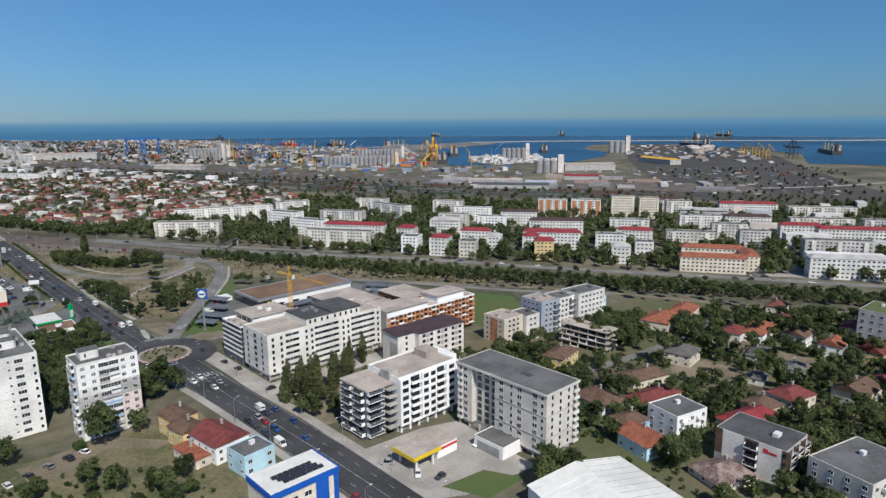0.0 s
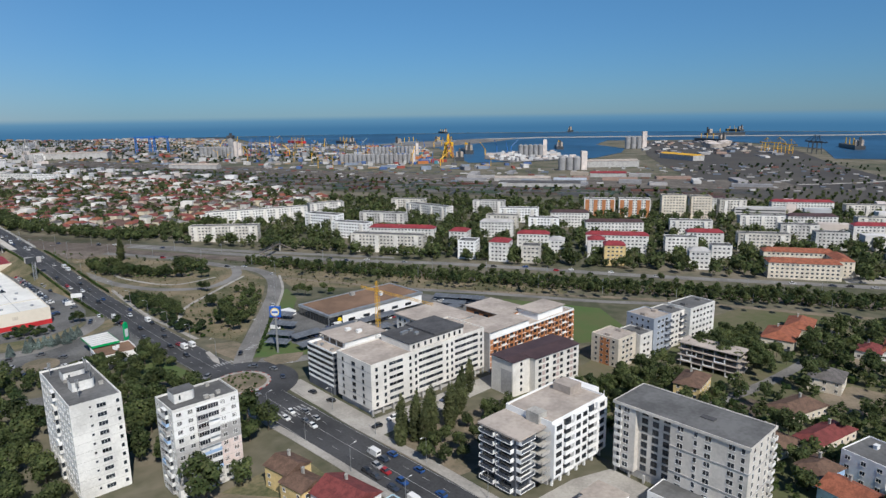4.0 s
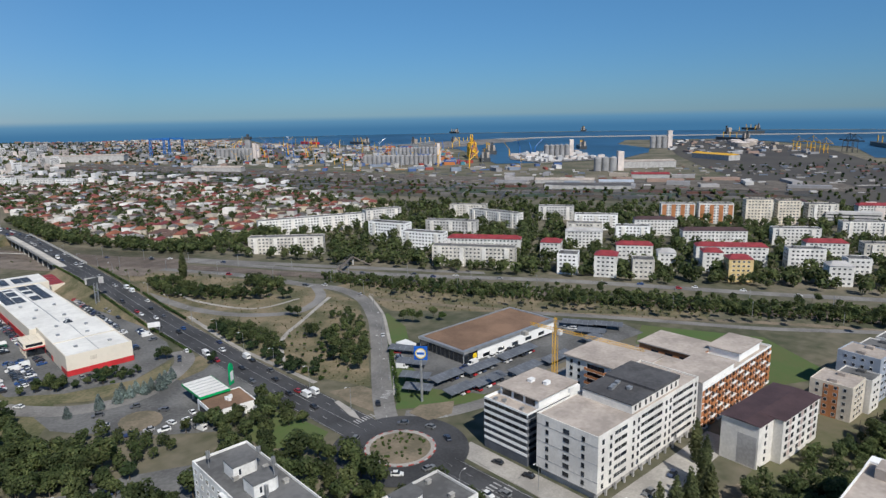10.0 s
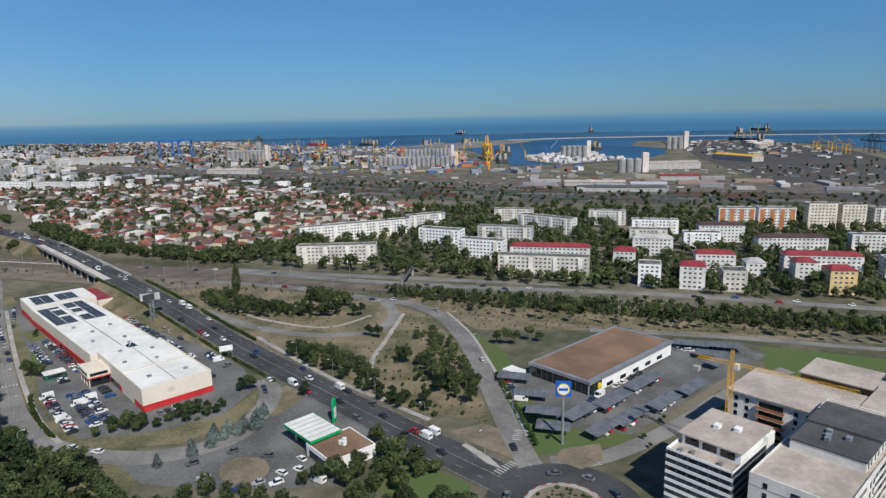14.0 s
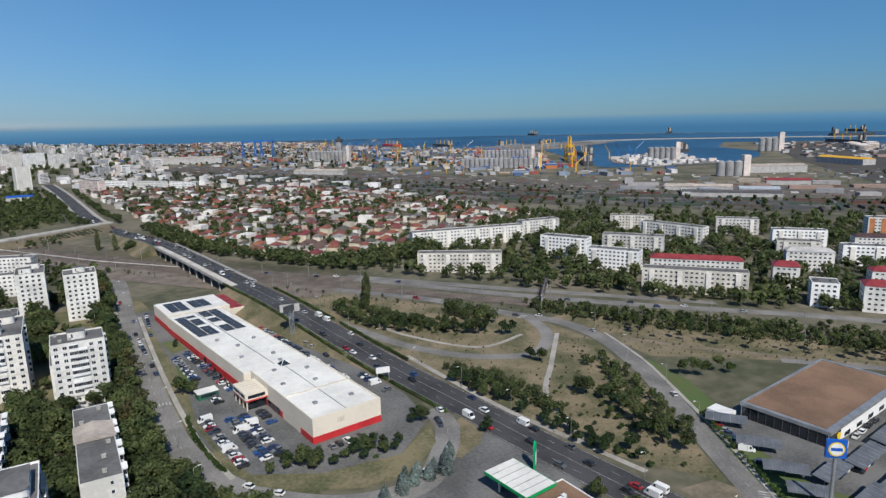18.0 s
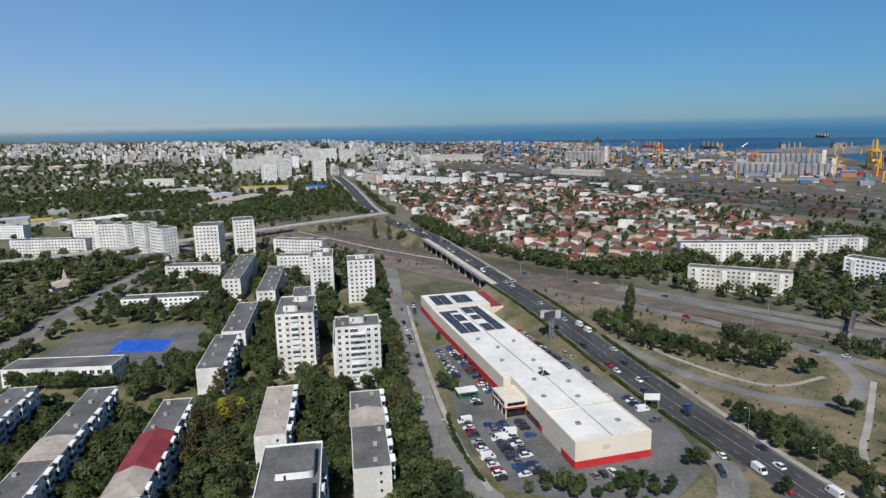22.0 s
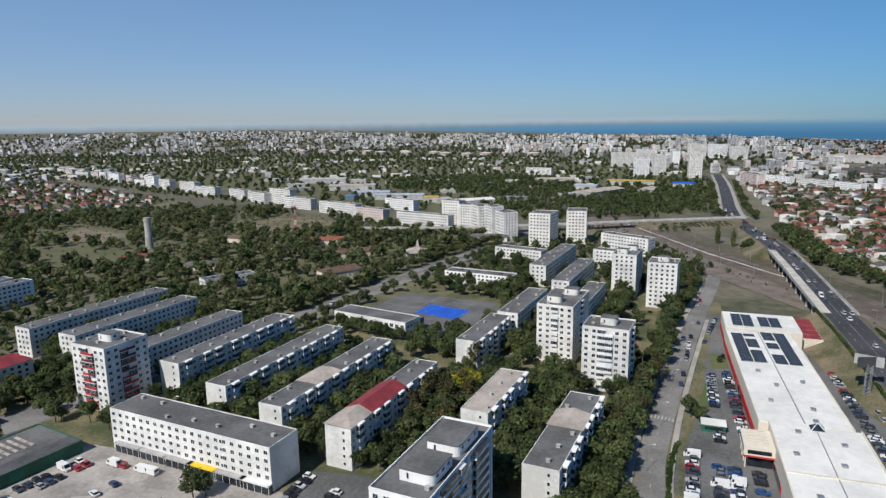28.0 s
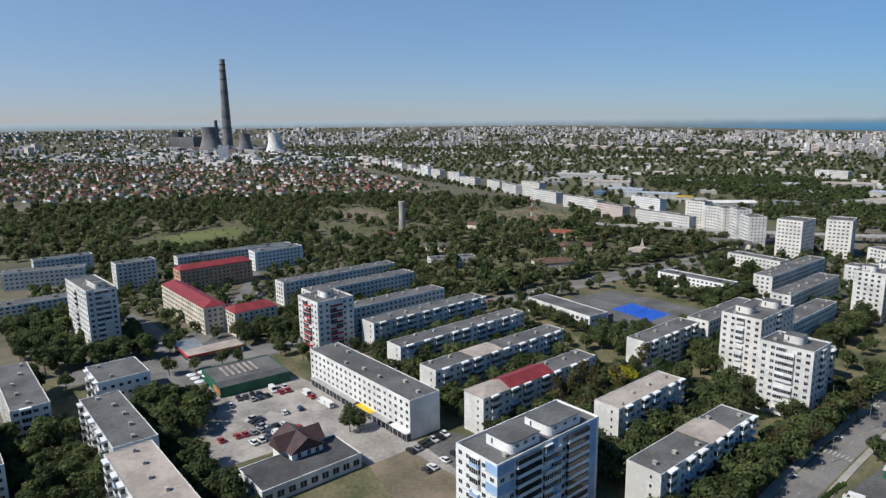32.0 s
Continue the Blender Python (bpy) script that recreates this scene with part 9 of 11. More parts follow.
hb = Bits()
for x, y in scatter([(700, 1300), (960, 930), (1130, 1020), (970, 1130), (1090, 1320), (1390, 1640), (1410, 2050), (1290, 2780), (900, 2600), (700, 2000)], 170, 22, rng):
    h, a = rng.uniform(14, 36), rng.uniform(0, 6.28)
    hb.bar((x, y, 0), (x, y, h), 0.5, 4, rng.randrange(4))
    hb.bar((x, y, h * 0.7), (x + math.cos(a) * h * 0.6, y + math.sin(a) * h * 0.6, h * rng.uniform(0.8, 1.3)), 0.4, 4, hb.i[-1])
tagged(new("harbour_derricks", hb.mesh("harbour_derricks", [CRANE_YELLOW, DARKSTEEL, CRANE_BLUE, STEEL])), "far thicket of derricks and lamp masts", "derricks", kind="stuff")


# ---- trees ----
def leaf_cloud(r, lobes, n, size, flat=0.35):
    """Leaf clumps, as small turned triangles on and inside the lobes of a crown."""
    v, f = [], []
    wts = [l[3] * l[4] + l[3] * l[5] for l in lobes]
    for _ in range(n):
        cx, cy, cz, rx, ry, rz = r.choices(lobes, wts)[0]
        d = Vector((r.gauss(0, 1), r.gauss(0, 1), r.gauss(0.15, 1))).normalized()
        k = r.uniform(0.72, 1.06) if r.random() < 0.85 else r.uniform(0.3, 0.7)
        p = Vector((cx + d.x * rx * k, cy + d.y * ry * k, cz + d.z * rz * k))
        nrm = (d + Vector((r.gauss(0, flat), r.gauss(0, flat), r.gauss(0.25, flat)))).normalized()
        u = nrm.orthogonal().normalized()
        u.rotate(Matrix.Rotation(r.uniform(0, 6.28), 3, nrm))
        w = nrm.cross(u)
        s = size * r.uniform(0.6, 1.25)
        a, b = u * s, w * s * r.uniform(0.6, 1.0)
        i = len(v)
        v += [p + a * 1.25, p - a * 0.75 + b * 1.1 - nrm * s * 0.3, p - a * 0.6 - b * 1.15]
        f.append((i, i + 1, i + 2))
    return v, f


def trunk(r, h, rad, limbs, reach, top):
    b = Bits().tube(0, 0, 0, h * 0.35, rad, rad * 0.75, 7).tube(0, 0, h * 0.35, top, rad * 0.75, rad * 0.3, 7, dx=r.uniform(-0.3, 0.3), dy=r.uniform(-0.3, 0.3))
    for i in range(limbs):
        a = i * 6.28 / limbs + r.uniform(-0.4, 0.4)
        z = h * r.uniform(0.28, 0.5)
        b.bar((0, 0, z), (math.cos(a) * reach, math.sin(a) * reach, z + reach * r.uniform(0.5, 1.0)), rad * 0.32, 5)
    return b.mesh("trunk", BARK)


def make_tree(name, seed, kind):
    """The trunk and crown meshes of one tree."""
    r = random.Random(seed)
    if kind == "broad":
        h = r.uniform(9, 11)
        R = r.uniform(3.2, 4.0)
        lobes = [(0, 0, h * 0.62, R * 0.8, R * 0.8, h * 0.3)]
        for k in range(7):
            a, q = k * 0.9 + r.uniform(-0.3, 0.3), R * r.uniform(0.45, 0.75)
            lobes.append((math.cos(a) * q, math.sin(a) * q, h * r.uniform(0.42, 0.82), R * r.uniform(0.38, 0.55), R * r.uniform(0.38, 0.55), h * r.uniform(0.13, 0.2)))
        v, f = leaf_cloud(r, lobes, 760, 0.47)
        return trunk(r, h, 0.28, 5, R * 0.6, h * 0.75), v, f
    if kind == "poplar":
        h = r.uniform(16, 18)
        lobes = [(r.uniform(-.3, .3), r.uniform(-.3, .3), h * z, w, w, h * 0.13) for z, w in ((0.10, 2.0), (0.22, 2.5), (0.36, 2.7), (0.5, 2.6), (0.64, 2.3), (0.77, 1.9), (0.88, 1.3), (0.96, 0.7))]
        v, f = leaf_cloud(r, lobes, 1700, 0.42)
        return trunk(r, h, 0.3, 4, 1.0, h * 0.85), v, f
    if kind == "spruce":
        h = r.uniform(7.5, 9)
        lobes = [(0, 0, h * z, w, w, h * 0.07) for z, w in ((0.12, 2.7), (0.24, 2.6), (0.36, 2.3), (0.48, 2.0), (0.6, 1.6), (0.72, 1.2), (0.84, 0.8), (0.94, 0.4))]
        v, f = leaf_cloud(r, lobes, 620, 0.42, 0.5)
        return trunk(r, h, 0.2, 0, 1, h * 0.9), v, f
    if kind == "pine":
        h = r.uniform(7.5, 9)
        R = 3.0
        lobes = [(math.cos(k * 1.3) * R * 0.5, math.sin(k * 1.3) * R * 0.5, h * (0.45 + 0.1 * (k % 4)), R * 0.6, R * 0.6, h * 0.13) for k in range(7)] + [(0, 0, h * 0.85, R * 0.45, R * 0.45, h * 0.12)]
        v, f = leaf_cloud(r, lobes, 560, 0.48, 0.6)
        return trunk(r, h, 0.22, 5, R * 0.6, h * 0.8), v, f
    if kind == "bush":
        lobes = [(r.uniform(-1, 1), r.uniform(-1, 1), r.uniform(0.7, 1.3), r.uniform(0.8, 1.3), r.uniform(0.8, 1.3), r.uniform(0.7, 1.1)) for _ in range(5)]
        v, f = leaf_cloud(r, lobes, 200, 0.4)
        return Bits().tube(0, 0, 0, 1.0, 0.12, 0.06, 5).mesh("trunk", BARK), v, f
    h = r.uniform(10, 12)
    lobes = [(r.uniform(-1.8, 1.8), r.uniform(-1.8, 1.8), h * r.uniform(0.4, 0.9), 1.3, 1.3, h * 0.12) for _ in range(9)]
    v, f = leaf_cloud(r, lobes, 380, 0.36, 0.8)
    return trunk(r, h, 0.26, 9, 2.6, h * 0.9), v, f


MASTERS, CLOUDS = {}, {}
TREE_LABEL = {"broad": ("tree", "leafy green broadleaf tree in summer leaf"), "poplar": ("poplar", "tall narrow dark green poplar"), "spruce": ("spruce", "blue-grey conical spruce on a verge"), "pine": ("pine", "dark green bushy pine tree"), "bush": ("bush", "low rounded green bush"), "sparse": ("tree", "half-bare tree with thin drying leaves"), "yellow": ("tree", "bright yellow-green leafy tree")}
TREE_MAT = {"broad": LEAF, "poplar": LEAF_POPLAR, "spruce": LEAF_BLUE, "pine": LEAF_DARK, "bush": HEDGE, "sparse": LEAF_DRY, "yellow": LEAF_YELLOW}
for kind, n in (("broad", 6), ("poplar", 3), ("spruce", 2), ("pine", 3), ("bush", 3), ("sparse", 2), ("yellow", 1)):
    for i in range(n):
        tm, v, f = make_tree(kind, 100 + i * 17 + len(kind), "broad" if kind == "yellow" else kind)
        CLOUDS[kind, i] = (v, f)
        MASTERS.setdefault(kind, []).append((tm, mesh_of("crown", v, f, TREE_MAT[kind])))
TREES = []
trng = random.Random(77)


SINGLE = {"broad": 0.14, "pine": 0.22, "bush": 0.10}
POOL = {}


def tree(x, y, kind="broad", k=1.0, z=0.0, label=""):
    i = trng.randrange(len(MASTERS[kind]))
    tm, cm = MASTERS[kind][i]
    if not label and trng.random() > SINGLE.get(kind, 1.0):
        POOL.setdefault(kind, []).append((x, y, z, k * trng.uniform(0.85, 1.15), trng.uniform(0, 6.28), i))
        TREES.append((x, y))
        return None
    name, lab = TREE_LABEL[kind]
    ob = new(name, tm)
    s = k * trng.uniform(0.88, 1.12)
    ob.matrix_basis = pose(x, y, z, 0, 0, trng.uniform(0, 360)) @ Matrix.Diagonal((s * trng.uniform(0.9, 1.1), s * trng.uniform(0.9, 1.1), s, 1))
    tagged(ob, label or lab, name, {"bush": "bushes", "poplar": "poplars", "spruce": "spruces"}.get(kind, "trees"))
    part("crown", cm, ob)
    TREES.append((x, y))
    return ob


ROADLINES = []
for pts, w in ((AVENUE_S, 9.5), (AVENUE_N, 10), (RAMP, 6), (LOOP, 5), (STREET, 6.5), (FARROAD, 6), (BOULEVARD, 10), ([W(-420, 385), W(-340, 392), W(-262, 380), W(-205, 372)], 6), ([W(-300, 395), W(-340, 430), W(-400, 470), W(-470, 510)], 5)):
    q = strip(pts, 1, 0, steps=10)[2]
    ROADLINES.append(([(p.x, p.y) for p in q], w))


def on_road(p, pad=0.0):
    for q, w in ROADLINES:
        for a, b in zip(q, q[1:]):
            if min(a[0], b[0]) - 15 < p[0] < max(a[0], b[0]) + 15 and min(a[1], b[1]) - 15 < p[1] < max(a[1], b[1]) + 15:
                dx, dy = b[0] - a[0], b[1] - a[1]
                t = max(0, min(1, ((p[0] - a[0]) * dx + (p[1] - a[1]) * dy) / (dx * dx + dy * dy + 1e-9)))
                if math.hypot(p[0] - a[0] - t * dx, p[1] - a[1] - t * dy) < w + pad:
                    return True
    return False


YARDS = [[(-176, 598), (-164, 670), (-98, 666), (-86, 640), (-94, 598), (-120, 590)], [W(-262, 370), W(-262, 424), W(-108, 424), W(-108, 446), W(-152, 444), W(-152, 400), W(-100, 390), W(-190, 360)]]


def grove(poly, n, gap, kinds, k=1.0, pad=3.0):
    for p in scatter(poly, n, gap, trng):
        if not block_at(p, pad) and not on_road(p, 0.5) and not any(inside(p, y) for y in YARDS + PLOTS):
            tree(*p, trng.choice(kinds), k * trng.uniform(0.75, 1.2))


B_ = ["broad"] * 7 + ["pine"]
# round the near towers and beside the avenue
tree(54, 229.5, "broad", 1.75, label="large dense round dark green tree")
tree(66, 231, "broad", 0.8)
tree(47, 232, "bush", 1.5)
grove([(44, 258), (70, 254), (92, 252), (91, 262), (80, 282), (86, 300), (78, 330), (60, 352), (46, 330), (44, 300)], 90, 5.6, B_, 0.95)
grove([(-30, 260), (24, 250), (24, 300), (44, 318), (24, 336), (-10, 338), (-40, 320)], 70, 6.5, B_, 1.0)
grove([(-30, 440), (-6, 446), (4, 438), (8, 420), (8, 402), (14, 378), (24, 360), (32, 348), (20, 340), (-30, 380)], 110, 5.2, B_, 0.95)
grove([(48, 366), (62, 356), (70, 344), (92, 340), (92, 370), (84, 376), (84, 366), (64, 364), (54, 370)], 34, 4.6, B_, 0.75)
grove([(-30, 155), (60, 155), (66, 190), (40, 210), (-30, 225)], 110, 6, B_ + ["bush", "bush", "bush"], 0.7)
grove([(5, 226), (28, 236), (26, 246), (0, 246)], 8, 5, B_, 0.9)
for x, y in ((116, 216), (119, 219), (121, 215), (124, 217), (127, 214), (130, 216), (136, 213), (139, 215), (146, 219), (150, 221), (163, 230), (122, 211)):
    tree(x, y, "poplar", trng.uniform(0.75, 0.95))
grove([(113, 205), (118, 190), (160, 190), (160, 203), (150, 212), (128, 208)], 22, 5.5, B_ + ["bush"], 0.75)
grove([(97, 182), (101, 186), (101, 192), (97, 190)], 2, 3, ["sparse"], 0.8)
grove([(140, 106), (152, 100), (156, 112), (144, 116)], 6, 4, B_, 0.9)
# village
grove([(160, 205), (178, 190), (220, 186), (238, 150), (290, 140), (300, 175), (345, 165), (420, 60), (330, -60), (160, -60), (160, 60), (176, 110), (176, 120), (178, 160)], 500, 5.6, B_ + ["bush", "bush"], 0.82, 1.0)
grove([(262, 182), (266, 150), (285, 150), (300, 172)], 26, 5.5, ["broad"], 0.7)
grove([(214, 196), (224, 198), (238, 193), (246, 190), (240, 184), (232, 182), (214, 184)], 28, 4.4, B_ + ["bush"], 0.72, 1.0)
grove([(266, 190), (300, 186), (304, 172), (272, 158), (266, 172)], 50, 4.6, B_, 0.74, 1.0)
grove([(206, 198), (214, 190), (206, 186), (186, 196), (190, 202)], 12, 4.2, B_, 0.6, 1.0)
# along the boulevard and the far avenue
for line, offs, gap in ((BOULEVARD, (-13.5, 13.5, 16.5), 8), ([(79, 1060), (73, 1122), (80, 1300), (88, 1500)], (-17, 17, -21, 22), 11)):
    pts_ = strip(line, 1, 0, steps=14)[2]
    run_ = 0.0
    for a, b in zip(pts_, pts_[1:]):
        run_ += (b - a).length
        if run_ > gap:
            run_, t = 0.0, (b - a).normalized()
            for o in offs:
                p = (a.x - t.y * o + trng.uniform(-1.5, 1.5), a.y + t.x * o + trng.uniform(-2, 2))
                if trng.random() < 0.8 and not block_at(p, 2):
                    POOL.setdefault("broad", []).append((*p, 0.0, trng.uniform(0.65, 1.05), trng.uniform(0, 6.28), trng.randrange(6)))
# park between avenue and ramp
for x, y, kind, k in ((142, 597, "poplar", 1.15), (144, 602, "poplar", 1.0), (166, 500, "pine", 1.0), (170, 498, "pine", 0.9), (153, 460, "broad", 0.8), (150, 463, "pine", 0.8), (196, 404, "broad", 0.7), (190, 411, "broad", 0.75), (193, 407, "broad", 0.7), (206, 404, "broad", 0.6), (209, 400, "bush", 1.4), (88, 424, "pine", 0.7), (75, 445, "broad", 0.75), (72, 447, "pine", 0.7), (15, 526, "broad", 0.85), (12, 529, "broad", 0.8)):
    tree(x, y, kind, k)
grove([(115, 590), (116, 556), (124, 540), (140, 520), (160, 505), (166, 512), (146, 545), (132, 580), (124, 602)], 120, 2.7, ["pine", "broad", "bush"], 0.6)
grove([(106, 470), (112, 476), (116, 448), (112, 425), (108, 425)], 18, 3.0, ["pine", "broad"], 0.7)
grove([(104, 415), (110, 418), (118, 384), (114, 372), (106, 395)], 28, 2.8, ["pine", "bush"], 0.7)
grove([(124, 392), (134, 366), (142, 372), (150, 420), (142, 435), (134, 410)], 36, 3.6, ["pine", "broad", "bush"], 0.75)
grove([(112, 380), (122, 358), (150, 400), (176, 440), (182, 470), (160, 450), (128, 430)], 40, 6, ["bush"], 0.45)
for i in range(34):
    a, q = trng.uniform(0, 6.28), 9.5 * math.sqrt(trng.random())
    tree(101 + q * math.cos(a), 304 + q * math.sin(a), "bush", trng.uniform(0.22, 0.42), 0.42, "tiny shrub on the roundabout island")
for p in scatter([(-210, 394), (-188, 400), (-164, 388), (-170, 380), (-191, 374), (-214, 384)], 26, 5.0, trng):
    if not block_at(p, 1.5):
        tree(*p, "broad", trng.uniform(0.8, 1.15))
for u, v in ((-250, 432), (-243, 436), (-238, 431), (-232, 437), (-226, 430), (-222, 436), (-268, 436), (-274, 430)):
    tree(*W(u, v), "broad", trng.uniform(0.8, 1.1))
for x, y, k in ((-164.6, 585, 0.9), (-153.2, 583, 0.8), (-143.1, 581, 0.95), (-126.9, 578, 0.9), (-109.3, 563, 1.1)):
    tree(x, y, "broad", k)
for x, y, k in ((-83.6, 486.8, 1.25), (-79.4, 504.8, 1.4), (-79.4, 545.8, 1.3), (-70, 520, 1.1), (-84, 497, 1.2)):
    tree(x, y, "sparse", k)
# supermarket surroundings
for x, y in ((25.3, 411), (36.3, 410), (43.5, 411.5), (46, 414), (48.8, 413), (52, 416), (54.3, 412.5), (57.5, 414.5), (60.5, 412), (64, 416), (68, 420)):
    tree(x, y, "spruce", trng.uniform(0.7, 0.88))
grove([(14, 448), (32, 438), (54, 432), (62, 436), (54, 441), (34, 444)], 26, 3.6, ["pine", "bush", "broad"], 0.55, 1.0)
for i in range(64):
    v = i / 63
    tree(5.6 - 7.5 * v * (1 - v) + 1.8 * v + trng.uniform(-0.25, 0.25), 458 + 48 * v, "bush", trng.uniform(0.42, 0.56))
for x, y, k in ((44, 441, 0.8), (47.5, 440, 0.85), (51, 441.5, 0.75), (23, 448.5, 0.7), (27, 445.5, 0.75), (31, 443, 0.65), (26, 592, 0.5), (27.5, 597, 0.45)):
    tree(x, y, "pine", k)


def hedge(off, y0, y1):
    """A clipped hedge that follows the shoulder of the climbing avenue."""
    r = random.Random(int(y0))
    core, lobes, last = Bits(), [], None
    for i in range(int((y1 - y0) / 0.9) + 1):
        y = y0 + i * 0.9
        p = Vector((96 - 0.04 * max(0, y - 465) + off + r.uniform(-0.12, 0.12), y, ramp_up(Vector((0, y, 0))) * 0.98))
        lobes.append((p.x, p.y, p.z + 0.75, 0.8, 0.7, 0.65 * r.uniform(0.85, 1.2)))
        if i % 4 == 0:
            if last:
                core.bar(last + Vector((0, 0, 0.5)), p + Vector((0, 0, 0.5)), 0.62)
            last = p
    h = tagged(new("hedge", core.mesh("hedge", BARK)), "clipped green hedge along the avenue's shoulder", "hedge", "hedges beside the avenue")
    v, f = leaf_cloud(r, lobes, int((y1 - y0) * 60), 0.3)
    part("foliage", big_mesh("foliage", np.array([tuple(p) for p in v]), np.array(f), HEDGE), h)


def big_mesh(name, V, F, mat):
    """One mesh out of arrays of vertices and faces."""
    me = bpy.data.meshes.new(name)
    me.vertices.add(len(V))
    me.vertices.foreach_set("co", V.astype(np.float32).ravel())
    me.loops.add(F.size)
    me.loops.foreach_set("vertex_index", F.astype(np.int32).ravel())
    me.polygons.add(len(F))
    me.polygons.foreach_set("loop_start", np.arange(0, F.size, F.shape[1], dtype=np.int32))
    me.update(calc_edges=True)
    me.materials.append(mat)
    return me


for y0, y1 in ((446, 484), (487, 519), (523, 571), (576, 628), (631, 672)):
    hedge(-9.6, y0, y1)
for y0, y1 in ((500, 560), (566, 640)):
    hedge(10.4, y0, y1)
for x, y in ((150, 305), (154, 310), (172, 312), (131, 333)):
    tree(x, y, "bush", 0.6)
for i in range(24):
    tree(124 + i * 1.55, 333 + i * 2.2, "bush", 0.6)
# between the railway and the ramp, and along the line
grove([(228, 494), (262, 436), (296, 372), (330, 302), (350, 262), (338, 258), (318, 292), (284, 352), (250, 410), (214, 470)], 130, 5.0, ["broad", "broad", "pine", "bush"], 0.6)
grove([(262, 460), (310, 380), (372, 268), (430, 165), (424, 160), (360, 270), (300, 380), (255, 455)], 50, 6, ["broad", "bush"], 0.55)
grove([(352, 262), (400, 180), (450, 90), (470, 60), (440, 60), (380, 170), (340, 240)], 60, 6.5, ["broad", "pine"], 0.75)
tree(44, 907, "poplar", 0.95)
tree(56, 897, "poplar", 0.9)
grove([(62, 884), (70, 905), (78, 900), (74, 872)], 12, 4.5, B_, 0.95)
grove([(8, 700), (14, 690), (22, 730), (18, 776), (8, 770), (4, 730)], 40, 5, B_ + ["sparse"], 0.95)
grove([(-30, 880), (0, 860), (14, 820), (4, 812), (-30, 850)], 22, 5.5, B_, 0.85)
grove([(-10, 1000), (30, 1000), (20, 960), (-20, 960)], 16, 6, ["bush", "broad"], 0.6)
# estate greenery
for (u0, u1, v0, v1), n in {(-70, -48, 440, 560): 46, (-103, -84, 450, 545): 46, (-138, -115, 445, 540): 46, (-170, -150, 445, 520): 30, (-200, -181, 446, 525): 30, (-234, -212, 455, 530): 30, (-264, -249, 470, 540): 22, (-66, -52, 560, 690): 40, (-100, -90, 600, 690): 22, (-140, -115, 560, 610): 26, (-135, -116, 610, 700): 30,
                             (-310, -278, 450, 545): 40, (-340, -324, 470, 550): 18, (-300, -262, 420, 460): 30, (-232, -190, 352, 366): 18, (-186, -140, 350, 360): 14, (-240, -190, 311, 333): 24, (-186, -120, 300, 330): 22, (-128, -90, 350, 385): 20, (-320, -290, 330, 380): 22, (-400, -330, 330, 385): 40, (-175, -160, 640, 690): 20}.items():
    grove([W(u0, v0), W(u1, v0), W(u1, v1), W(u0, v1)], int(n * 1.5), 4.8, B_, 1.02, 1.2)
grove([W(-330, 440), W(-262, 436), W(-152, 446), W(-50, 446), W(-46, 700), W(-150, 780), W(-190, 700), W(-215, 560), W(-330, 560)], 420, 6.2, B_ + ["bush"], 0.85, 2.0)
for u, v in ((-126, 470), (-124, 482), (-128, 492), (-60, 520), (-62, 535), (-64, 548), (-58, 556), (-122, 500), (-66, 505)):
    tree(*W(u, v), "sparse", 1.4)
tree(*W(-126, 512), "yellow", 1.35)
tree(*W(-129, 509), "yellow", 1.1)
tree(*W(-174, 410), "broad", 0.9)
tree(*W(-172, 413), "broad", 0.8)
for k in range(6):
    tree(-166 + 9.0 * k + trng.uniform(-1.5, 1.5), 586 - 2.0 * k, "broad", trng.uniform(0.7, 0.95))
grove([(-186, 610), (-176, 604), (-160, 668), (-150, 740), (-164, 740), (-178, 660)], 24, 7, ["broad", "bush", "bush"], 0.7)
grove([(-98, 600), (-86, 606), (-82, 660), (-92, 668)], 24, 5, B_, 0.95)
grove([(-160, 672), (-100, 666), (-92, 700), (-100, 790), (-140, 800), (-150, 740)], 70, 6.5, B_ + ["bush"], 0.95)
grove([(-120, 594), (-96, 600), (-88, 560), (-112, 560)], 26, 5.5, B_, 1.0)
for y in range(470, 700, 7):
    tree(-12 + (y - 470) * 0.1 + trng.uniform(-2, 2), y, "broad", trng.uniform(0.7, 1.0))


for kind, spots_ in POOL.items():
    V, F, base = [], [], 0
    tb = Bits()
    for x, y, z, s, a, i in spots_:
        v, f = CLOUDS[kind, i]
        v = np.array([tuple(p) for p in v])
        c, q = math.cos(a) * s, math.sin(a) * s
        V.append(np.column_stack((x + v[:, 0] * c - v[:, 1] * q, y + v[:, 0] * q + v[:, 1] * c, z + v[:, 2] * s)))
        F.append(np.array(f) + base)
        base += len(v)
        tb.tube(x, y, z, z + (1.0 if kind == "bush" else 5.5) * s, 0.25 * s, 0.12 * s, 5)
    stand = tagged(new({"broad": "grove", "pine": "pine_grove"}.get(kind, "shrubbery"), tb.mesh("trunks", BARK)), {"broad": "green broadleaf trees between the blocks", "pine": "dark bushy pines in loose groups"}.get(kind, "low green shrubs and hedges"), "trees", kind="stuff")
    part("foliage", big_mesh("foliage", np.concatenate(V), np.concatenate(F), TREE_MAT[kind]), stand, kind="stuff")


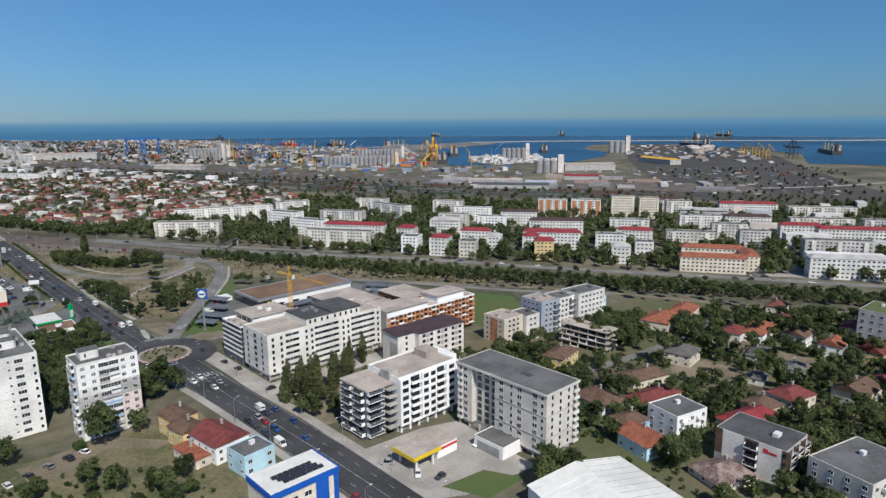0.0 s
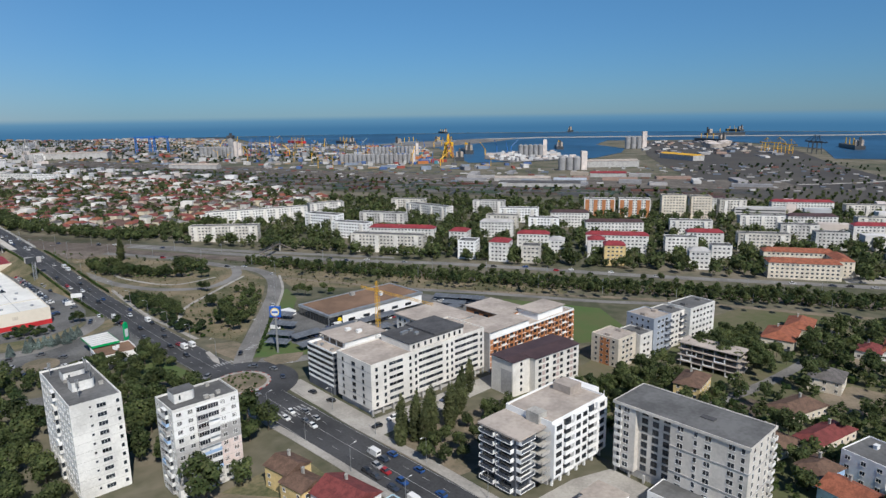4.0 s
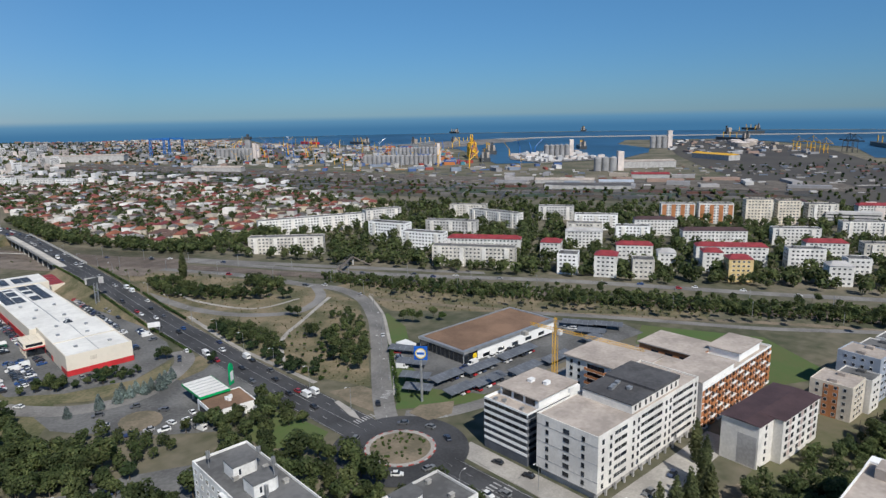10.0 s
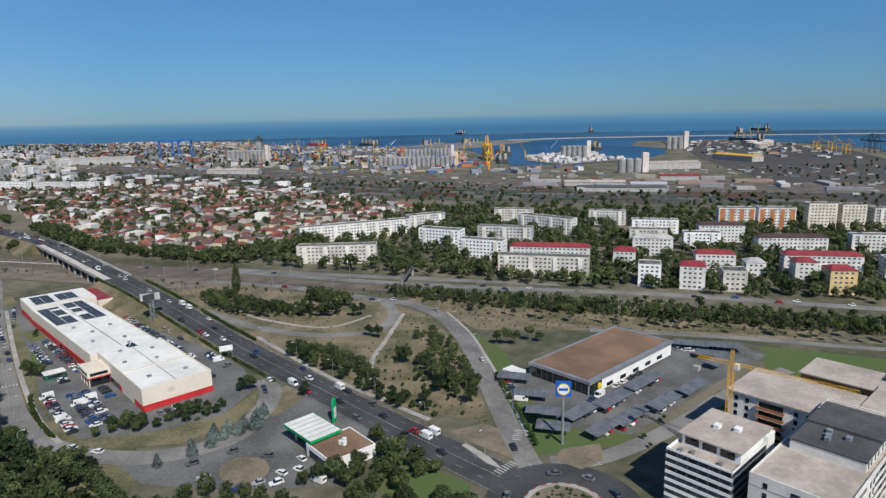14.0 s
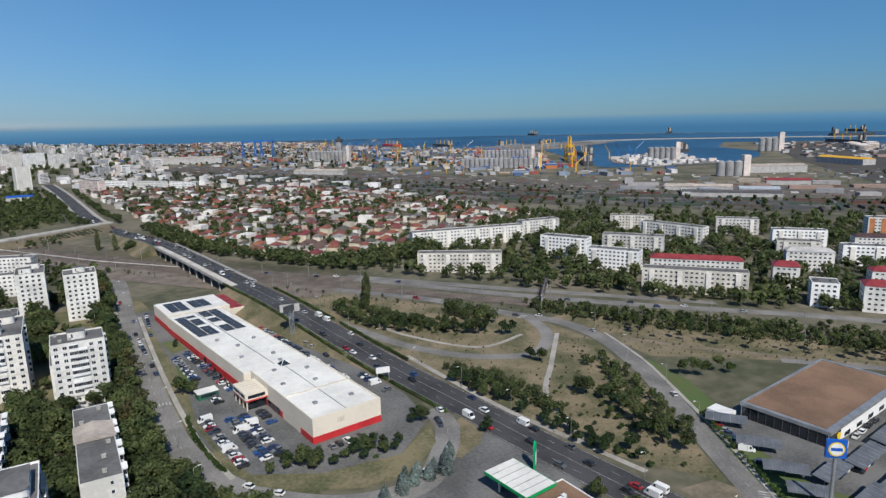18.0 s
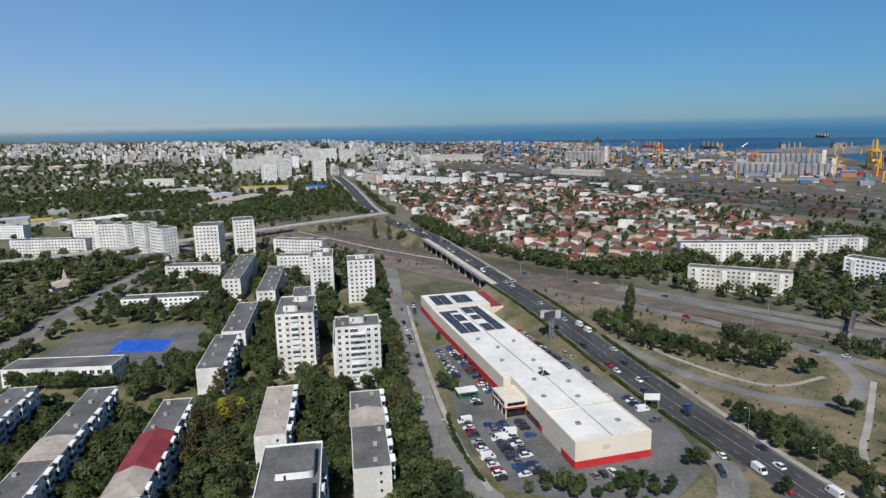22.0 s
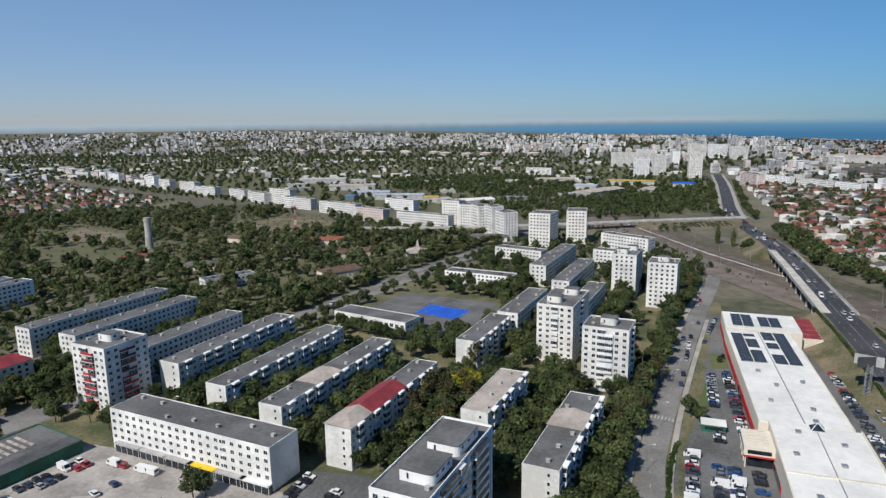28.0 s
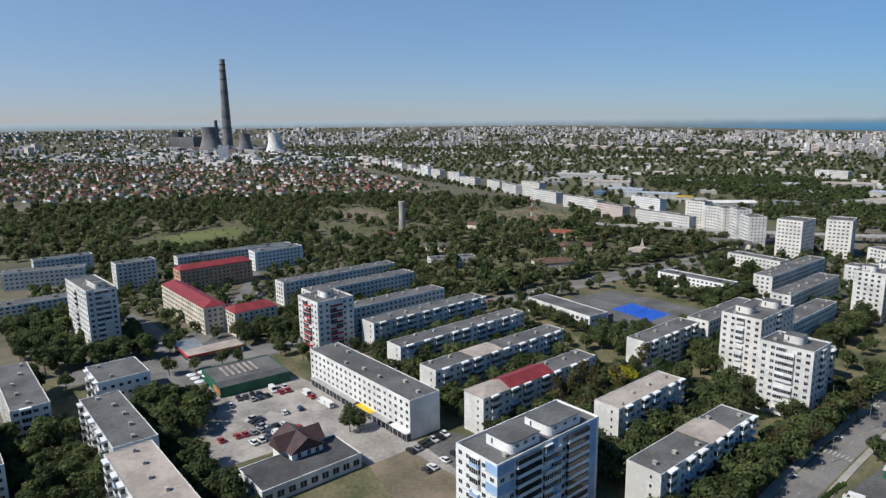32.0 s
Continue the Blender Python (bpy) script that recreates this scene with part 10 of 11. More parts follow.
def far_trees(name, label, poly, n, gap, mat, k=(0.7, 1.3), seed=3, size=1.5, leafs=34, clear=()):
    """A far wood: many crowns of few leaf clumps, in one mesh."""
    r = random.Random(seed)
    V, F = [], []
    shapes = []
    for i in range(6):
        lobes = [(0, 0, 4.2, 2.6, 2.6, 3.2)] + [(math.cos(j * 1.57) * 1.7, math.sin(j * 1.57) * 1.7, r.uniform(3, 6), 1.6, 1.6, 1.7) for j in range(4)]
        v, f = leaf_cloud(r, lobes, int(leafs * 1.45), size * 0.97, 0.4)
        shapes.append((np.array([tuple(p) for p in v]), np.array(f)))
    base = 0
    for x, y in scatter(poly, n, gap, r):
        if block_at((x, y), 2) or on_road((x, y)) or any(inside((x, y), c) for c in clear):
            continue
        v, f = shapes[r.randrange(6)]
        a, s = r.uniform(0, 6.28), r.uniform(*k)
        c, q = math.cos(a) * s, math.sin(a) * s
        V.append(np.column_stack((x + v[:, 0] * c - v[:, 1] * q, y + v[:, 0] * q + v[:, 1] * c, v[:, 2] * s + far_rise(x, y))))
        F.append(f + base)
        base += len(v)
    if not V:
        return None
    V, F = np.concatenate(V), np.concatenate(F)
    me = big_mesh(name, V, F, mat)
    return tagged(new(name, me), label, "trees", kind="stuff")


WOOD = [(-212, 580), (-200, 650), (-184, 745), (-166, 812), (-160, 890), (-300, 930), (-480, 1000), (-640, 1000), (-900, 700), (-960, 500), (-600, 400), (-500, 470), (-450, 520), (-370, 620), (-290, 570), (-250, 560)]
CLEAR = [[(-600, 520), (-615, 645), (-530, 625), (-495, 500)], [(-470, 650), (-520, 690), (-480, 740), (-430, 700)], [(-560, 700), (-540, 740), (-470, 720), (-500, 680)], [(-630, 760), (-640, 840), (-520, 812), (-505, 750)], [(-480, 880), (-445, 985), (-330, 935), (-375, 850)], [(-480, 690), (-440, 690), (-410, 780), (-470, 770)], [(-350, 600), (-290, 590), (-280, 620), (-340, 640)], [(-700, 560), (-680, 620), (-640, 610), (-650, 555)]]
area("wood_floor", WOOD, 0.03, UNDERWOOD, "green and brown undergrowth of the wood", "undergrowth")
area("quarter_gardens", WEST_RED, 0.03, UNDERWOOD, "overgrown gardens among the western houses", "garden")
far_trees("horizon_trees", "far dark trees on the rising horizon", [(500, 4300), (-900, 4500), (-2600, 4000), (-3900, 2850), (-4450, 1700), (-4650, 500), (-4100, 500), (-3600, 1900), (-2900, 2700), (-1800, 3300), (-300, 3500)], 1500, 30, LEAF, (0.9, 1.8), 72, 2.2, 18)
far_trees("estate_wood", "dense green wood beside the boulevard", WOOD, 760, 10.5, LEAF, (0.95, 1.9), 4, 0.95, 74, CLEAR)
far_trees("pale_wood", "paler trees in the wood", WOOD, 1500, 8.4, LEAF_LIGHT, (0.7, 1.6), 41, 0.95, 60, CLEAR)
far_trees("dry_wood", "thin drying trees in the wood", WOOD, 240, 18, LEAF_DRY, (0.6, 1.3), 43, 1.0, 50, CLEAR)
far_trees("wood_scrub", "low scrub in the clearings of the wood", WOOD, 1100, 9, LEAF_LIGHT, (0.2, 0.45), 42, 1.2, 22)
far_trees("western_wood", "green trees among the western houses", WEST_RED, 2200, 12.5, LEAF, (0.6, 1.2), 5, 1.2, 44)
far_trees("quarter_trees", "green trees among the houses", QUARTER, 950, 9.0, LEAF, (0.7, 1.4), 6, 0.95, 58)
far_trees("quarter_pale_trees", "paler trees and shrubs among the houses", QUARTER, 900, 8.0, LEAF_LIGHT, (0.5, 1.1), 66, 0.95, 48)
far_trees("quarter_edge", "dark trees between railway and houses", [(101, 1000), (108, 830), (164, 690), (240, 668), (304, 715), (300, 742), (236, 708), (176, 716), (128, 836), (119, 1000)], 420, 5.4, LEAF, (0.85, 1.5), 61, 0.95, 66)
FLATS_GROUND = [(120, 790), (236, 560), (322, 402), (386, 284), (448, 180), (500, 90), (620, -80), (900, -40), (860, 240), (700, 440), (560, 660), (470, 780), (300, 730), (170, 690)]
far_trees("block_trees", "green trees between the flats beyond the railway", FLATS_GROUND, 1500, 8.0, LEAF, (0.9, 1.75), 7, 0.85, 70)
far_trees("pale_block_trees", "paler trees between the flats beyond the railway", FLATS_GROUND, 1100, 9.0, LEAF_LIGHT, (0.6, 1.4), 77, 0.85, 62)
far_trees("band_trees", "dark trees among the flats before the power station", BAND, 1300, 17, LEAF, (0.8, 1.5), 81, 1.6, 30)
far_trees("row_trees", "trees before the far row of flats", [(-500, 1040), (-530, 1060), (-1400, 1470), (-1420, 1430), (-900, 1180)], 260, 9, LEAF, (0.7, 1.2), 71, 1.4, 36)
far_trees("triangle_wood", "dense scrubby trees beyond the railway bridge", [(-150, 1020), (-40, 1060), (36, 1120), (50, 1400), (-130, 1300), (-260, 1120)], 460, 9, LEAF, (0.7, 1.5), 83, 1.0, 56)
OUTWOOD = [(-452, 1306), (-530, 1480), (-430, 1570), (-300, 1600), (-224, 1547), (-150, 1400), (-136, 1250), (-190, 1240), (-296, 1262)]
area("outskirt_floor", [(-130, 1000), (40, 1120), (60, 1500), (0, 2200), (-500, 2400), (-2000, 2300), (-2900, 2000), (-2000, 1500), (-1100, 1420), (-600, 1190), (-450, 1110), (-250, 1040)], 0.025, UNDERWOOD, "overgrown industrial wasteland", "undergrowth")
far_trees("outskirt_wood", "dense dark wood beyond the flats", OUTWOOD, 900, 9, LEAF, (0.8, 1.5), 73, 1.4, 40)
far_trees("outskirt_trees", "dark trees before the city", [(-130, 960), (60, 1100), (70, 1500), (0, 2200), (-500, 2400), (-2000, 2300), (-3000, 2000), (-2000, 1500), (-1100, 1420), (-600, 1150), (-450, 1080), (-200, 1000)], 3200, 16, LEAF, (0.8, 1.5), 8)
far_trees("city_trees", "dark trees in the far city", [(-300, 2300), (90, 1750), (560, 2500), (700, 3300), (600, 4300), (-900, 4500), (-2600, 3900), (-3600, 2600), (-3000, 2100)], 3600, 26, LEAF, (1.0, 1.9), 9, 2.0, 22)
far_trees("west_trees", "dark trees towards the western plain", [(-2200, 900), (-2900, 2000), (-4300, 1700), (-4500, 300), (-3000, -300), (-1100, 300), (-1000, 480), (-1500, 620)], 2800, 22, LEAF, (0.9, 1.7), 10, 1.9, 24)
far_trees("yard_trees", "scattered green scrub by the railway yards", [(120, 1800), (250, 2100), (480, 1500), (680, 960), (860, 480), (960, 300), (1000, 0), (760, -100), (760, 300), (520, 800), (420, 1090), (240, 1550)], 900, 14, LEAF, (0.5, 1.0), 12)
far_trees("avenue_trees", "dark trees along the far avenue", [(60, 1160), (62, 1500), (-60, 1600), (-120, 1300), (20, 1120)], 160, 11, LEAF, (0.9, 1.4), 13, 1.3, 42)
far_trees("stockyard_scrub", "thin dark scrub on the stockyards", [(900, 420), (1200, 700), (1560, 560), (1450, 450), (1020, 200), (1100, 0), (900, -50)], 170, 17, LEAF_DARK, (0.4, 0.9), 14)
far_trees("north_estate_trees", "trees among the far estate", [W(-170, 700), W(-60, 690), W(-50, 800), W(-160, 900), W(-240, 900), W(-260, 820), W(-180, 780)], 260, 8, LEAF, (0.7, 1.2), 15, 1.2, 42)
far_trees("harbour_scrub", "dark harbour greenery", [(300, 2500), (560, 1700), (900, 1350), (1100, 2000), (1100, 3000), (900, 3900), (500, 3900)], 900, 24, LEAF_DARK, (0.7, 1.3), 16)
far_trees("village_scrub", "low green scrub and vines in the gardens", [(160, 205), (178, 190), (220, 186), (238, 150), (290, 140), (300, 175), (345, 165), (420, 60), (330, -60), (160, -60), (160, 60), (176, 110), (176, 160)], 2200, 3.6, HEDGE, (0.2, 0.42), 51, 1.1, 26, PLOTS)
far_trees("garden_hedge", "clipped dark green hedge round a house garden", [(262, 143), (264, 143), (263, 130), (282, 125), (284, 131), (285, 130), (283, 123), (261, 128)], 90, 1.1, HEDGE, (0.26, 0.34), 57, 0.9, 40)
far_trees("village_wood", "dense dark garden trees of the village", [(165, 200), (178, 190), (214, 184), (238, 158), (240, 140), (290, 132), (300, 165), (345, 160), (420, 60), (330, -60), (190, -60), (176, 20), (180, 110), (178, 160)], 900, 4.6, LEAF, (0.55, 1.1), 56, 0.75, 90, PLOTS)
far_trees("frame_wood", "dense trees beyond the unfinished frame", [(266, 192), (296, 190), (318, 178), (300, 168), (268, 152), (264, 170)], 130, 4.2, LEAF, (0.6, 1.0), 58, 0.75, 90)
far_trees("garden_scrub", "weeds and garden scrub", [(-30, 152), (66, 152), (70, 190), (44, 214), (-30, 230)], 600, 3.4, HEDGE, (0.12, 0.3), 52, 1.5, 18)
far_trees("lineside_wood", "dense scrub between road and railway", [(214, 530), (250, 466), (296, 388), (338, 306), (378, 232), (436, 130), (480, 40), (460, 30), (410, 120), (352, 225), (312, 300), (262, 396), (220, 478), (206, 512)], 2600, 2.7, LEAF, (0.28, 0.8), 53, 1.15, 30)
far_trees("pale_scrub", "dry pale scrub between road and railway", [(214, 530), (250, 466), (296, 388), (338, 306), (378, 232), (436, 130), (480, 40), (460, 30), (410, 120), (352, 225), (312, 300), (262, 396), (220, 478), (206, 512)], 700, 4, LEAF_DRY, (0.15, 0.4), 54, 1.2, 22)
for k, (poly, n, size) in enumerate((([(130, 604), (136, 600), (138, 562), (145, 541), (149, 522), (143, 520), (137, 540), (131, 562)], 110, (0.4, 0.72)), ([(160, 545), (170, 552), (180, 530), (176, 512), (166, 522)], 22, (0.7, 1.15)), ([(111, 480), (117, 478), (124, 462), (125, 440), (121, 417), (115, 418), (117, 440), (114, 462)], 60, (0.45, 0.75)), ([(166, 446), (175, 441), (172, 424), (160, 404), (148, 381), (135, 380), (148, 404), (157, 424)], 36, (0.45, 0.8)))):
    far_trees("park_thicket", "dense dark green thicket of shrubs and trees in the park", poly, n, 2.6, LEAF, size, 90 + k, 0.62, 120)
far_trees("forecourt_wood", "dense broadleaf trees between the tower and the forecourt", [(10, 390), (26, 388), (42, 371), (47, 357), (30, 353), (8, 374)], 60, 4.4, LEAF, (0.6, 0.95), 95, 0.6, 130)
far_trees("court_wood", "dense garden trees behind the white flats", [(160, 212), (167, 204), (190, 203), (182, 192), (160, 187), (146, 192), (142, 206)], 70, 4.4, LEAF, (0.55, 0.95), 96, 0.6, 130)
far_trees("lane_wood", "dense trees beside the unfinished frame", [(214, 198), (234, 182), (240, 176), (222, 170), (206, 174), (194, 188), (200, 198)], 90, 4.2, LEAF, (0.5, 0.9), 97, 0.6, 130)
far_trees("roadside_trees", "row of dark trees between the road and the flats beyond the railway", [(244, 566), (330, 408), (394, 290), (456, 186), (508, 96), (522, 104), (470, 196), (408, 300), (344, 418), (258, 576)], 230, 5.4, LEAF, (0.8, 1.5), 98, 0.85, 80)
far_trees("lineside_brush", "low green brush between road and railway", [(214, 530), (250, 466), (296, 388), (338, 306), (378, 232), (436, 130), (480, 40), (460, 30), (410, 120), (352, 225), (312, 300), (262, 396), (220, 478), (206, 512)], 1300, 3.4, HEDGE, (0.14, 0.34), 99, 1.1, 24)
far_trees("park_tufts", "dry tufts and seedlings on the park grass", [(110, 400), (124, 354), (164, 414), (192, 462), (192, 500), (168, 560), (128, 636), (106, 640), (108, 540), (110, 440)], 620, 3.4, LEAF_DRY, (0.04, 0.17), 64, 1.6, 14)
far_trees("verge_tufts", "dry tufts on the strip beside the railway", [(204, 466), (196, 432), (236, 388), (262, 352), (300, 292), (328, 300), (290, 390), (226, 498)], 500, 3.4, LEAF_DRY, (0.06, 0.2), 65, 1.6, 14)
far_trees("west_estate_trees", "green trees among the western blocks", [W(-560, 380), W(-420, 340), W(-300, 330), W(-290, 390), W(-310, 440), W(-360, 470), W(-290, 560), W(-380, 600), W(-520, 560), W(-600, 470)], 700, 6.5, LEAF, (0.6, 1.2), 55, 1.2, 40)
far_trees("line_scrub", "low scrub along the railway banks", [(-60, 1000), (60, 770), (200, 540), (300, 340), (350, 235), (342, 225), (280, 335), (180, 540), (40, 765), (-90, 990)], 700, 4, LEAF, (0.12, 0.45), 17, 1.0, 30)

# ---- vehicles ----
def car_meshes(L, Wd, H, van=False, fixed=False):
    """Body, glass and wheel meshes of a car that looks to +y."""
    b = Bits()
    w, l = Wd / 2, L / 2
    def hoop(y, x, z0, z1):
        return [(-x, y, z0), (x, y, z0), (x, y, z1), (-x, y, z1)]
    prof = [(-l, w * 0.86, 0.38, 0.80), (-l + 0.15, w * 0.96, 0.28, 0.95), (-l * 0.4, w, 0.25, 0.98), (l * 0.45, w, 0.25, 0.92), (l - 0.2, w * 0.95, 0.28, 0.78), (l, w * 0.82, 0.36, 0.62)]
    if van:
        prof = [(-l, w * 0.95, 0.35, H * 0.96), (-l + 0.1, w, 0.3, H), (0, w, 0.3, H), (l * 0.55, w, 0.3, H * 0.97), (l * 0.82, w * 0.97, 0.3, 1.15), (l, w * 0.85, 0.36, 0.85)]
    v, f = [], []
    for i, q in enumerate(prof):
        v += hoop(*q)
        if i:
            k = 4 * i
            f += [(k - 4 + j, k - 4 + (j + 1) % 4, k + (j + 1) % 4, k + j) for j in range(4)]
    f += [(0, 3, 2, 1), (4 * len(prof) - 4, 4 * len(prof) - 3, 4 * len(prof) - 2, 4 * len(prof) - 1)]
    b.add(v, f)
    if not van:
        r = w * 0.78
        v = [(-r, -l * 0.62, H), (r, -l * 0.62, H), (r, l * 0.12, H), (-r, l * 0.12, H), (-r, -l * 0.62, H - 0.05), (r, -l * 0.62, H - 0.05), (r, l * 0.12, H - 0.05), (-r, l * 0.12, H - 0.05)]
        b.add(v, [(0, 1, 2, 3), (4, 5, 1, 0), (5, 6, 2, 1), (6, 7, 3, 2), (7, 4, 0, 3)])
        g = Bits().add([(-w * 0.93, -l * 0.88, 0.93), (w * 0.93, -l * 0.88, 0.93), (w * 0.93, l * 0.42, 0.90), (-w * 0.93, l * 0.42, 0.90), (-r, -l * 0.62, H - 0.05), (r, -l * 0.62, H - 0.05), (r, l * 0.12, H - 0.05), (-r, l * 0.12, H - 0.05)], [(0, 1, 5, 4), (1, 2, 6, 5), (2, 3, 7, 6), (3, 0, 4, 7)])
    else:
        g = Bits().add([(-w * 0.9, l * 0.56, H * 0.93), (w * 0.9, l * 0.56, H * 0.93), (w * 0.9, l * 0.81, 1.2), (-w * 0.9, l * 0.81, 1.2)], [(0, 3, 2, 1)])
        g.v = [(x, y + 0.03, z + 0.03) for x, y, z in g.v]
        g.add([(-w * 0.75, -l - 0.02, H * 0.55), (w * 0.75, -l - 0.02, H * 0.55), (w * 0.75, -l - 0.02, H * 0.82), (-w * 0.75, -l - 0.02, H * 0.82)], [(0, 1, 2, 3)])
        for s in (-1, 1):
            g.add([(s * (w + 0.02), l * 0.3, 1.25), (s * (w + 0.02), l * 0.62, 1.25), (s * (w + 0.02), l * 0.52, H * 0.88), (s * (w + 0.02), l * 0.3, H * 0.88)], [(0, 1, 2, 3) if s > 0 else (3, 2, 1, 0)])
    if fixed:
        for dx in (-1, 1):
            for dy in (-1, 1):
                b.box(dx * (w - 0.12) - 0.11, dx * (w - 0.12) + 0.11, dy * L * 0.3 - 0.3, dy * L * 0.3 + 0.3, 0, 0.55, 1)
    return b.mesh("body", [CARPAINT if not van else PVC, TYRE]), g.mesh("glass", GLASS)


WHEEL = Bits()
WHEEL.add([(x, 0.32 * math.cos(2 * math.pi * k / 10), 0.32 * math.sin(2 * math.pi * k / 10)) for x in (-0.11, 0.11) for k in range(10)], [(k, (k + 1) % 10, 10 + (k + 1) % 10, 10 + k) for k in range(10)] + [tuple(range(10, 20)), tuple(range(9, -1, -1))])
WHEEL = WHEEL.mesh("wheel", TYRE)
CARS = [(car_meshes(L, w, H, van), car_meshes(L, w, H, van, True), L, w, name, lab) for L, w, H, van, name, lab in (
    (4.4, 1.8, 1.45, False, "car", "low saloon car on grey asphalt"), (4.1, 1.76, 1.55, False, "car", "small hatchback car on grey asphalt"), (4.6, 1.9, 1.7, False, "car", "tall family car on grey asphalt"), (5.4, 2.0, 2.4, True, "van", "white panel van on grey asphalt"))]
crng = random.Random(21)


COUNT = [0]
FARCARS = Bits()


def car(x, y, ang, z=0.16, which=None, group="cars on the roads", wheels=True):
    COUNT[0] += 1
    loose, whole, L, w, name, lab = CARS[crng.choice((0, 0, 1, 1, 2)) if which is None else which]
    wheels = wheels and ((90 < x < 125 and y < 345) or (16 < x < 34 and 452 < y < 476))
    body, glass = loose if wheels else whole
    if not wheels and (y > 560 or x > 140 or x < -60) and crng.random() < 0.62:
        paint = crng.randrange(2, 8) if name == "car" else 2
        t = pose(x, y, z + 0.02, 0, 0, ang)
        for me, base in ((body, None), (glass, 0)):
            k = len(FARCARS.v)
            FARCARS.v.extend([t @ v.co for v in me.vertices])
            for p in me.polygons:
                FARCARS.f.append(tuple(k + i for i in p.vertices))
                FARCARS.i.append(0 if base == 0 else (1 if p.material_index else paint))
        return None
    ob = new(name, body)
    ob.matrix_basis = pose(x, y, z + 0.02, 0, 0, ang)
    tagged(ob, lab, name, group)
    part("glass", glass, ob)
    if wheels:
        for dx in (-1, 1):
            for dy in (-1, 1):
                part("wheel", WHEEL, ob, pose(dx * (w / 2 - 0.12), dy * L * 0.3, 0.32))
    return ob


# driving
for y in (118, 128, 141, 166, 176, 186, 199, 204, 212, 219, 226, 233, 239, 247, 254, 262, 269):
    for lane in (-6, -2, 2, 6):
        if crng.random() < 0.34:
            car(103.5 + lane + (105 - 102.5) * 0 - 0.0, y + crng.uniform(-2, 2), 180 if lane < 0 else 0, 0.16, 3 if crng.random() < 0.12 else None)
for i in range(10):
    a = i * 0.628 + 0.2
    if i % 3 != 2:
        car(101 + 17 * math.cos(a), 304 + 17 * math.sin(a), math.degrees(a), 0.2)
_, _, q = strip(AVENUE_N, 1, 0, steps=40)
last = None
for i in range(20, len(q) - 2, 3):
    p, t = q[i], (q[i + 1] - q[i - 1]).normalized()
    dense = 0.16 if p.y < 640 else (0.3 if p.y < 1000 else 0.45)
    for lane in ((-5.8, -2, 2, 5.8) if p.y < 640 or p.y > 850 else (-1.5, 2, 5.8)):
        if crng.random() < dense and p.y < 1150:
            s = Vector((t.y, -t.x, 0)) * lane
            car(p.x + s.x, p.y + s.y, math.degrees(math.atan2(-t.x, t.y)) + (180 if lane < 0 else 0), 0.17 + ramp_up(p), 3 if crng.random() < 0.1 else None, wheels=p.y < 620)
for pts, n in ((RAMP, 6), (FARROAD[2:9], 18), (BOULEVARD, 26), (STREET, 9)):
    _, _, q = strip(pts, 1, 0, steps=30)
    for i in crng.sample(range(4, len(q) - 4), n):
        p, t = q[i], (q[i + 1] - q[i - 1]).normalized()
        lane = crng.choice((-2.2, 2.2))
        s = Vector((t.y, -t.x, 0)) * lane
        car(p.x + s.x, p.y + s.y, math.degrees(math.atan2(-t.x, t.y)) + (180 if lane < 0 else 0), 0.16, wheels=p.y < 560)


def parked(x, y, dx, dy, n, ang, full=0.85, z=0.09, group="parked cars"):
    for i in range(n):
        if crng.random() < full:
            car(x + i * dx + crng.uniform(-0.15, 0.15), y + i * dy + crng.uniform(-0.25, 0.25), ang + crng.choice((0, 180)) + crng.uniform(-2, 2), z, 3 if crng.random() < 0.04 else None, group)


for x, y0, n, full in ((11.4, 457, 16, 0.92), (19.2, 457, 14, 0.9), (24.0, 457, 14, 0.85), (31.2, 481, 5, 0.9)):
    parked(x, y0, 0.02, 2.75, n, 90, full)
parked(21.0, 541, 0.03, 2.75, 13, 90, 0.95)
parked(29.6, 521, -0.085, 2.75, 22, 90, 0.9)
parked(21.4, 511.5, -0.1, 2.6, 5, 90, 0.95)
parked(20.6, 619, 0.95, 5.2, 10, -11, 0.8)
parked(40, 450, 3.0, 0.1, 7, 0, 0.6)
parked(69, 470, 0, 2.9, 13, 90, 0.7)
parked(80, 478, -0.02, 2.9, 9, 90, 0.5)
parked(72.5, 500, -0.03, 2.75, 34, 78, 0.85)
parked(79, 520, -0.04, 5.4, 14, 4, 0.5)
parked(9, 560, 0.5, 6, 12, 4, 0.7, 0.16)
parked(-11, 478, 0.6, 6.2, 24, 4, 0.5, 0.05)
for x, y, dx, dy, n, a in ((152, 333, 2.7, 0, 5, 0), (140, 320, 2.7, 0, 4, 0), (160, 330, 2.7, 0, 7, 0), (183, 330, 2.7, 0, 8, 0), (153, 318, 2.7, 0, 6, 0), (174, 315, 2.7, 0, 5, 0), (156, 374, -1.4, -2.3, 12, 30), (240, 338, 1.2, -2.4, 8, 28), (165, 338, 6, 0, 9, 90), (250, 338, 1.2, -2.4, 6, 28)):
    parked(x, y, dx, dy, n, a, 0.65, 0.09)
for x, y, a in ((47, 402, 80), (57, 376, 20), (52, 378, 15), (60, 370, 10), (44, 378, 75), (38, 379, 80), (48, 374, 78), (54, 391, 40), (34, 404, 80), (61, 381, 0), (33, 393, 70)):
    car(x, y, a, 0.09, group="cars at the filling station")
car(58, 366, 15, 0.09, 3, "cars at the filling station")
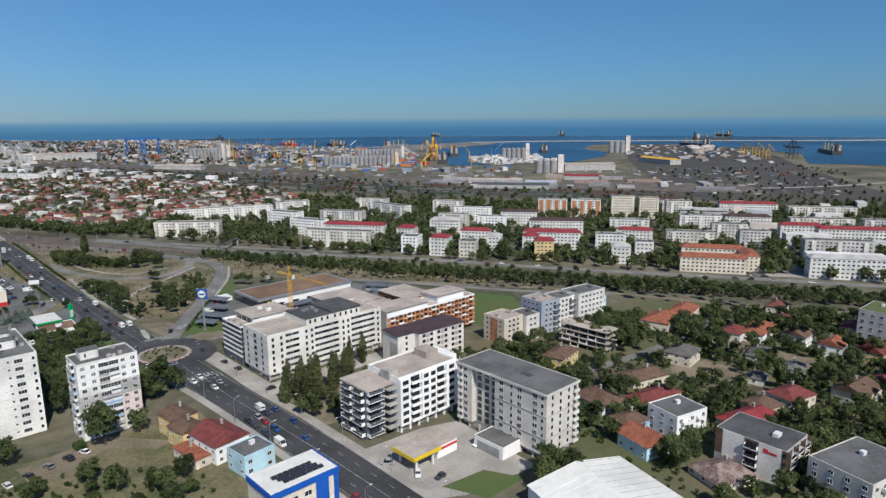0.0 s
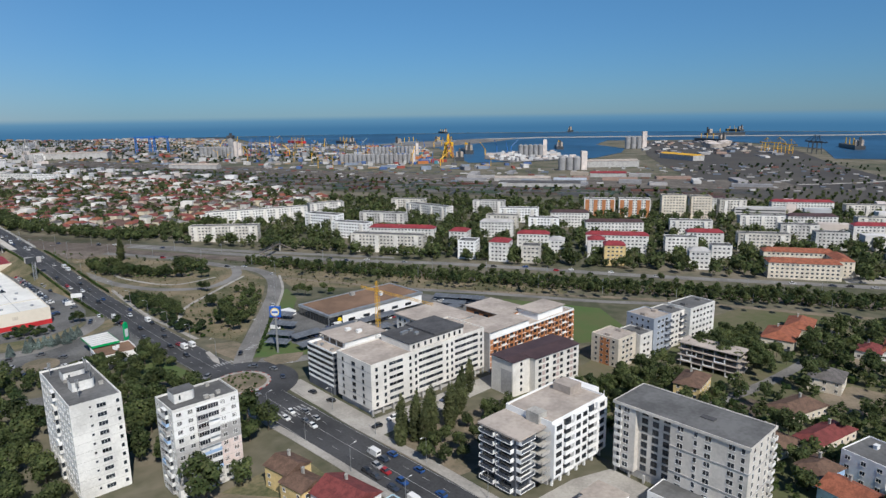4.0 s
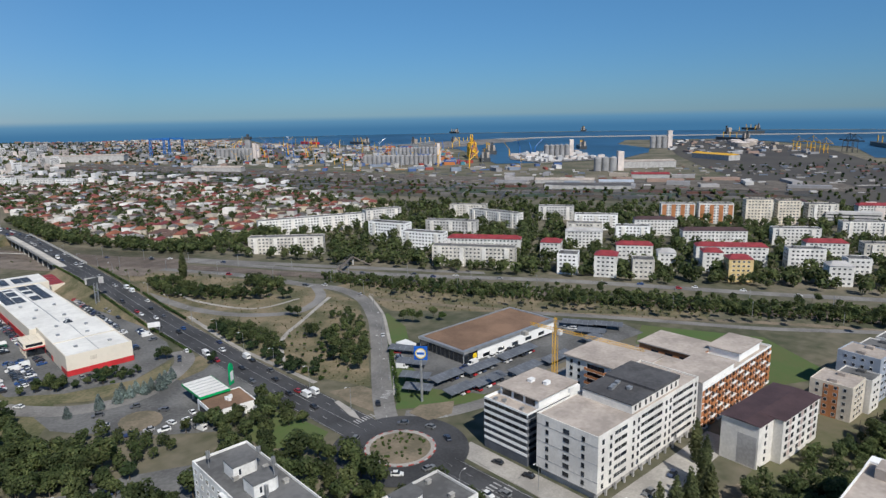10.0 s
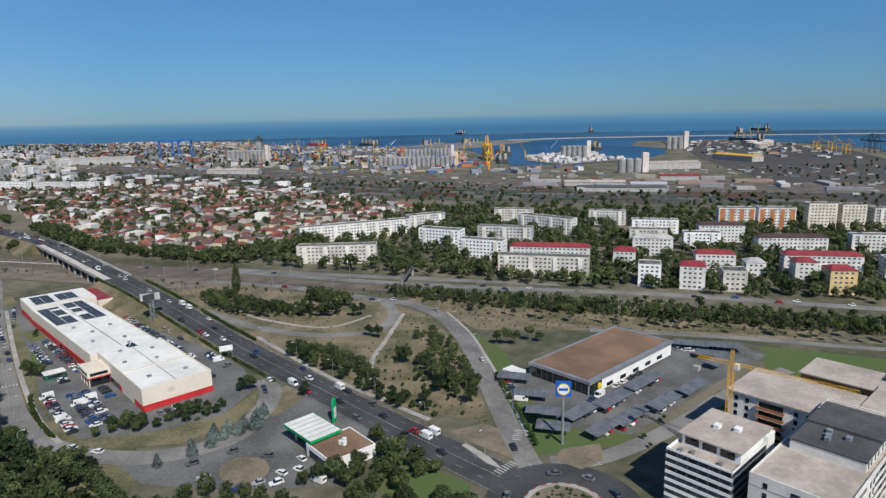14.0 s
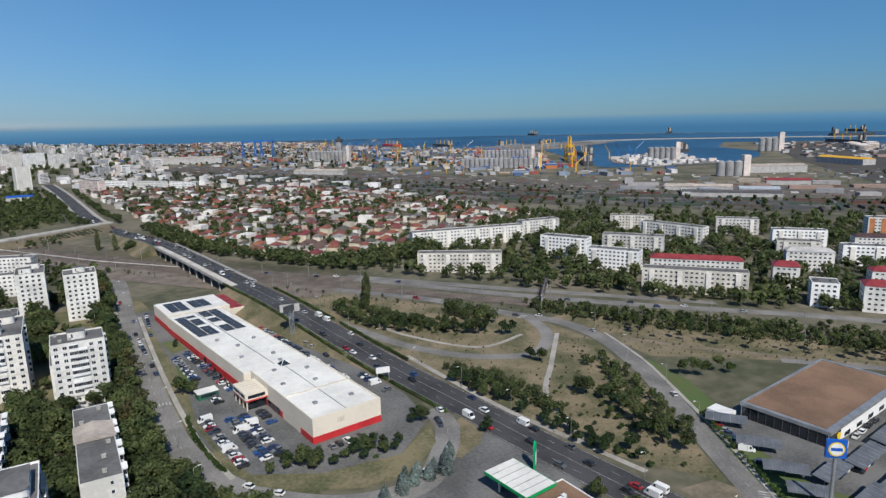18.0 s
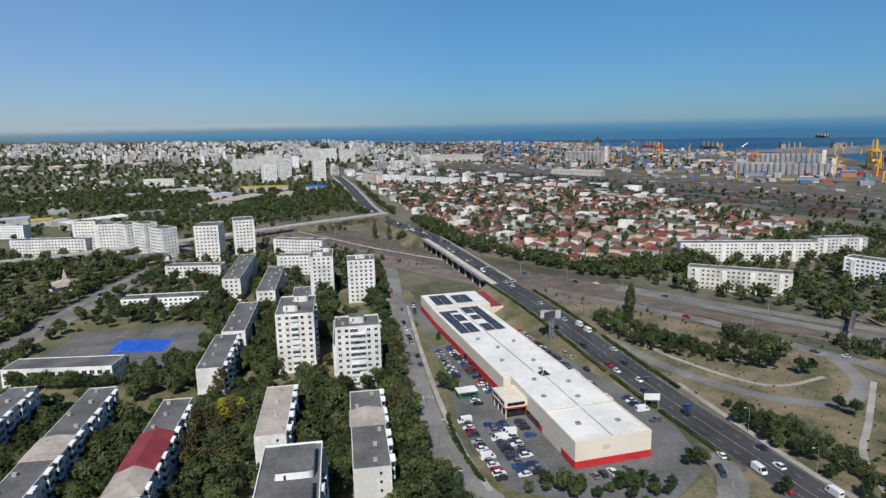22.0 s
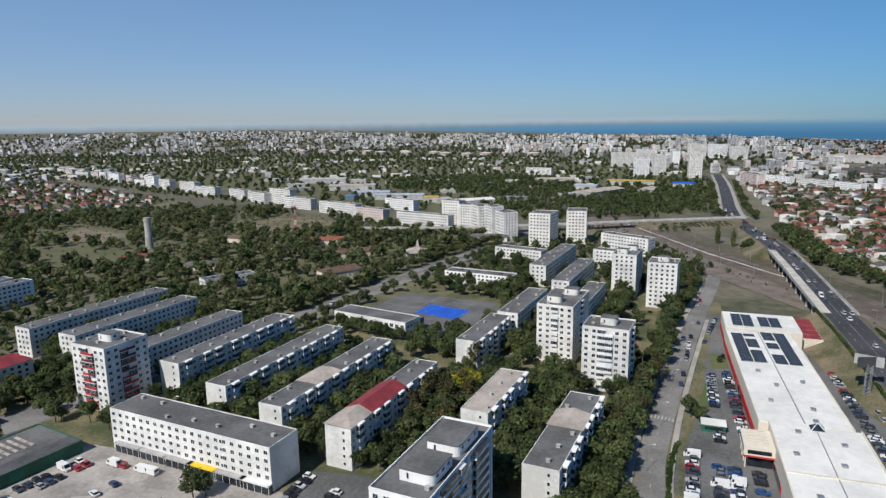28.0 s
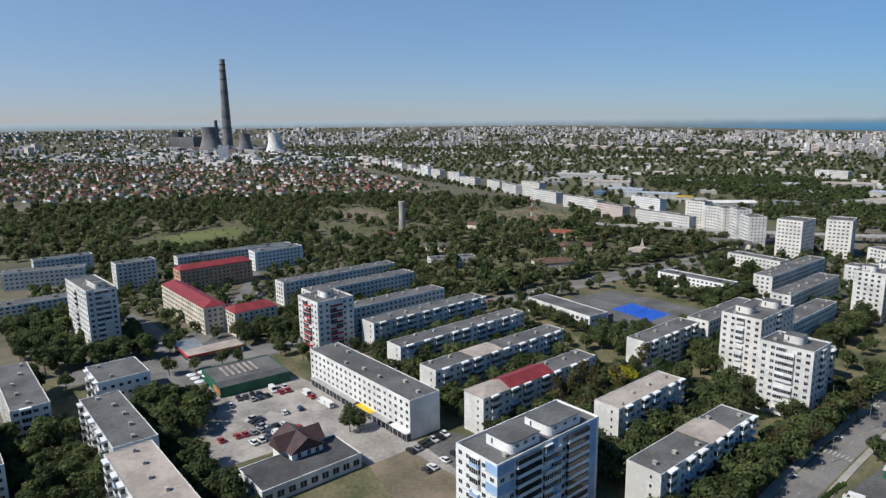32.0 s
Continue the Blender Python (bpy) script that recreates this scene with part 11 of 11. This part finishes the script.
for x, y, a in ((116, 152, 50), (123, 134, 95), (119, 140, 140), (146, 140, 90), (30, 224, 20), (36, 226, 20), (42, 227, 20), (47, 228, 25), (24, 222, 10), (118, 232, 85), (126, 233, 80), (136, 231, 85), (118, 262, 10), (117, 274, 10), (150, 231, 90)):
    car(x, y, a, 0.1)
parked(4, 343, 2.8, 0.4, 8, 8, 0.8, 0.07)
parked(2, 352, 2.8, 0.2, 8, 8, 0.6, 0.07)
for u, v, du, dv, n, a in ((-198, 372, 0.4, 2.8, 9, 84), (-189, 380, 0, 2.9, 7, 84), (-224, 386, 0.2, 3, 9, 80), (-214, 414, 4, 0.3, 5, 84), (-205, 390, 0.4, 3.1, 6, 70), (-330, 424, -5, 4.4, 16, 48), (-318, 420, -5, 4.4, 16, 48)):
    for i in range(n):
        if crng.random() < 0.75:
            car(*W(u + i * du, v + i * dv), a + crng.uniform(-4, 4), 0.1, 3 if crng.random() < 0.12 else None, "parked cars")
parked(-103.5, 431, 0.05, 2.7, 7, 84, 0.95, 0.1)
parked(-91, 426, 0.03, 2.7, 7, 84, 0.9, 0.1)
parked(-185.6, 413, 0.55, 2.7, 8, 78, 0.85, 0.1)
parked(-168, 406.6, 2.8, -0.05, 7, 4, 0.8, 0.1)
parked(430, 190, 2.4, -4, 14, 30, 0.5, 0.1)

# ---- lamps, masts and small street things ----
def lamp_post(x, y, ang, z=0.0, h=9.0):
    b = thing("street_lamp", "grey steel street lamp with a curved arm", "street lamp", pose(x, y, z, 0, 0, ang), "street lamps")
    part("pole", cached(("lp", h), lambda: Bits().tube(0, 0, 0, h, 0.11, 0.07, 6).bar((0, 0, h), (0.7, 0, h + 0.6), 0.05).bar((0.7, 0, h + 0.6), (1.8, 0, h + 0.75), 0.05).mesh("pole", STEEL)), b)
    part("lamp_head", cached(("lh", h), lambda: Bits().box(1.6, 2.5, -0.14, 0.14, h + 0.68, h + 0.82).mesh("lamp_head", PVC)), b)


for y in range(120, 282, 27):
    lamp_post(114.2, y, 180)
    lamp_post(94.0, y + 13, 0)
for y in range(340, 660, 30):
    p = Vector((0, y, 0))
    lamp_post(97 - max(0, (y - 465) * 0.04) + 9.0, y, 180, ramp_up(p))
for x, y in ((134, 352), (150, 378), (172, 406), (190, 438), (206, 470)):
    lamp_post(x, y, 150)
for y in range(450, 740, 34):
    lamp_post(-6 + (y - 450) * 0.11, y, 0)
MAST = cached("mast", lambda: Bits().tube(0, 0, 0, 9, 0.16, 0.1, 6).bar((0, 0, 7.2), (3.2, 0, 8.2), 0.05).bar((0, 0, 8.9), (3.2, 0, 8.2), 0.04).mesh("mast", STEEL))
_, _, q = strip(RAIL, 1, 0, steps=24)
run = 0
for a, b in zip(q, q[1:]):
    run += (b - a).length
    if run > 40 and 100 < a.y < 1100:
        run = 0
        t = (b - a).normalized()
        for o, s in ((-12.5, 0), (12.5, 180)):
            m = new("catenary_mast", MAST)
            m.matrix_basis = pose(a.x - t.y * o, a.y + t.x * o, 0, 0, 0, math.degrees(math.atan2(t.y, t.x)) + 90 + s)
            tagged(m, "grey railway catenary mast with bracket", "mast", "catenary masts")
fbr = thing("footbridge", "steel footbridge over the railway", "footbridge", pose(234, 531, 0, 0, 0, 40))
part("span", lattice((-20, 0, 7.2), (20, 0, 7.2), 1.1, 14, 0.12, DARKSTEEL, "span"), fbr)
part("walkway", Bits().box(-20, 20, -1.0, 1.0, 6.2, 6.4).mesh("walkway", BALLAST), fbr)
for x in (-20, 20):
    part("stair", Bits().add([(x - 1, 0, 6.3), (x + 1, 0, 6.3), (x + 1, -14, 0.2), (x - 1, -14, 0.2), (x - 1, 0, 5.9), (x + 1, 0, 5.9), (x + 1, -14, -0.1), (x - 1, -14, -0.1)], [(0, 3, 2, 1), (4, 5, 6, 7), (0, 4, 7, 3), (1, 2, 6, 5)]).mesh("stair", BALLAST), fbr)
    part("pillar", Bits().box(x - 0.4, x + 0.4, -0.6, 0.6, 0, 6.2).mesh("pillar", CONCRETE), fbr)
bb = thing("billboard_tower", "tall steel advertising tower beside the avenue", "billboard", pose(78, 566, 0))
part("mast", lattice((0, 0, 0), (0, 0, 15), 0.9, 9, 0.16, STEEL, "mast"), bb)
part("panel", Bits().box(-5, 5, -0.3, 0.3, 14, 18).mesh("panel", DARKSTEEL), bb, pose(0, 0, 0, 0, 0, 20), "back of a wide dark panel")
part("panel", Bits().box(-5, 5, -0.3, 0.3, 14, 18).mesh("panel", GREYWALL), bb, pose(0, 1.5, 0, 0, 0, -20), "wide grey panel")
bb = thing("billboard", "white billboard on two posts beside the car park", "billboard", pose(84, 487, 0, 0, 0, -20))
part("panel", Bits().box(-3, 3, -0.2, 0.2, 4, 6.6).mesh("panel", PVC), bb)
for x in (-2.5, 2.5):
    part("post", Bits().tube(x, 0, 0, 4, 0.2, n=6).mesh("post", STEEL), bb)
kk = site("green_kiosk", "small dark green kiosk in the car park", "kiosk", 19.5, 521, 0, 8, 5)
part("wall", box_mesh(8, 5, 2.8, GREENCLAD), kk)
part("roof", box_mesh(8.6, 5.6, 0.3, WHITEROOF), kk, pose(0, 0, 2.8))
part("hatch", Bits().box(-3, 3, -2.56, -2.5, 1.0, 2.2).mesh("hatch", GLASS), kk)
for i in range(5):
    x, y = W(-208 + i * 3, 402 + 0.6 * i)
    u = thing("parasol", "pale market parasol on a pole", "parasol", pose(*W(-262 + (i % 3) * 5, 384 + (i // 3) * 5), 0.05), "market parasols")
    part("canopy", cached("paras", lambda: Bits().add([(2.2 * math.cos(k * 0.785), 2.2 * math.sin(k * 0.785), 2.3) for k in range(8)] + [(0, 0, 3.0)], [(k, (k + 1) % 8, 8) for k in range(8)]).mesh("canopy", PVC)), u)
    part("pole", cached("parpole", lambda: Bits().tube(0, 0, 0, 2.6, 0.05, n=5).mesh("pole", STEEL)), u)

for host, bits in GLAZING.items():
    part("glazing", bits.mesh("glazing", [GLASS_FAR, PVC]), host, label="rows of small framed windows", kind="stuff")

tagged(new("far_cars", FARCARS.mesh("far_cars", [GLASS, TYRE] + [material("car_lacquer_" + n, c, 0.3, 0.03, 0.3, 2.0, spec=0.5) for n, c in (("white", (0.72, 0.72, 0.71)), ("black", (0.02, 0.02, 0.024)), ("grey", (0.26, 0.27, 0.28)), ("silver", (0.5, 0.5, 0.5)), ("red", (0.36, 0.025, 0.03)), ("blue", (0.045, 0.065, 0.12)))])), "distant parked and driving cars", "cars", kind="stuff")

# ---- the lie of the land: from the avenue the ground falls eastwards to the railway and on to the harbour ----
EYE_X, FALL = -20.0, [(90, 0.0), (130, -1.0), (170, -1.4), (210, -2.6), (245, -5.2), (285, -6.0), (450, -6.3), (560, -8.5), (1150, -29.5)]
HINGES = [(EYE_X + (x - EYE_X) * EYE / (EYE - z), x, z) for x, z in FALL]


def spread_of(x):
    """How much farther out a place of the level plan lies on the falling ground; the ground's height there is EYE * (1 - spread)."""
    if x <= HINGES[0][0]:
        return 1.0
    for (p0, x0, z0), (p1, x1, z1) in zip(HINGES, HINGES[1:]):
        if x <= p1:
            g = (z1 - z0) / (x1 - x0)
            return (EYE - z0 + g * (x0 - EYE_X)) / (EYE + g * (x - EYE_X))
    return 1 - FALL[-1][1] / EYE


def settle(x, y, z):
    k = spread_of(x)
    q = 50 + 130 * min(1.0, max(0.0, (y - 200) / 200))
    px, py = EYE_X + k * (x - EYE_X), y + (k - 1) * (y - q)
    far = math.dist((px, py), CENTRE)
    if far > 4780:
        px, py = (c + (p - c) * 4780 / far for p, c in zip((px, py), CENTRE))
    return px, py, EYE * (1 - k) + k * z


def settle_mesh(me):
    """Cuts a mesh along the hinges of the slope and lays it on the falling ground."""
    co = np.empty(len(me.vertices) * 3, np.float32)
    me.vertices.foreach_get("co", co)
    xs = co.reshape(-1, 3)[:, 0]
    if not len(xs) or xs.max() <= HINGES[0][0]:
        return
    loops = np.empty(len(me.loops), np.int32)
    me.loops.foreach_get("vertex_index", loops)
    starts = np.empty(len(me.polygons), np.int32)
    me.polygons.foreach_get("loop_start", starts)
    if len(starts) and (np.maximum.reduceat(xs[loops], starts) - np.minimum.reduceat(xs[loops], starts)).max() > 10:
        bm = bmesh.new()
        bm.from_mesh(me)
        for p, _, _ in HINGES:
            fs = [f for f in bm.faces if min(v.co.x for v in f.verts) < p - 0.01 and max(v.co.x for v in f.verts) > p + 0.01]
            if fs:
                geom = list({e for f in fs for e in f.edges}) + list({v for f in fs for v in f.verts}) + fs
                bmesh.ops.bisect_plane(bm, geom=geom, plane_co=(p, 0, 0), plane_no=(1, 0, 0))
        bm.to_mesh(me)
        bm.free()
    co = np.empty(len(me.vertices) * 3, np.float32)
    me.vertices.foreach_get("co", co)
    x, y, z = co.reshape(-1, 3).astype(np.float64).T
    k = np.ones(len(x))
    for (p0, x0, z0), (p1, x1, z1) in zip(HINGES, HINGES[1:]):
        g = (z1 - z0) / (x1 - x0)
        k = np.where((x > p0) & (x <= p1), (EYE - z0 + g * (x0 - EYE_X)) / (EYE + g * (x - EYE_X)), k)
    k = np.where(x > HINGES[-1][0], 1 - FALL[-1][1] / EYE, k)
    px, py = EYE_X + k * (x - EYE_X), y + (k - 1) * (y - 50 - 130 * np.clip((y - 200) / 200, 0, 1))
    pull = np.where(k > 1, np.minimum(1, 4780 / np.maximum(1, np.hypot(px - CENTRE[0], py - CENTRE[1]))), 1)
    co = np.column_stack((CENTRE[0] + (px - CENTRE[0]) * pull, CENTRE[1] + (py - CENTRE[1]) * pull, EYE * (1 - k) + k * z))
    me.vertices.foreach_set("co", co.astype(np.float32).ravel())
    me.update()


def settle_thing(ob):
    x, y, z = ob.matrix_basis.translation
    if x > HINGES[0][0]:
        k = spread_of(x)
        m = ob.matrix_basis.copy()
        m.translation = (0, 0, 0)
        ob.matrix_basis = Matrix.Translation(settle(x, y, z)) @ Matrix.Diagonal((k, k, k, 1)) @ m


for ob in [o for o in scene.objects if o.parent is None and o.type in ("MESH", "EMPTY") and not o.name.startswith("backdrop")]:
    if ob.matrix_basis.translation.to_2d().length > 0.01:
        settle_thing(ob)
    elif ob.type == "MESH":
        settle_mesh(ob.data)
    else:
        for c in ob.children:
            if c.matrix_basis.translation.length > 0.01:
                settle_thing(c)
            else:
                settle_mesh(c.data)
